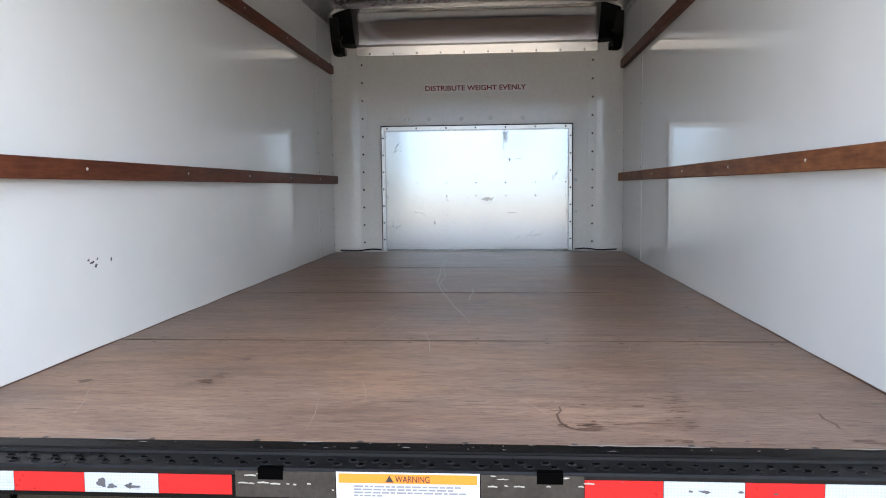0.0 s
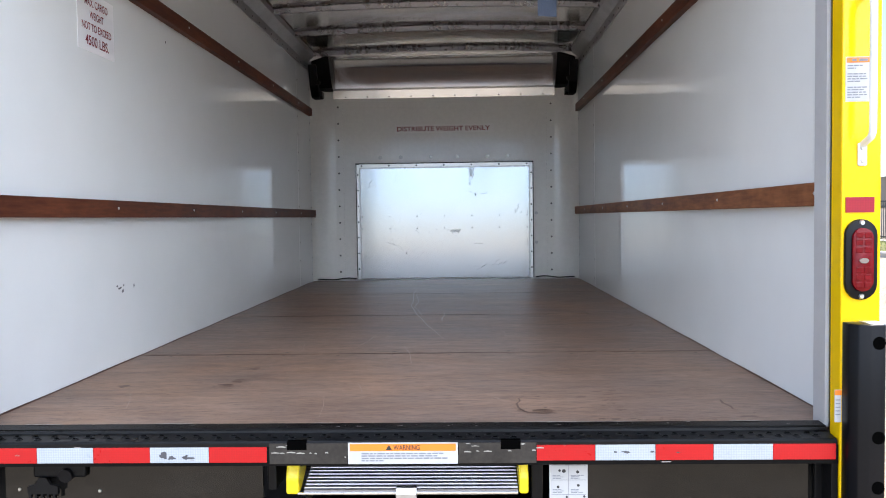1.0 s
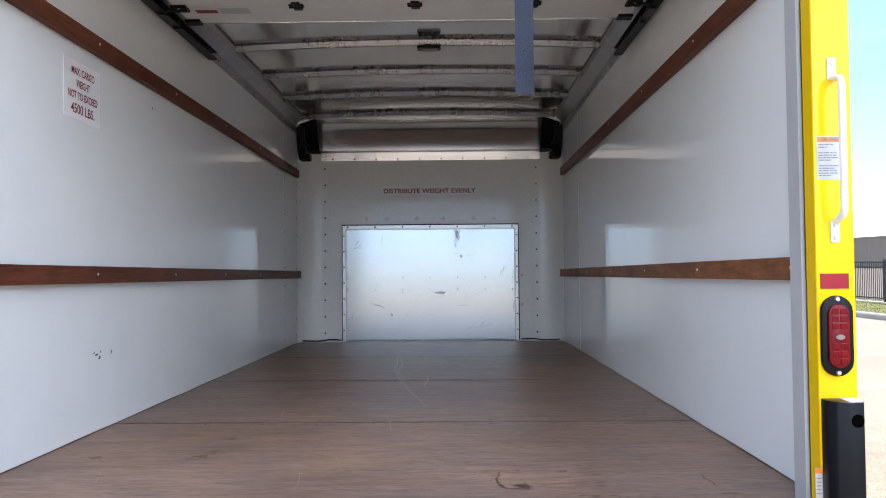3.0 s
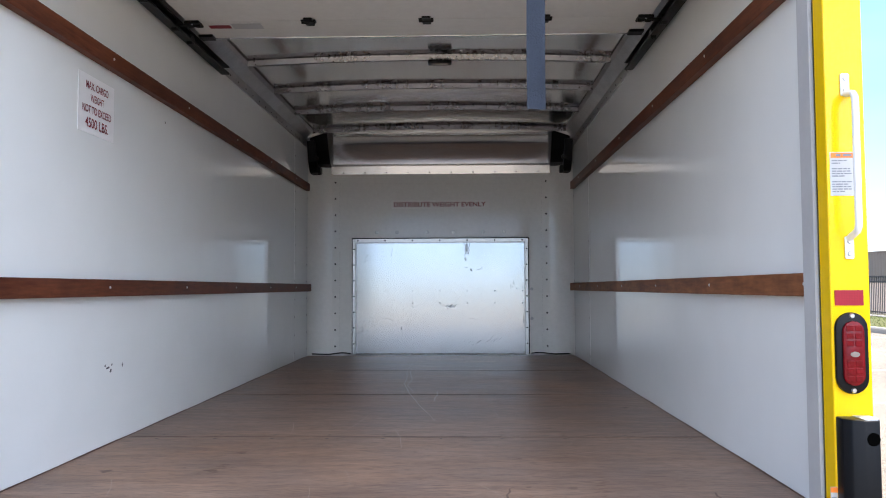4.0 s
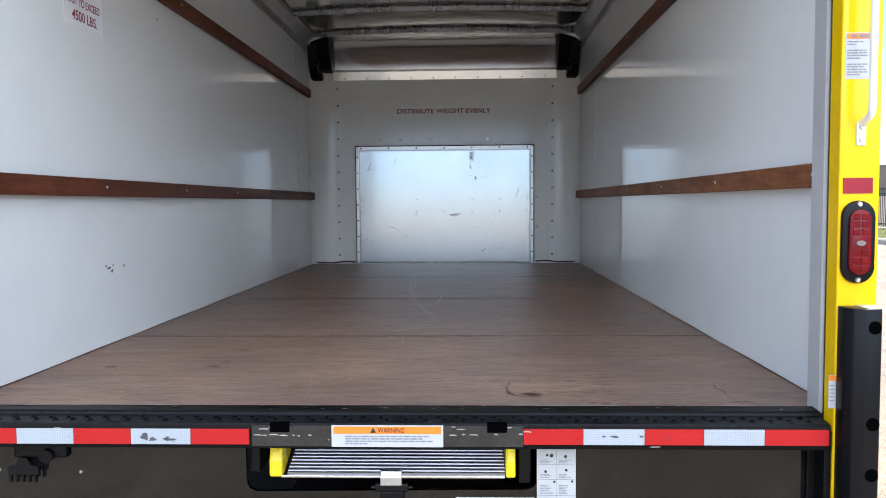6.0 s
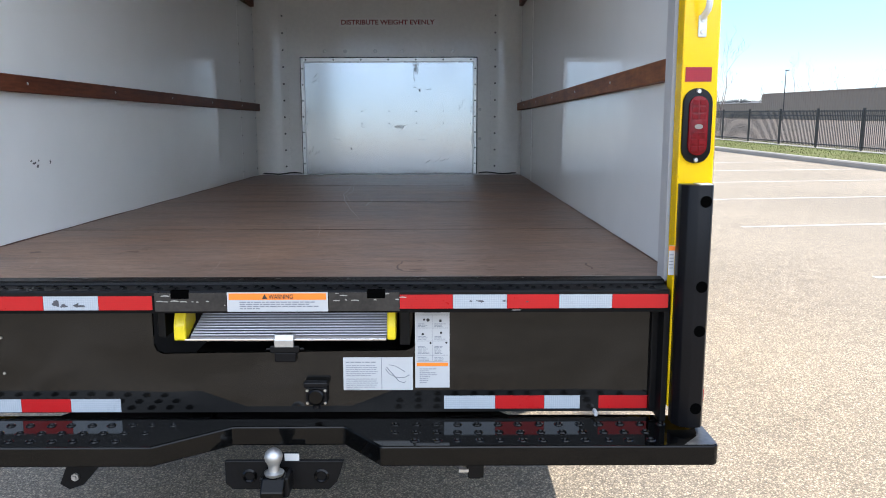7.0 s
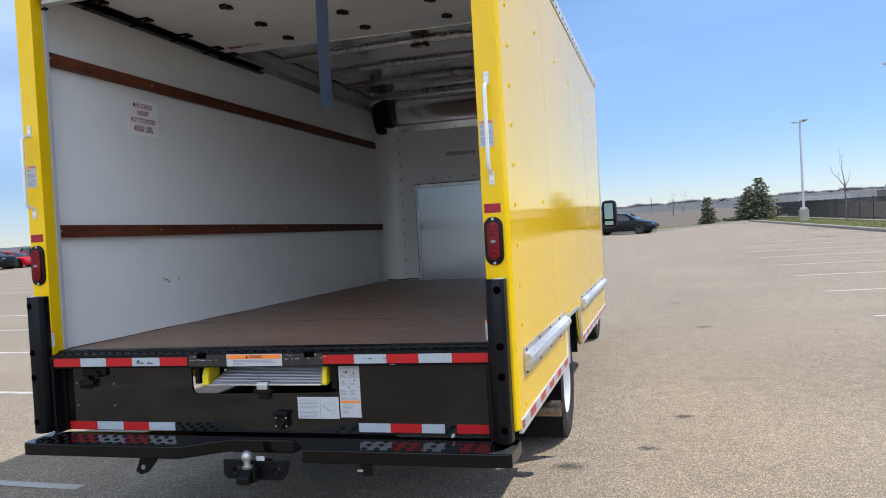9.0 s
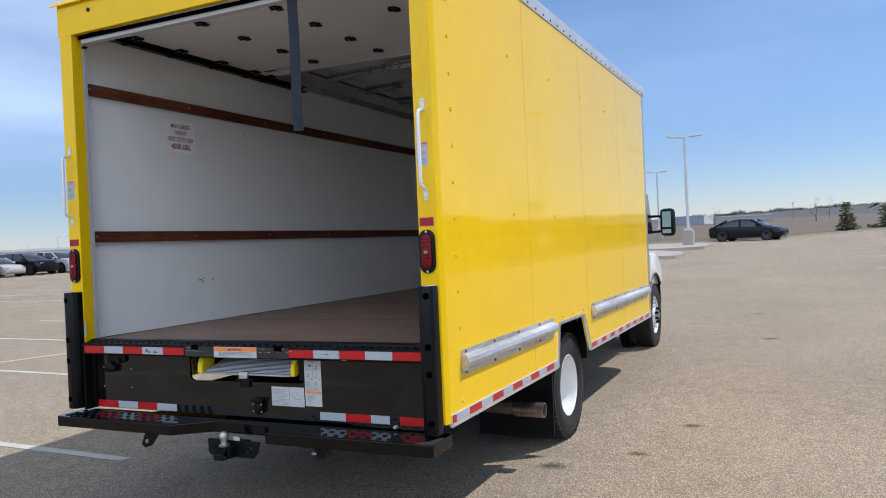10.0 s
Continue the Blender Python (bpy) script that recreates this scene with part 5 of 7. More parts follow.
for i, (x, z, rx, rz) in enumerate([(-0.585, 0.880, 0.015, 0.013), (-0.565, 0.874, 0.012, 0.007), (-0.53, 0.875, 0.012, 0.007), (-0.515, 0.873, 0.012, 0.004), (0.545, 0.884, 0.006, 0.0025), (0.572, 0.884, 0.014, 0.005), (0.637, 0.884, 0.009, 0.003), (0.70, 0.882, 0.006, 0.002)]):
    blob(torn, (x, -0.0012, z), (1, 0, 0), (0, 0, 1), rx, rz, i, 0.001, 14, 0.6)
part("tape_scuff", torn, GASH, truck, kind="stuff")
warn = part("warning_label", box(-0.119, 0.156, -0.0015, 0.0, 0.856, 0.910), STICKER, truck, "white and orange warning label")
part("heading", box(-0.114, 0.151, -0.0025, -0.0015, 0.889, 0.907), ORANGE, warn)
lettering("WARNING", 0.066, 0.0125, (0.028, -0.0025, 0.898), (1, 0, 0), (0, 0, 1), PRINT_BLACK, warn, lift=0.001)
tri = prism([(-0.024, 0.8915), (-0.008, 0.8915), (-0.016, 0.905)], 1, -0.0035, -0.0025)
part("triangle_mark", tri, PRINT_BLACK, warn)
lines = bmesh.new()
small = random.Random(22)
for z, w in ((0.8825, 0.205), (0.8765, 0.19), (0.8705, 0.215), (0.8645, 0.055)):
    words(lines, -0.085, -0.085 + w, z, 0.0030, -0.0016, small)
part("fine_print", lines, PRINT_GREY, warn, kind="stuff")

# black lower panel with the ramp slot
outline = [(-1.062, 0.541), (1.064, 0.541), (1.064, 0.852), (0.392, 0.852), (0.392, 0.752), (0.384, 0.732), (0.364, 0.724), (-0.328, 0.716), (-0.346, 0.724), (-0.354, 0.744), (-0.354, 0.852), (-1.062, 0.852)]
part("rear_skirt", prism(outline, 1, PAN, PAN + 0.012), PANEL_BLACK, truck, "glossy black lower rear panel")
for x0, x1 in ((-1.078, -1.056), (1.058, 1.08)):
    part("skirt_edge", box(x0, x1, 0.055, 0.068, 0.545, 0.85, 0.002), BLACK_STEEL, truck)
part("ramp_tray", box(-0.245, 0.45, 0.084, 1.2, 0.69, 0.712), BLACK_STEEL, truck)
part("tray_back", box(-0.245, 0.45, 0.7, 0.712, 0.712, 0.88), BLACK_STEEL, truck)
ramp = part("loading_ramp", prism([(0.064, 0.757), (0.064, 0.768), (0.30, 0.838), (0.6, 0.838), (0.6, 0.82), (0.30, 0.82)], 0, -0.246, 0.309), surface("ribbed_ramp_deck", (0.26, 0.255, 0.27), 0.4, 0.85, bump=0.05), truck, "ribbed aluminium pull-out loading ramp")
part("ramp_lip", box(-0.262, 0.309, 0.059, 0.066, 0.7555, 0.762, 0.0015), ALU_BRIGHT, ramp, "bright aluminium ramp edge")
for k in range(17):
    y = 0.070 + 0.0142 * k
    z = 0.768 + (y - 0.064) * 0.297
    part("ramp_rib", prism([(y, z - 0.001), (y + 0.001, z + 0.003), (y + 0.005, z + 0.004), (y + 0.006, z + 0.001)], 0, -0.246, 0.309), RIB_ALU, ramp)
for x0, x1 in ((-0.292, -0.258), (0.311, 0.336)):
    part("ramp_end", prism([(0.058, 0.757), (0.058, 0.80), (0.075, 0.84), (0.16, 0.84), (0.16, 0.79), (0.085, 0.757)], 0, x0, x1, bevel=0.006), RAMP_YELLOW, ramp, "yellow plastic ramp end")
latch = part("ramp_latch", prism([(0.047, 0.740), (0.047, 0.762), (0.056, 0.776), (0.073, 0.778), (0.064, 0.760), (0.064, 0.740)], 0, -0.006, 0.048, bevel=0.002), STEEL_GREY, truck, "metal ramp latch")
part("latch_body", box(-0.02, 0.064, 0.05, 0.07, 0.722, 0.744, 0.004), BLACK_STEEL, latch)
part("latch_plate", box(-0.008, 0.052, 0.055, 0.07, 0.695, 0.722, 0.003), BLACK_PLASTIC, latch)
part("latch_pin", rod((-0.03, 0.058, 0.733), (0.075, 0.058, 0.733), 0.004, 8), BLACK_STEEL, latch)
part("tray_bracket", box(-0.346, -0.322, 0.085, 0.30, 0.76, 0.85, 0.003), BLACK_STEEL, truck)
part("tray_bracket", box(0.345, 0.375, 0.085, 0.30, 0.735, 0.85, 0.003), BLACK_STEEL, truck)

# labels on the panel
note = part("instruction_label", box(0.390, 0.488, PAN - 0.0015, PAN, 0.614, 0.843), STICKER, truck, "tall white instruction label")
part("heading", box(0.394, 0.484, PAN - 0.0025, PAN - 0.0015, 0.678, 0.688), ORANGE, note)
lines = bmesh.new()
box(0.415, 0.463, PAN - 0.0025, PAN - 0.0015, 0.8345, 0.837, bm=lines)
rnd = random.Random(3)
for z in (0.828, 0.790, 0.752, 0.710, 0.692):
    box(0.394, 0.484, PAN - 0.0022, PAN - 0.0015, z - 0.0004, z + 0.0004, bm=lines)
box(0.4386, 0.4394, PAN - 0.0022, PAN - 0.0015, 0.692, 0.828, bm=lines)
for col in (0.398, 0.445):
    for z in (0.801, 0.764, 0.735, 0.722, 0.702):
        for row in range(3):
            words(lines, col, col + 0.018 + 0.015 * rnd.random(), z + 0.001 - 0.0038 * row, 0.0016, PAN - 0.0016, rnd)
for k in range(8):
    words(lines, 0.402, 0.402 + (0.05, 0.03, 0.045, 0.05, 0.03, 0.024, 0.024, 0.02)[k], 0.6697 - 0.0058 * k, 0.0019, PAN - 0.0016, rnd)
part("fine_print", lines, PRINT_GREY, note, kind="stuff")
icons = bmesh.new()
for x, z, r in ((0.462, 0.811, 0.004), (0.412, 0.772, 0.0035), (0.464, 0.776, 0.0035), (0.416, 0.8145, 0.0032), (0.427, 0.8135, 0.0048), (0.434, 0.746, 0.003), (0.479, 0.747, 0.003)):
    rod((x, PAN - 0.0015, z), (x, PAN - 0.0027, z), r, 10, bm=icons)
part("pictogram_print", icons, PRINT_BLACK, note, kind="stuff")
note = part("diagram_label", box(0.184, 0.383, PAN - 0.0015, PAN, 0.607, 0.704), STICKER, truck, "white label with a line diagram")
lines = bmesh.new()
for k in range(13):
    z = 0.690 - 0.0060 * k - (0.004 if k > 6 else 0) - (0.004 if k else 0)
    words(lines, 0.192, 0.192 + (0.085, 0.084, 0.088, 0.086, 0.09, 0.085, 0.07, 0.088, 0.086, 0.09, 0.088, 0.085, 0.04)[k], z, 0.0032 if k == 0 else 0.0017, PAN - 0.0016, rnd)
box(0.293, 0.2945, PAN - 0.0025, PAN - 0.0015, 0.609, 0.702, bm=lines)
part("fine_print", lines, PRINT_GREY, note, kind="stuff")
hook = bmesh.new()
tube([(0.305, PAN - 0.0018, 0.670), (0.315, PAN - 0.0018, 0.655), (0.335, PAN - 0.0018, 0.645), (0.36, PAN - 0.0018, 0.645), (0.373, PAN - 0.0018, 0.652)], 0.001, 4, hook)
tube([(0.308, PAN - 0.0018, 0.675), (0.325, PAN - 0.0018, 0.655), (0.342, PAN - 0.0018, 0.634), (0.358, PAN - 0.0018, 0.628), (0.362, PAN - 0.0018, 0.634)], 0.001, 4, hook)
tube([(0.315, PAN - 0.0018, 0.682), (0.335, PAN - 0.0018, 0.678), (0.35, PAN - 0.0018, 0.668), (0.36, PAN - 0.0018, 0.662)], 0.0008, 4, hook)
part("line_drawing", hook, PRINT_GREY, note)

# trailer socket and door lock on the panel
sock = part("trailer_socket", box(0.078, 0.139, 0.045, PAN, 0.570, 0.625, 0.005), BLACK_PLASTIC, truck, "black trailer wiring socket with a hinged lid")
part("lid", box(0.074, 0.143, 0.035, 0.06, 0.624, 0.642, 0.005), BLACK_PLASTIC, sock)
part("cover", lathe([(0.0, 0.0001), (0.0, 0.019), (0.004, 0.023), (0.010, 0.024)], (0.108, 0.036, 0.596), 1, 20), BLACK_PAINT, sock, smooth=True)
for x in (0.083, 0.134):
    for z in (0.577, 0.614):
        part("socket_screw", dome(bmesh.new(), (x, 0.045, z), (0, -1, 0), 0.005, 0.7, 8), ALU, sock)
part("socket_drip", rod((0.108, 0.055, 0.57), (0.108, 0.055, 0.56), 0.012, 10), BLACK_PLASTIC, sock)
lock = part("door_lock_plate", box(-0.955, -0.815, 0.055, PAN, 0.805, 0.845, 0.006), BLACK_STEEL, truck, "black door lock catch under the sill")
part("lock_barrel", rod((-0.865, 0.07, 0.815), (-0.865, 0.045, 0.812), 0.018, 16), BLACK_PLASTIC, lock)
hasp = prism([(-0.965, 0.765), (-0.965, 0.785), (-0.945, 0.79), (-0.935, 0.808), (-0.915, 0.808), (-0.905, 0.79), (-0.885, 0.785), (-0.885, 0.765)], 1, 0.045, 0.056)
part("lock_hasp", hasp, BLACK_STEEL, lock)
fork = bmesh.new()
for k in range(5):
    box(-0.962 + 0.016 * k, -0.956 + 0.016 * k, 0.045, 0.054, 0.745, 0.765, bm=fork)
part("hasp_teeth", fork, BLACK_STEEL, lock)
dots = bmesh.new()
for x, z in ((-0.786, 0.765), (-0.786, 0.66), (-1.0, 0.77), (-1.0, 0.66)):
    dome(dots, (x, PAN, z), (0, -1, 0), 0.005, 0.7, 8)
part("skirt_bolts", dots, ALU, truck, kind="stuff")

# step bumper with a notch for the hitch
top, bot = 0.530, 0.474
outline = [(-1.14, -0.135), (-1.12, -0.15), (-0.295, -0.15), (-0.115, -0.012), (0.195, -0.012), (0.306, -0.15), (1.178, -0.15), (1.19, -0.14), (1.19, 0.06), (1.05, 0.076), (0.66, 0.078), (0.60, 0.14), (-0.60, 0.14), (-0.64, 0.08), (-1.02, 0.076), (-1.15, 0.06)]
part("step_bumper", prism(outline, 2, bot, top, bevel=0.005), BLACK_PAINT, truck, "glossy black step bumper with punched grip tread")
grip = bmesh.new()
for r, y in enumerate((-0.113, -0.057, -0.001)):
    for k in range(40):
        x = -1.082 + 0.0568 * k
        if -0.37 + 0.06 * r < x < 0.345 - 0.03 * r or x > 1.10 - 0.03 * (2 - r):
            continue
        lathe([(0.0, 0.0135), (0.0032, 0.0112), (0.0044, 0.0085), (0.002, 0.0062), (0.0003, 0.005)], (x + 0.0015 * math.sin(k * 3.1 + r), y, top), 2, 12, grip)
part("bumper_grip", grip, BLACK_PAINT, truck, kind="stuff")
part("bumper_end", prism([(1.10, -0.147), (1.175, -0.147), (1.187, -0.137), (1.187, -0.02), (1.165, -0.03), (1.15, -0.09)], 2, top, top + 0.002), WORN_CORNER, truck, "grey scuffed bumper corner")
part("bumper_beam", box(-1.0, 1.0, 0.06, 0.10, 0.45, bot, 0.004), BLACK_STEEL, truck)
hitch = part("tow_hitch", prism([(-0.13, 0.452), (-0.13, 0.385), (-0.11, 0.368), (0.155, 0.368), (0.178, 0.39), (0.198, 0.452)], 1, -0.062, -0.05, bevel=0.003), BLACK_STEEL, truck, "black tow hitch with a chrome ball")
part("receiver", box(-0.022, 0.056, -0.12, 0.05, 0.372, 0.43, 0.006), BLACK_STEEL, hitch)
part("ball_mount", prism([(-0.155, 0.372), (-0.155, 0.402), (-0.125, 0.430), (-0.06, 0.435), (-0.06, 0.372)], 0, -0.014, 0.046, bevel=0.004), BLACK_PAINT, hitch)
ball = bmesh.new()
lathe([(0.432, 0.024), (0.44, 0.027), (0.444, 0.015), (0.458, 0.015), (0.466, 0.0185), (0.474, 0.0225), (0.4835, 0.0245), (0.493, 0.0225), (0.501, 0.0165), (0.506, 0.009), (0.508, 0.0001)], (0.015, -0.105, 0), 2, 20, ball)
part("hitch_ball", ball, CHROME, hitch, "worn silver tow ball", smooth=True)
for x in (-0.062, 0.135):
    loop = lathe([(-0.002, 0.012), (-0.006, 0.016), (-0.002, 0.021)], (x, -0.062, 0.408), 1, 14)
    part("chain_loop", loop, BLACK_PAINT, hitch)
part("hitch_sticker", box(0.035, 0.075, -0.062, -0.060, 0.452, 0.472), STICKER, hitch)
hb = part("hanger_bracket", prism([(-0.60, 0.474), (-0.44, 0.474), (-0.515, 0.388), (-0.555, 0.375), (-0.58, 0.39), (-0.555, 0.452)], 1, -0.07, -0.06), BLACK_STEEL, truck, "black hanger bracket with a bolt")
part("bracket_bolt", dome(rod((-0.535, -0.078, 0.412), (-0.535, -0.06, 0.412), 0.011, 6), (-0.535, -0.078, 0.412), (0, -1, 0), 0.007, 0.8), STEEL_GREY, hb)
part("bracket_gusset", prism([(-0.06, 0.474), (0.03, 0.474), (-0.06, 0.40)], 0, -0.56, -0.55), BLACK_STEEL, hb)
hb = part("hanger_bracket", prism([(0.525, 0.474), (0.588, 0.474), (0.572, 0.402), (0.538, 0.402)], 1, -0.07, -0.06), BLACK_STEEL, truck, "small black hanger bracket with a bolt")
part("bracket_flange", box(0.572, 0.580, -0.066, 0.0, 0.402, 0.474, 0.002), BLACK_STEEL, hb)
part("bracket_bolt", rod((0.538, -0.065, 0.425), (0.512, -0.065, 0.425), 0.008, 6), STEEL_GREY, hb)
part("wire_clip", box(0.899, 0.909, 0.035, 0.065, 0.538, 0.552, 0.003), STICKER, truck)

# ---- running gear ----
part("under_floor", box(-1.19, 1.19, 0.09, 5.0, 0.876, 0.902), BLACK_STEEL, truck)
for s in (-1, 1):
    part("frame_rail", box(*sorted((s * 0.40, s * 0.48)), 0.72, 6.8, 0.60, 0.80, 0.005), BLACK_STEEL, truck)
    part("frame_rail_lip", box(*sorted((s * 0.36, s * 0.40)), 0.72, 6.8, 0.60, 0.612), BLACK_STEEL, truck)
for k in range(10):
    y = 0.25 + 0.5 * k
    part("cross_member", box(-1.16, 1.16, y, y + 0.06, 0.80, 0.876), BLACK_STEEL, truck)
part("rear_axle", lathe([(-0.95, 0.05), (-0.2, 0.06), (-0.12, 0.15), (0.12, 0.15), (0.2, 0.06), (0.95, 0.05)], (0, 2.17, 0.37), 0, 16), BLACK_STEEL, truck)
exhaust = part("exhaust_pipe", tube([(0.42, 2.6, 0.50), (0.44, 1.75, 0.50), (0.48, 1.50, 0.46), (0.58, 1.45, 0.37), (0.72, 1.45, 0.345), (1.0, 1.45, 0.338)], 0.036, 14), RUSTY, truck, "steel exhaust pipe", smooth=True)
part("tail_tip", lathe([(-0.20, 0.037), (-0.17, 0.046), (0.0, 0.046), (0.0, 0.041), (-0.14, 0.040), (-0.14, 0.001)], (1.165, 1.45, 0.338), 0, 20), TIP_STEEL, exhaust, "heat-stained steel tail tip", smooth=True)
part("pipe_clamp", lathe([(-0.03, 0.034), (-0.02, 0.038), (0.02, 0.038), (0.03, 0.034)], (0.93, 1.45, 0.34), 0, 16), RUSTY, exhaust)
for s in (-1, 1):
    part("mud_flap", box(*sorted((s * 0.62, s * 1.14)), 1.70, 1.712, 0.10, 0.80, 0.002), BLACK_PLASTIC, truck, "black rubber mud flap" if s > 0 else "")


def wheel(cx, cy, cz, out, dish, label="", r=0.37, w=0.215):
    """One tyre on a white steel rim; out is +1 or -1 for the outer side, dish how deep the disc lies."""
    h = w / 2
    prof = [(-h * 0.8, r * 0.56), (-h, r * 0.72), (-h * 0.98, r * 0.88), (-h * 0.82, r * 0.97), (-h * 0.4, r), (h * 0.4, r), (h * 0.82, r * 0.97), (h * 0.98, r * 0.88), (h, r * 0.72), (h * 0.8, r * 0.56)]
    tyre = part("tyre", lathe([(out * a, b) for a, b in prof], (cx, cy, cz), 0, 40), TYRE, truck, "black rubber tyre" if label else "", smooth=True, sharp=0.5)
    tread = bmesh.new()
    for k in range(44):
        a = k * math.tau / 44
        for lane in (-0.72, -0.24, 0.24, 0.72):
            m = Matrix.Translation((cx, cy, cz)) @ Matrix.Rotation(a + (0.05 if lane > 0 else 0), 4, "X") @ Matrix.Translation((lane * h, 0, r - 0.001))
            made = bmesh.ops.create_cube(tread, size=1, matrix=m @ Matrix.Diagonal((h * 0.36, r * 0.105, 0.014, 1)))
    part("tread", tread, TYRE, tyre, kind="stuff")
    rp = [(h * 0.82, r * 0.605), (h * 0.86, r * 0.58), (h * 0.80, r * 0.56), (h * 0.5, r * 0.545), (h * 0.5 - dish, r * 0.51), (h * 0.5 - dish - 0.004, r * 0.30), (h * 0.5 - dish + 0.03, r * 0.26), (h * 0.5 - dish + 0.03, 0.0001)]
    rim = part("rim", lathe([(out * a, b) for a, b in rp], (cx, cy, cz), 0, 40), WHITE_PAINT, tyre, "white steel wheel rim" if label else "", smooth=True)
    for k in range(8):
        a = k * math.tau / 8
        p = Vector((cx + out * (h * 0.5 - dish), cy + r * 0.38 * math.cos(a), cz + r * 0.38 * math.sin(a)))
        part("wheel_nut", rod(p, p + Vector((out * 0.03, 0, 0)), 0.014, 6), STEEL_GREY, tyre)
    return tyre


for s in (-1, 1):
    wheel(s * 1.02, 2.17, 0.36, s, 0.12, "outer" if s > 0 else "", r=0.36)
    wheel(s * 0.775, 2.17, 0.36, s, 0.02, r=0.36)
    tyre = wheel(s * 0.885, 6.32, 0.432, s, -0.02, "front" if s > 0 else "")
    hub = part("hub_cap", lathe([(s * 0.0, 0.062), (s * 0.02, 0.058), (s * 0.035, 0.040), (s * 0.038, 0.0001)], (s * 0.99, 6.32, 0.432), 0, 20), STEEL_BOW, tyre, smooth=True)
for s in (-1, 1):
    for k in range(8):
        a = (k + 0.5) * math.tau / 8
        p = Vector((s * 0.985, 6.32 + 0.085 * math.cos(a), 0.432 + 0.085 * math.sin(a)))
        part("lug_nut", rod(p, p + Vector((s * 0.045, 0, 0)), 0.012, 6), BLACK_STEEL, truck)
part("front_axle", rod((-0.86, 6.32, 0.432), (0.86, 6.32, 0.432), 0.05, 12), BLACK_STEEL, truck)

# ---- cab ----
def loft(sections, bm=None):
    """Skins between closed rings of equal length."""
    bm = bm or bmesh.new()
    rings = [[bm.verts.new(p) for p in s] for s in sections]
    k = len(rings[0])
    for a, b in zip(rings, rings[1:]):
        for i in range(k):
            bm.faces.new((a[i], a[(i + 1) % k], b[(i + 1) % k], b[i]))
    bm.faces.new(rings[0][::-1])
    bm.faces.new(rings[-1])
    bmesh.ops.recalc_face_normals(bm, faces=bm.faces[:])
    return bm


def ring_at(y, half, low, high, soft=0.12, tuck=0.0):
    return [(-half, y, low), (-half - 0.01, y, (low + high) * 0.4), (-half + tuck, y, high - soft), (-half + tuck + soft * 0.7, y, high - soft * 0.2), (-half * 0.4, y, high),
            (half * 0.4, y, high), (half - tuck - soft * 0.7, y, high - soft * 0.2), (half - tuck, y, high - soft), (half + 0.01, y, (low + high) * 0.4), (half, y, low)]


cab = part("cab", loft([ring_at(5.08, 0.97, 0.66, 2.10, 0.16, 0.10), ring_at(5.5, 0.98, 0.64, 2.16, 0.16, 0.11), ring_at(5.9, 0.985, 0.66, 2.12, 0.16, 0.13), ring_at(6.05, 0.98, 0.70, 1.90, 0.12, 0.12),
                        ring_at(6.35, 0.965, 0.80, 1.46, 0.10, 0.06), ring_at(6.62, 0.94, 0.78, 1.34, 0.12, 0.06), ring_at(6.95, 0.90, 0.60, 1.26, 0.12, 0.06), ring_at(7.06, 0.84, 0.56, 1.10, 0.1, 0.05)]),
           WHITE_PAINT, truck, "white van cab", smooth=True, sharp=0.7)
part("windscreen", prism([(-0.78, 0.0), (0.78, 0.0), (0.70, 0.62), (-0.70, 0.62)], 2, 0, 0.008), DARK_GLASS, cab, "dark windscreen")
screen = cab.children[-1]
screen.location, screen.rotation_euler = (0, 6.37, 1.47), (radians(122), 0, 0)
for s in (-1, 1):
    part("side_window", prism([(5.35, 1.40), (6.35, 1.40), (6.12, 1.86), (5.40, 1.90)], 0, *sorted((s * 0.955, s * 0.985))), DARK_GLASS, cab)
    bow = [(6.32 + 0.47 * math.cos(a), 0.46 + 0.47 * math.sin(a)) for a in (math.pi * (0.24 + 0.74 * k / 14) for k in range(15))]
    outer = [(5.80, 0.62), (5.80, 1.06), (5.95, 1.15), (6.30, 1.18), (6.58, 1.11), (6.74, 0.98), (6.77, 0.82)]
    part("front_fender", prism(bow + outer, 0, *sorted((s * 0.90, s * 1.0)), bevel=0.012), WHITE_PAINT, cab, smooth=True)
    part("arch_lip", tube([(s * 0.985, y, z) for y, z in bow], 0.018, 8), BLACK_PLASTIC, cab, "black wheel arch lip")
    part("wheel_house", rod((s * 0.62, 6.32, 0.46), (s * 0.74, 6.32, 0.46), 0.44, 24), BLACK_PLASTIC, cab)
    part("splash_guard", box(*sorted((s * 0.84, s * 0.99)), 6.66, 6.675, 0.52, 0.78, 0.004), BLACK_PLASTIC, cab)
    part("headlight", box(*sorted((s * 0.6, s * 0.84)), 7.0, 7.10, 0.86, 1.02, 0.03), LENS_CLEAR, cab)
    arm = part("mirror_arm", tube([(s * 0.98, 6.12, 1.60), (s * 1.10, 6.10, 1.60), (s * 1.16, 6.09, 1.58)], 0.014, 8), BLACK_PLASTIC, cab)
    part("mirror_arm", tube([(s * 0.98, 6.12, 1.42), (s * 1.10, 6.10, 1.42), (s * 1.16, 6.09, 1.44)], 0.014, 8), BLACK_PLASTIC, cab)
    head = part("mirror_head", box(*sorted((s * 1.115, s * 1.285)), 6.07, 6.17, 1.365, 1.685, 0.045), BLACK_PLASTIC, cab, "black towing mirror", smooth=True)
    for name, z0, z1 in (("mirror_glass", 1.47, 1.65), ("spot_mirror", 1.40, 1.445)):
        part(name, prism([(s * 1.148, 6.056), (s * 1.243, 6.069), (s * 1.243, 6.075), (s * 1.148, 6.075)], 2, z0, z1), MIRROR, head)
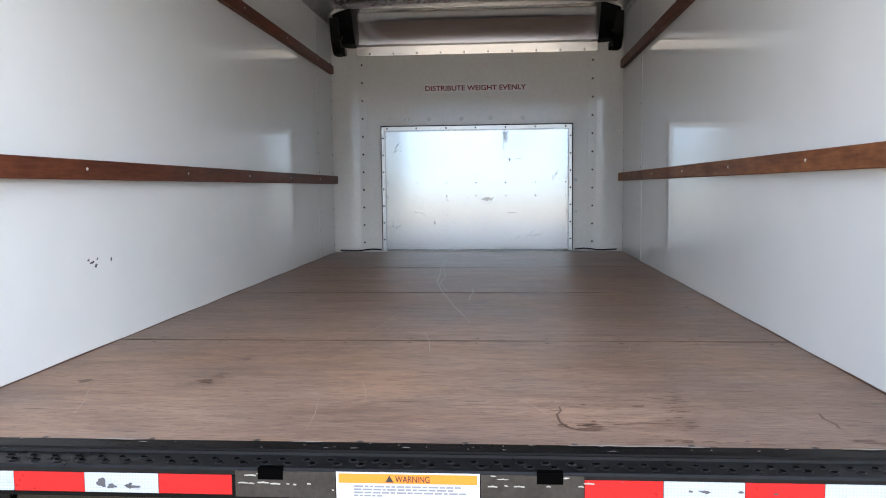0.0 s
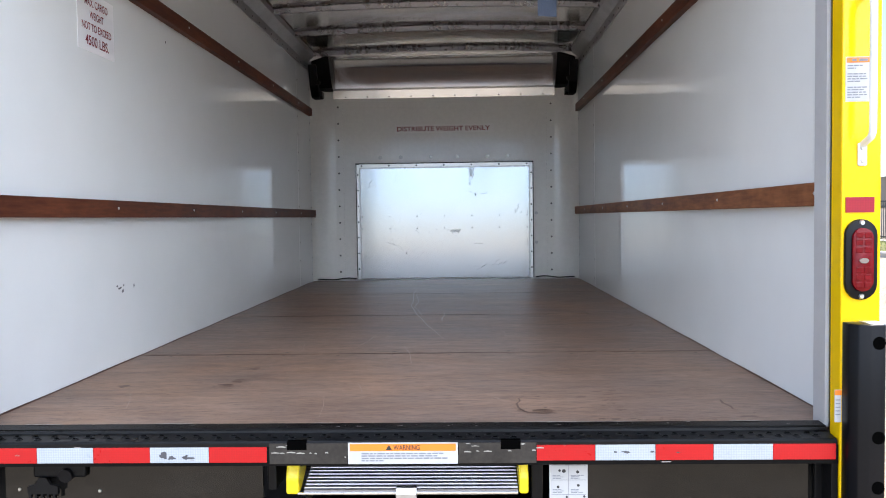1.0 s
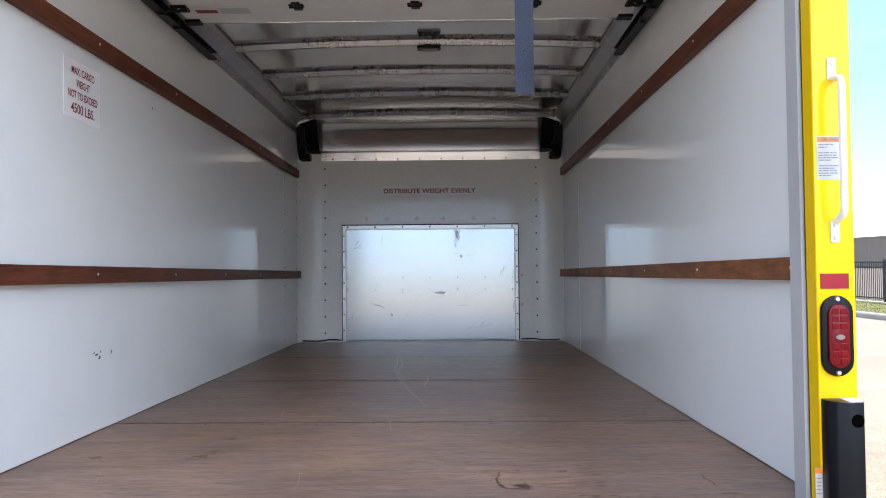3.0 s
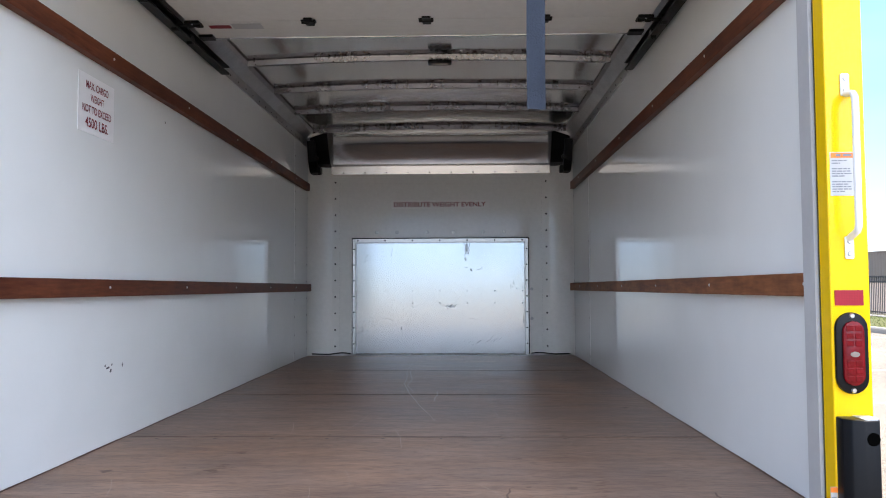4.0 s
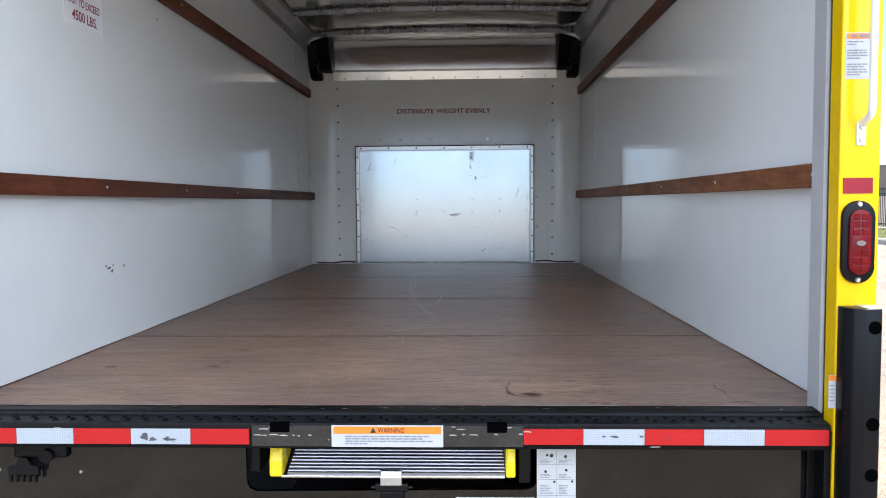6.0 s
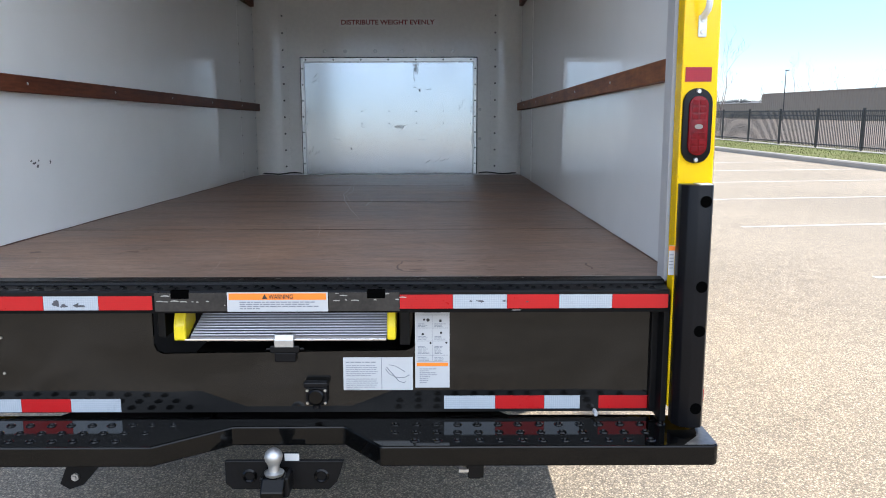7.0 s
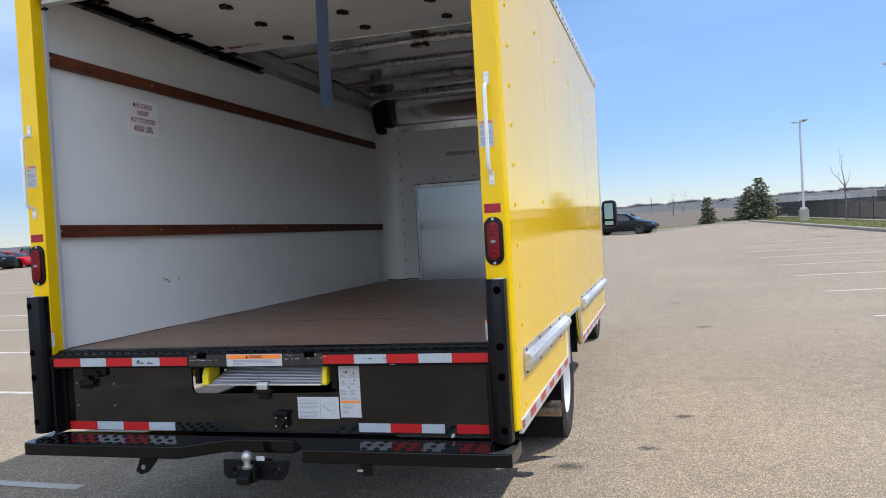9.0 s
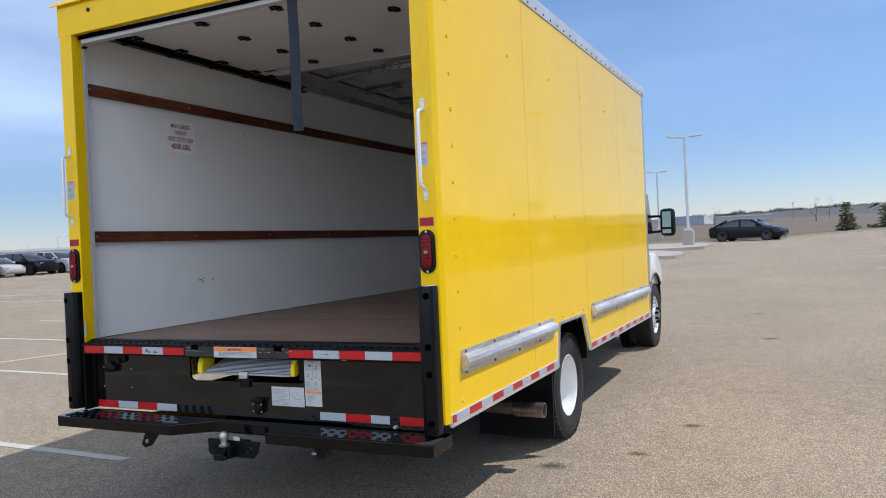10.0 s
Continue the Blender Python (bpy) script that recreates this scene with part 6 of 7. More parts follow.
part("grille", box(-0.55, 0.55, 7.04, 7.10, 0.80, 1.04, 0.02), BLACK_PLASTIC, cab)
part("front_bumper", box(-0.92, 0.92, 7.02, 7.16, 0.50, 0.72, 0.03), CHROME, cab)

# ---- fence, poles and trees along the verge ----
fence = thing("iron_fence", "black iron picket fence on a concrete strip", "fence", kind="")
FH = 1.36


def fence_rail(y0, y1, z):
    a, b = Vector((fence_x(y0), y0, 0.13)), Vector((fence_x(y1), y1, 0.13))
    bm = bmesh.new()
    rows = [[bm.verts.new(p + Vector((0.0156 * s, 0, z + dz))) for s, dz in ((-1, -0.018), (1, -0.018), (1, 0.018), (-1, 0.018))] for p in (a, b)]
    for k in range(4):
        bm.faces.new((rows[0][k], rows[0][(k + 1) % 4], rows[1][(k + 1) % 4], rows[1][k]))
    return bm


def picket_at(bm, p):
    rows = [[bm.verts.new(p + Vector((sx * 0.0095, sy * 0.0095, z))) for sx, sy in ((-1, -1), (1, -1), (1, 1), (-1, 1))] for z in (0.05, FH)]
    for k in range(4):
        bm.faces.new((rows[0][k], rows[0][(k + 1) % 4], rows[1][(k + 1) % 4], rows[1][k]))
    bm.faces.new(rows[1])


picket_bm = bmesh.new()
picket_at(picket_bm, Vector((0, 0, 0)))
PICKET = mesh_of("picket", picket_bm, FENCE_BLACK)


def fence_panel(y0, y1, single):
    """Three rails and their pickets; single pickets where the fence is nearest, joined ones farther off."""
    panel = part("fence_panel", fence_rail(y0, y1, FH - 0.04), FENCE_BLACK, fence)
    for z in (0.12, FH - 0.20):
        part("fence_rail", fence_rail(y0, y1, z), FENCE_BLACK, panel)
    rest, n = bmesh.new(), 27
    for i in range(1, n):
        y = y0 + (y1 - y0) * i / n
        if single:
            part("picket", PICKET, FENCE_BLACK, panel, loc=(fence_x(y), y, 0.13))
        else:
            picket_at(rest, Vector((fence_x(y), y, 0.13)))
    if single:
        rest.free()
    else:
        part("far_picket", rest, FENCE_BLACK, panel, kind="stuff")


FENCE_Y = [8.9 + 3.02 * k for k in range(-1, 25)]
post_mesh = None
for i, y in enumerate(FENCE_Y):
    if post_mesh is None:
        bm = box(-0.034, 0.034, -0.034, 0.034, 0.0, FH + 0.04, 0.003)
        prism([(-0.04, -0.04), (0.04, -0.04), (0.04, 0.04), (-0.04, 0.04)], 2, FH + 0.04, FH + 0.06, bm)
        post_mesh = mesh_of("fence_post", bm, FENCE_BLACK)
    part("fence_post", post_mesh, FENCE_BLACK, fence, loc=(fence_x(y), y, 0.13))
    if i:
        fence_panel(FENCE_Y[i - 1], y, 20 < y < 54)
# the fence turns at its far end
far_y = FENCE_Y[-1]
bm = bmesh.new()
for z in (0.12, FH - 0.2, FH - 0.04):
    box(9.5, fence_x(far_y), far_y - 0.015, far_y + 0.015, 0.13 + z - 0.02, 0.13 + z + 0.02, bm=bm)
for k in range(28):
    x = 9.5 + k * 0.125
    box(x - 0.01, x + 0.01, far_y - 0.01, far_y + 0.01, 0.13, 0.13 + FH, bm=bm)
part("end_fence_panel", bm, FENCE_BLACK, fence, kind="stuff")


def light_pole(x, y, base, height, heads, label, group="parking lot lamps"):
    """A square-headed lot lamp on a concrete block."""
    pole = thing("street_lamp", label, "street lamp", pose(x, y, base), group)
    block = bmesh.new()
    rnd = random.Random(int(y))
    box(-0.29, 0.29, -0.29, 0.29, 0.0, 0.80, 0.03, bm=block)
    part("concrete_base", block, CONCRETE, pole, "square concrete base")
    part("base_cover", box(-0.2, 0.2, -0.2, 0.2, 0.80, 0.93, 0.02), POLE_GREY, pole)
    part("mast", rod((0, 0, 0.85), (0, 0, height), 0.085, 12, 0.062), POLE_GREY, pole, smooth=True)
    for a in heads:
        dx, dy = math.cos(radians(a)), math.sin(radians(a))
        arm = part("lamp_arm", rod((0, 0, height - 0.06), (dx * 0.35, dy * 0.35, height - 0.02), 0.03, 8), POLE_GREY, pole)
        head = box(-0.32, 0.32, -0.16, 0.16, -0.045, 0.045, 0.02)
        hm = mesh_of("lamp_head", head, POLE_GREY)
        ho = part("lamp_head", hm, POLE_GREY, pole)
        ho.location, ho.rotation_euler = (dx * 0.62, dy * 0.62, height + 0.0), (0, radians(-6), radians(a))
    return pole


light_pole(11.85, 34.6, 0.12, 7.15, (105, 285), "grey parking lot lamp with two heads on a concrete base")
light_pole(11.0, 54.2, 0.12, 6.75, (105, 285), "grey parking lot lamp with two heads on a concrete base")
light_pole(-3.3, 41.0, 0.14, 5.95, (10, 100, 190), "grey parking lot lamp with three heads on a concrete base")
light_pole(-9.8, 70.0, 0.0, 6.1, (10, 190), "grey parking lot lamp with two heads in the distance")
for x, y in ((-239, 175), (-154.5, 120.6), (-152.9, 122.6), (-120, 130)):
    light_pole(x, y, -0.15, 5.4, (30, 210), "distant grey parking lot lamp with two heads")

island = flat([(-14, 37.5), (-3.6, 36.2), (-2.1, 37.5), (-2.2, 42.5), (-3.5, 44), (-14, 44)], 0.15, CONCRETE, "traffic_island", "pale concrete parking island", thick=0.2)
flat([(-14, 28.6), (-2.9, 27.9), (-2.1, 28.3), (-1.95, 29.6), (-2.45, 32.4), (-3.9, 34.6), (-14, 34.8)], 0.13, CONCRETE, "traffic_island_near", "pale concrete parking island nose", thick=0.2)


def branch(bm, p, d, length, r, depth, rnd, seg=5, bend=0.25, splits=3):
    """A tapered limb that forks."""
    pts, rad = [Vector(p)], [r]
    n = 4
    for k in range(n):
        d = (d + Vector((rnd.uniform(-bend, bend), rnd.uniform(-bend, bend), rnd.uniform(-0.05, 0.15)))).normalized()
        pts.append(pts[-1] + d * length / n)
        rad.append(max(0.004, r * (1 - 0.6 * (k + 1) / n)))
    tube(pts, rad, seg if depth > 1 else 3, bm)
    if depth <= 0:
        return
    for k in range(splits):
        at = pts[rnd.choice((2, 3, 4))] if k else pts[-1]
        side = Vector((rnd.uniform(-1, 1), rnd.uniform(-1, 1), rnd.uniform(0.3, 1.1))).normalized()
        branch(bm, at, (d * 0.5 + side * 0.8).normalized(), length * rnd.uniform(0.5, 0.72), max(0.004, rad[-1] * 0.8), depth - 1, rnd, seg, bend, splits)


def bare_tree(x, y, z, height, seed, label, depth=3, splits=3, thick=0.05, trunk=0.45):
    tree = thing("bare_tree", label, "tree", pose(x, y, z))
    rnd = random.Random(seed)
    bm = bmesh.new()
    tube([(0, 0, -0.1), (0.02, 0.0, height * trunk * 0.5), (0.0, 0.03, height * trunk)], [thick, thick * 0.85, thick * 0.7], 7, bm)
    part("trunk", bm, BARK, tree, smooth=True)
    bm = bmesh.new()
    for k in range(splits):
        a = k * math.tau / splits + rnd.random()
        start = Vector((0, 0.03, height * trunk * (1.0 if k == 0 else rnd.uniform(0.7, 0.98))))
        d = Vector((0.1, 0.05, 1)) if k == 0 else Vector((math.cos(a) * 0.8, math.sin(a) * 0.8, 0.8))
        branch(bm, start, d.normalized(), height * (1 - trunk) * (0.62 if k == 0 else 0.45), thick * 0.6, depth, rnd, 5, 0.22, splits)
    part("crown", bm, BARK, tree, "thin leafless branches")
    return tree


bare_tree(13.3, 52.8, 0.12, 4.9, 31, "young leafless tree on the verge", depth=1, splits=3, thick=0.065, trunk=0.46)
bare_tree(24.0, 64.0, 0.0, 6.4, 8, "pale leafless tree behind the fence", depth=4, splits=3, thick=0.07, trunk=0.3)
for i, (x, y, h) in enumerate([(99, 207, 12.5), (95, 209, 13), (104, 203, 12), (87, 213, 10), (79, 218, 11), (110, 200, 11)]):
    bare_tree(x, y, 0.0, h, 50 + i, "distant leafless tree behind the bank", depth=4, splits=3, thick=0.2, trunk=0.25)
for i, (x, y, h) in enumerate([(4.3, 197, 4.6), (-18, 196, 3.6), (10, 330, 6)]):
    bare_tree(x, y, 0.0, h, 80 + i, "distant leafless tree in the field", depth=4, splits=3, thick=0.16, trunk=0.25)


def spruce(x, y, z, height, radius, seed, label, clumps=900):
    """A conifer: a trunk and whorls of drooping boughs set with needle tufts."""
    tree = thing("spruce_tree", label, "tree", pose(x, y, z))
    rnd = random.Random(seed)
    part("trunk", rod((0, 0, -0.1), (0, 0, height * 0.96), height * 0.025, 8, 0.01), BARK, tree)
    verts, faces = [], []
    levels = int(height * 8)
    for lv in range(levels):
        t = lv / levels
        zc = height * (0.04 + 0.95 * t)
        reach = radius * (1 - t) ** 0.75 * rnd.uniform(0.72, 1.12) + 0.1
        arms = max(4, int(8 * (1 - t)) + 3)
        for k in range(arms):
            a = k * math.tau / arms + rnd.random()
            far = reach * rnd.uniform(0.5, 1.3)
            steps = max(3, int(far / 0.11))
            for s in range(steps):
                f = (s + 1) / steps
                c = Vector((math.cos(a) * far * f, math.sin(a) * far * f, zc - 0.25 * far * f + 0.12 * far * f * f + rnd.uniform(-0.05, 0.05)))
                for q in range(3):
                    d = Vector((math.cos(a) + rnd.uniform(-1, 1), math.sin(a) + rnd.uniform(-1, 1), rnd.uniform(-0.45, 0.35))).normalized() * rnd.uniform(0.14, 0.34)
                    n = d.cross(Vector((rnd.uniform(-1, 1), rnd.uniform(-1, 1), 1))).normalized() * 0.085
                    b = len(verts)
                    verts.extend([c - n, c + n, c + d])
                    faces.append((b, b + 1, b + 2))
    me = bpy.data.meshes.new("crown")
    me.from_pydata(verts, [], faces)
    me.materials.append(NEEDLES)
    part("crown", me, NEEDLES, tree, "dark green needled boughs")
    return tree


spruce(10.15, 70.8, 0.0, 3.9, 1.75, 3, "dark green spruce with sparse lower boughs")
spruce(9.15, 70.3, 0.0, 3.2, 1.55, 4, "smaller dark green spruce beside a larger one")
spruce(5.3, 63.3, 0.0, 2.35, 0.62, 5, "small dense dark green spruce behind the kerb")

# ---- distant buildings, banks and hills ----
FAR_SIDING = surface("weathered_grey_siding", (0.30, 0.31, 0.30), 0.7, var=0.15, scale=0.2, grain=3, bump=0)
def siding(x0, y0, x1, y1, z, h, name, label, material, roof=0.35, depth=24.0):
    """A long metal building: ribbed wall towards the lot, end walls, a low roof and a cap."""
    b = thing(name, label, "building", pose(x0, y0, z, 0, 0, math.degrees(math.atan2(y1 - y0, x1 - x0))))
    length = math.hypot(x1 - x0, y1 - y0)
    pts, k = [], 0.0
    while k < length:
        pts += [(k, 0.0), (k + 0.55, 0.0), (k + 0.62, 0.05), (k + 0.93, 0.05)]
        k += 1.0
    pts += [(length, 0.0), (length, -depth), (0, -depth)]
    part("wall", prism(pts, 2, 0, h), material, b)
    part("roof", prism([(-depth - 0.2, h), (0.15, h), (0.15, h + roof), (-depth / 2, h + roof + 0.1), (-depth - 0.2, h + roof)], 0, -0.2, length + 0.2), material, b)
    return b


siding(84, -60, 77, 185, -0.1, 5.6, "tan_warehouse", "long tan metal-sided warehouse behind the fence", TAN_SIDING, 0.2)
siding(77, 185.5, 72, 290, -0.1, 3.5, "tan_warehouse", "lower tan metal-sided building behind the fence", TAN_SIDING, 0.2)
siding(-10.1, 336.7, -37, 334.7, -0.1, 2.1, "pale_warehouse", "long pale warehouse in the far distance", FAR_SIDING)
siding(-32.0, 294.9, -45, 293.4, -0.1, 2.9, "grey_warehouse", "grey warehouse in the far distance", surface("grey_siding", (0.22, 0.26, 0.32), 0.6, bump=0))
siding(-28.8, 295.3, -31.8, 295.0, -0.1, 2.8, "white_building", "low white building in the far distance", WHITE_PAINT)
siding(55.5, 251.7, 41.7, 254, 0.0, 2.4, "pale_warehouse", "pale-roofed warehouse behind the bank", surface("pale_far_siding", (0.42, 0.42, 0.41), 0.7, var=0.1, bump=0))
siding(-82, 78, -112, 30, -0.1, 2.0, "white_building", "long low white building behind parked cars", PALE_SIDING)


def ridge(points, heights, width, material, name, label, seed, rough=0.35, kind="structure"):
    """A long bank or wooded hill with a ragged crest."""
    rnd = random.Random(seed)
    bm = bmesh.new()
    rows = []
    for i in range(len(points) - 1):
        a, b = Vector(points[i]), Vector(points[i + 1])
        steps = 170
        for k in range(steps + (i == len(points) - 2)):
            f = k / steps
            p = a.lerp(b, f)
            h = heights[i] * (1 - f) + heights[i + 1] * f
            d = (b - a).normalized()
            n = Vector((-d.y, d.x))
            hh = h * (1 + rough * (rnd.random() - 0.5))
            rows.append([bm.verts.new((p.x + n.x * o, p.y + n.y * o, z)) for o, z in ((-width, -0.4), (-width * 0.45, hh * 0.6), (0, hh), (width * 0.5, hh * 0.6), (width, -0.4))])
    for a, b in zip(rows, rows[1:]):
        for k in range(4):
            bm.faces.new((a[k], b[k], b[k + 1], a[k + 1]))
    return tagged(part(name, bm, material, smooth=True, sharp=3.0), label, kind=kind)


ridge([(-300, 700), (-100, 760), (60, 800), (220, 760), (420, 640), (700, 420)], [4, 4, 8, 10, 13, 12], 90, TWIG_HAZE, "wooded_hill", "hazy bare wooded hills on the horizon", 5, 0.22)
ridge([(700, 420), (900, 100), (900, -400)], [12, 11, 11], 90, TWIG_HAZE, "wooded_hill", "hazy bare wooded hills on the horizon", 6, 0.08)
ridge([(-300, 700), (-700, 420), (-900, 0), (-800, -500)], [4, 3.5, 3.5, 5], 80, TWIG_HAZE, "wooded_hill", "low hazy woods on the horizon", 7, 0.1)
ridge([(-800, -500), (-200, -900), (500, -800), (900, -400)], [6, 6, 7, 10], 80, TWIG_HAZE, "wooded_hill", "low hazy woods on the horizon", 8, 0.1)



def treetops(points, heights, count, size, material, name, label, seed):
    """A loose fringe of fine leafless crowns along a crest: upright slivers in clumps."""
    rnd = random.Random(seed)
    verts, faces = [], []
    for i in range(count):
        k = rnd.randrange(len(points) - 1)
        f = rnd.random()
        a, b = Vector(points[k]), Vector(points[k + 1])
        p, base = a.lerp(b, f), heights[k] * (1 - f) + heights[k + 1] * f
        d = (b - a).normalized()
        tall = size * rnd.uniform(0.35, 1.0) * (0.6 + 0.4 * math.sin(f * 41 + k * 3) * math.sin(f * 17))
        for j in range(7):
            o, lean, w = rnd.gauss(0, size * 0.5), rnd.uniform(-0.4, 0.4) * size, size * rnd.uniform(0.05, 0.16)
            h = tall * rnd.uniform(0.4, 1.0)
            at = len(verts)
            q = p + d * o
            verts += [(q.x - d.x * w, q.y - d.y * w, base * 0.8), (q.x + d.x * w, q.y + d.y * w, base * 0.8), (q.x + d.x * lean, q.y + d.y * lean, base * 0.92 + h)]
            faces.append((at, at + 1, at + 2))
    mesh = bpy.data.meshes.new(name)
    mesh.from_pydata(verts, [], faces)
    mesh.materials.append(material)
    return tagged(new(name, mesh), label, "trees", kind="stuff")


treetops([(-100, 758), (60, 798), (220, 758), (420, 638), (700, 418)], [4, 8, 10, 13, 12], 2600, 5.5, TWIG_TOP_HAZED, "distant_woods", "hazy fringe of leafless trees on the hills", 23)
# blue-grey base with the distance haze put into the colour
TOWER_HAZE = surface("haze_tinted_tower", (0.27, 0.32, 0.39), 0.7, var=0.08, scale=0.1, grain=1, bump=0)
tower = thing("water_tower", "pale grey water tower far away", "water tower", pose(306, 919, 0))
part("shaft", rod((0, 0, 0), (0, 0, 27), 2.6, 16, 2.2), TOWER_HAZE, tower, smooth=True)
part("tank", lathe([(24, 2.2), (27.6, 5.2), (28.6, 5.6), (33, 5.6), (34, 4.9), (34.8, 0.001)], (0, 0, 0), 2, 24), TOWER_HAZE, tower, smooth=True)
for x, y, h in ((61, 137, 8.6), (48, 142, 5.7)):
    up = thing("utility_pole", "dark lamp post behind the bank", "pole", pose(x, y, 0))
    part("mast", rod((0, 0, 0), (0, 0, h), 0.09, 8, 0.07), FENCE_BLACK, up)
    part("lamp_head", box(-0.15, 0.55, -0.12, 0.12, h - 0.05, h + 0.12, 0.03), FENCE_BLACK, up)
for x, y, h in ((-2.1, 297, 6.2),):
    up = thing("utility_pole", "thin grey utility pole in the field", "pole", pose(x, y, 0))
    part("mast", rod((0, 0, 0), (0, 0, h), 0.10, 8, 0.08), BARK, up)
    part("cross_arm", box(-0.5, 0.5, -0.05, 0.05, h - 0.5, h - 0.38), BARK, up)

# ---- parked cars ----
def car(x, y, turn, paint, label, kind="sedan", group="parked cars"):
    """A parked car, nose along its local +x, built from lofted sections."""
    root = thing("parked_car", label, "car", pose(x, y, 0, 0, 0, turn), group)
    L, W = (4.55, 0.90) if kind == "sedan" else (4.75, 0.95)
    H = 1.38 if kind == "sedan" else 1.60
    belt = 0.93 if kind == "sedan" else 1.08

    def sec(px, half, low, high, soft=0.10):
        return [(px, -half * 0.96, low), (px, -half, (low + high) / 2), (px, -half * 0.95, high - soft * 0.5), (px, -half * 0.75, high), (px, half * 0.75, high), (px, half * 0.95, high - soft * 0.5), (px, half, (low + high) / 2), (px, half * 0.96, low)]
    hood = belt - (0.10 if kind == "sedan" else 0.02)
    body = part("body", loft([sec(-L / 2, W * 0.84, 0.40, belt - 0.14), sec(-L / 2 + 0.12, W * 0.95, 0.24, belt + 0.03), sec(-L * 0.3, W, 0.20, belt + 0.04), sec(0, W, 0.20, belt), sec(L * 0.22, W, 0.20, belt - 0.01),
                              sec(L * 0.40, W * 0.97, 0.20, hood), sec(L / 2 - 0.12, W * 0.92, 0.22, hood - 0.12), sec(L / 2, W * 0.78, 0.34, hood - 0.25)]), paint, root, smooth=True, sharp=0.9)
    back = -L * 0.42 if kind == "sedan" else -L * 0.47
    rb = -L * 0.24 if kind == "sedan" else -L * 0.42
    lower, upper = W * 0.92, W * (0.72 if kind == "sedan" else 0.80)

    line = [(-0.37, belt + 0.02), (-0.32, belt + (H - belt) * 0.45), (-0.26, H - 0.14), (-0.18, H - 0.04), (-0.06, H), (0.06, H - 0.03), (0.13, H - 0.13), (0.20, belt + (H - belt) * 0.40), (0.27, belt)]
    if kind != "sedan":
        line = [(-0.475, belt + 0.02), (-0.462, belt + (H - belt) * 0.5), (-0.44, H - 0.10), (-0.38, H - 0.03), (-0.15, H), (0.04, H - 0.03), (0.12, H - 0.14), (0.20, belt + (H - belt) * 0.40), (0.27, belt)]

    def half_at(z):
        return lower + (upper - lower) * min(1.0, max(0.0, (z - belt) / (H - belt)))
    rings = []
    for fx, z in line:
        h = half_at(z)
        rings.append([(fx * L, -lower, belt - 0.05), (fx * L, -(lower + h) / 2, (belt + z) / 2), (fx * L, -h, z - 0.04), (fx * L, -h * 0.86, z), (fx * L, h * 0.86, z), (fx * L, h, z - 0.04), (fx * L, (lower + h) / 2, (belt + z) / 2), (fx * L, lower, belt - 0.05)])
    part("cabin_glass", loft(rings), CAR_GLASS, root, "dark car glass", smooth=True, sharp=0.8)
    tops = [(fx * L, z) for fx, z in line if z > H - 0.11]
    part("roof", loft([[(x, -half_at(z) * 1.01, z - 0.05), (x, -half_at(z) * 0.88, z + 0.008), (x, half_at(z) * 0.88, z + 0.008), (x, half_at(z) * 1.01, z - 0.05), (x, 0, z - 0.06)] for x, z in tops]), paint, root, smooth=True)
    for s in (-1, 1):
        for p0, p1 in (((back, s * lower, belt), (rb, s * upper, H - 0.06)), ((L * 0.24, s * lower, belt - 0.02), (L * 0.09, s * upper, H - 0.05)), ((-0.25, s * lower * 1.005, belt), (-0.28, s * upper * 1.01, H - 0.05))):
            part("pillar", rod(p0, p1, 0.055, 6), paint, root)
        part("wing_mirror", box(L * 0.17, L * 0.17 + 0.14, *sorted((s * W * 0.95, s * (W * 0.95 + 0.2))), belt, belt + 0.13, 0.03), paint, root)
        part("headlight", box(L / 2 - 0.25, L / 2 - 0.03, *sorted((s * W * 0.50, s * W * 0.82)), hood - 0.28, hood - 0.17, 0.02), LENS_CLEAR, root)
        part("tail_light", box(-L / 2 - 0.005, -L / 2 + 0.1, *sorted((s * W * 0.50, s * W * 0.86)), belt - 0.26, belt - 0.10, 0.02), LENS_RED, root)
        for wx in (-L * 0.30, L * 0.31):
            r = 0.34 if kind == "sedan" else 0.38
            tyre = part("tyre", lathe([(s * a, b) for a, b in ((-0.11, r * 0.6), (-0.11, r * 0.9), (-0.08, r), (0.08, r), (0.11, r * 0.9), (0.11, r * 0.66))], (wx, s * (W - 0.1), r), 1, 24), TYRE, root, smooth=True)
            part("rim", lathe([(s * a, b) for a, b in ((0.10, r * 0.68), (0.085, r * 0.6), (0.07, r * 0.2), (0.09, 0.001))], (wx, s * (W - 0.1), r), 1, 16), RIM_GREY, tyre)
            part("wheel_arch", lathe([(s * 0.0, r * 1.16), (s * 0.012, r * 1.14), (s * 0.012, r * 0.7)], (wx, s * (W - 0.005), r), 1, 24), BLACK_PLASTIC, root)
    return root


CAR_GLASS = surface("car_glass", (0.05, 0.055, 0.06), 0.05, 0.25, var=0.1, bump=0, rough_var=0.01)


def car_paint(name, c):
    return surface(name, c, 0.12, var=0.05, scale=2, grain=40, bump=0.005, coat=0.0, spec=0.22)


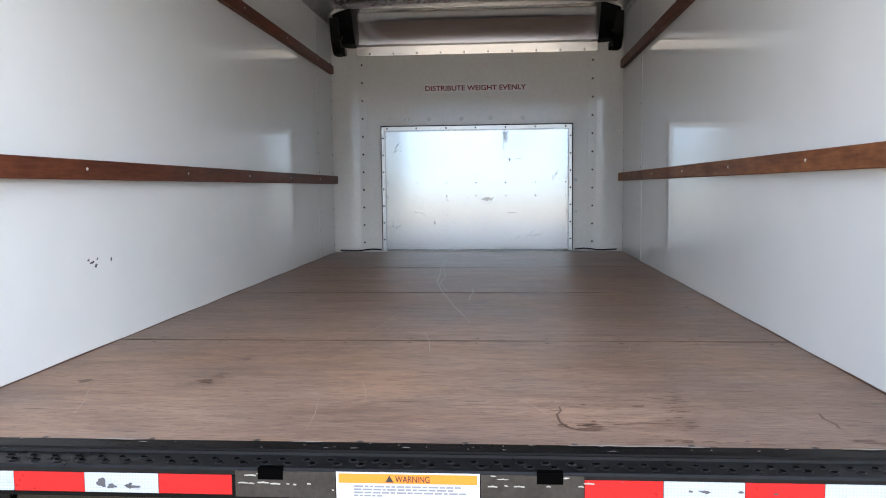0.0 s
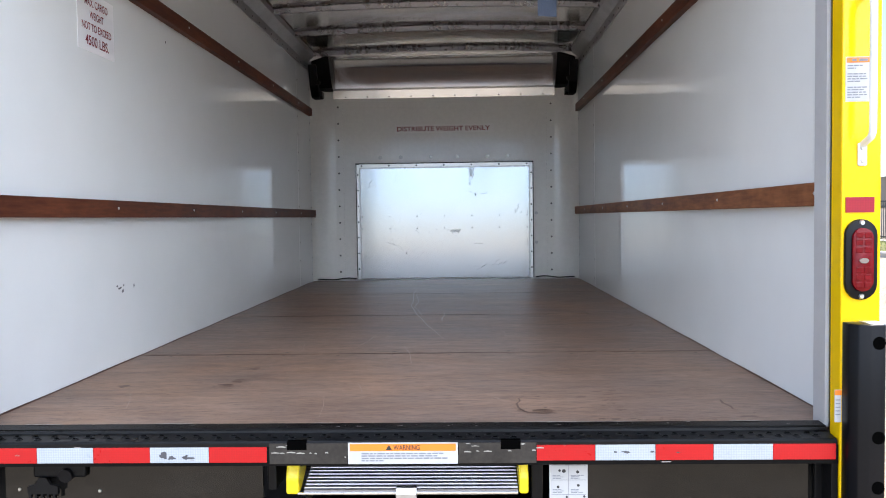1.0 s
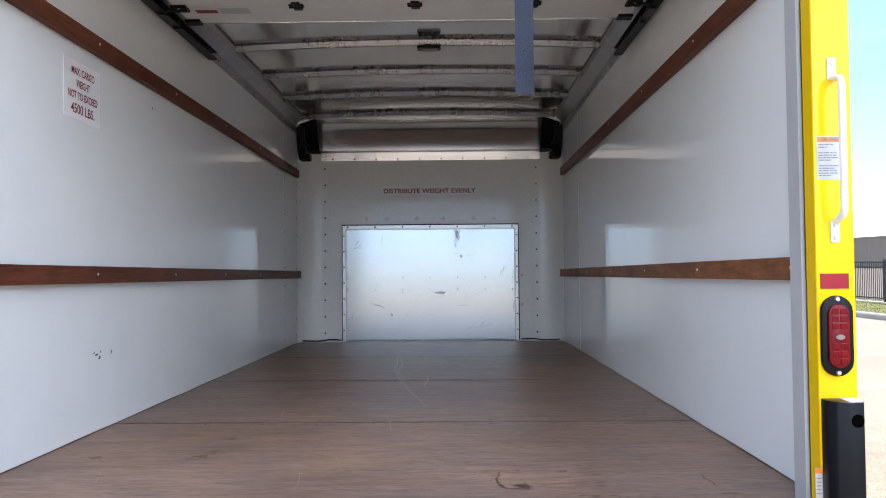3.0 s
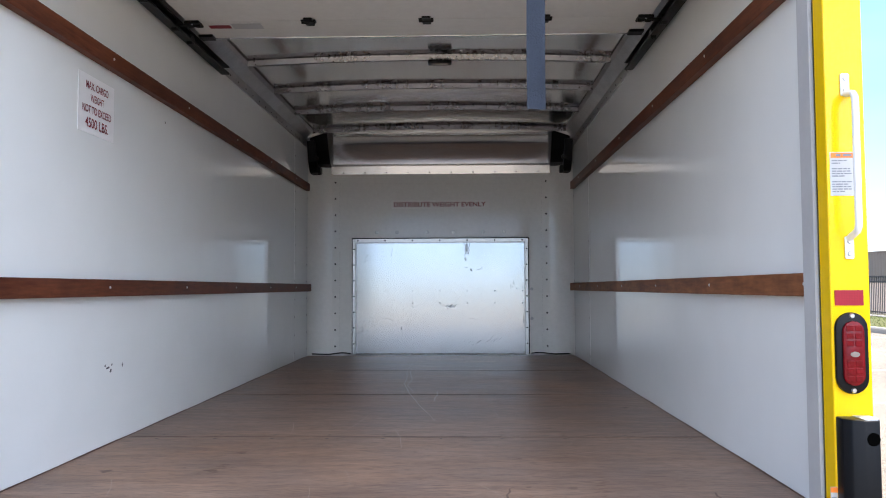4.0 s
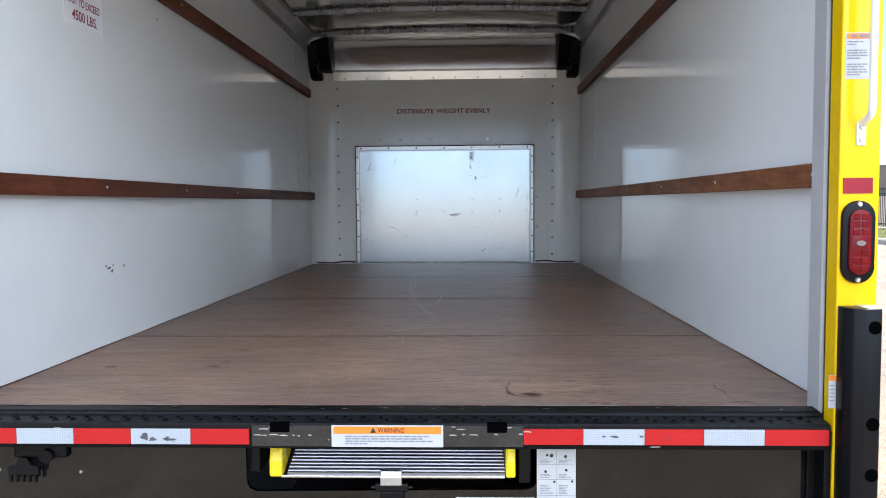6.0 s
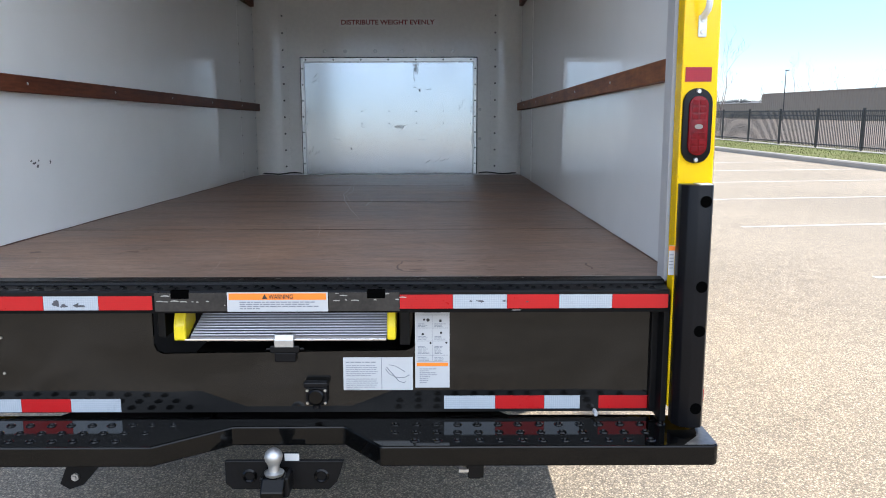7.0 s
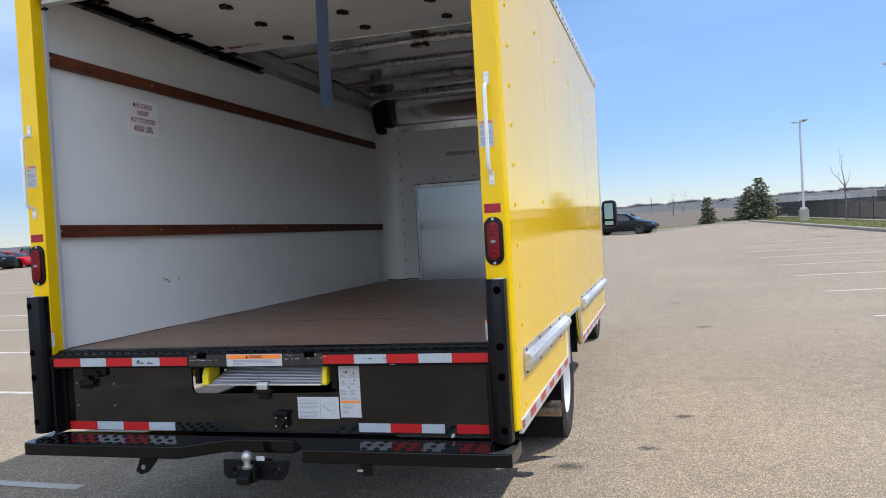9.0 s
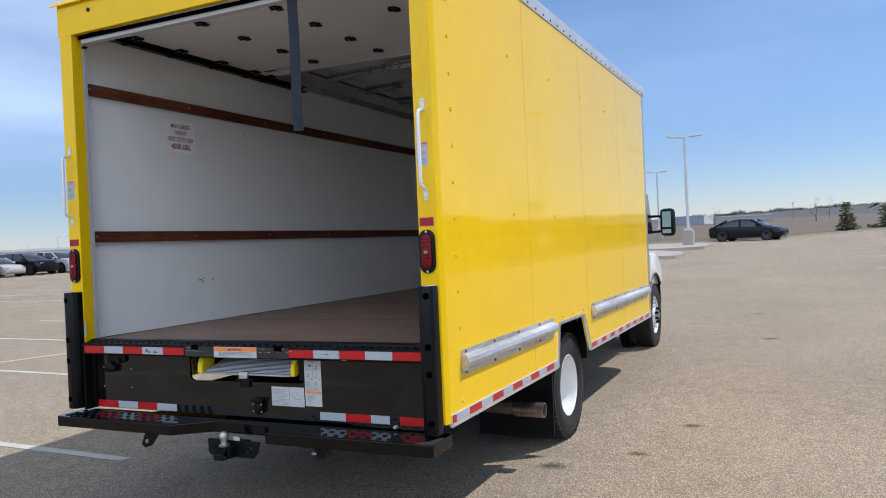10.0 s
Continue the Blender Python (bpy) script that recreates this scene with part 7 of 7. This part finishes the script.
RIM_GREY = surface("dark_alloy_rim", (0.05, 0.05, 0.05), 0.35, 0.8, bump=0.02)
CAR_BLACK, CAR_RED = car_paint("car_black", (0.006, 0.0065, 0.008)), car_paint("car_red", (0.50, 0.012, 0.02))
CAR_SILVER, CAR_WHITE, CAR_GREY = car_paint("car_silver", (0.36, 0.36, 0.36)), car_paint("car_white", (0.75, 0.75, 0.75)), car_paint("car_grey", (0.08, 0.085, 0.09))
car(-0.85, 50.2, -14, CAR_BLACK, "black sedan parked by the end kerb", group="")
row = [("sedan", CAR_GREY, "dark grey"), ("suv", CAR_BLACK, "black"), ("sedan", CAR_SILVER, "silver"), ("suv", CAR_BLACK, "black"), ("suv", CAR_SILVER, "silver"), ("suv", CAR_GREY, "dark grey"), ("sedan", CAR_WHITE, "white"),
       ("suv", CAR_BLACK, "black"), ("sedan", CAR_RED, "bright red"), ("suv", CAR_BLACK, "black"), ("sedan", CAR_WHITE, "white"), ("suv", CAR_GREY, "dark grey"), ("sedan", CAR_BLACK, "black"), ("suv", CAR_SILVER, "silver")]
for i, (kind, paint, word) in enumerate(row):
    car(-48.5 - 0.05 * i, 26.9 + 2.55 * i, 184 if i % 4 == 1 else 4, paint, f"{word} {'car' if kind == 'sedan' else 'sport utility car'} in a row at the lot's edge", kind)
for i, (kind, paint, word) in enumerate(row[:9]):
    car(-57.5, 28.0 + 2.7 * i, 184, row[(i * 5 + 2) % 14][1], f"{row[(i * 5 + 2) % 14][2]} {'car' if kind == 'sedan' else 'sport utility car'} in the second row", kind)
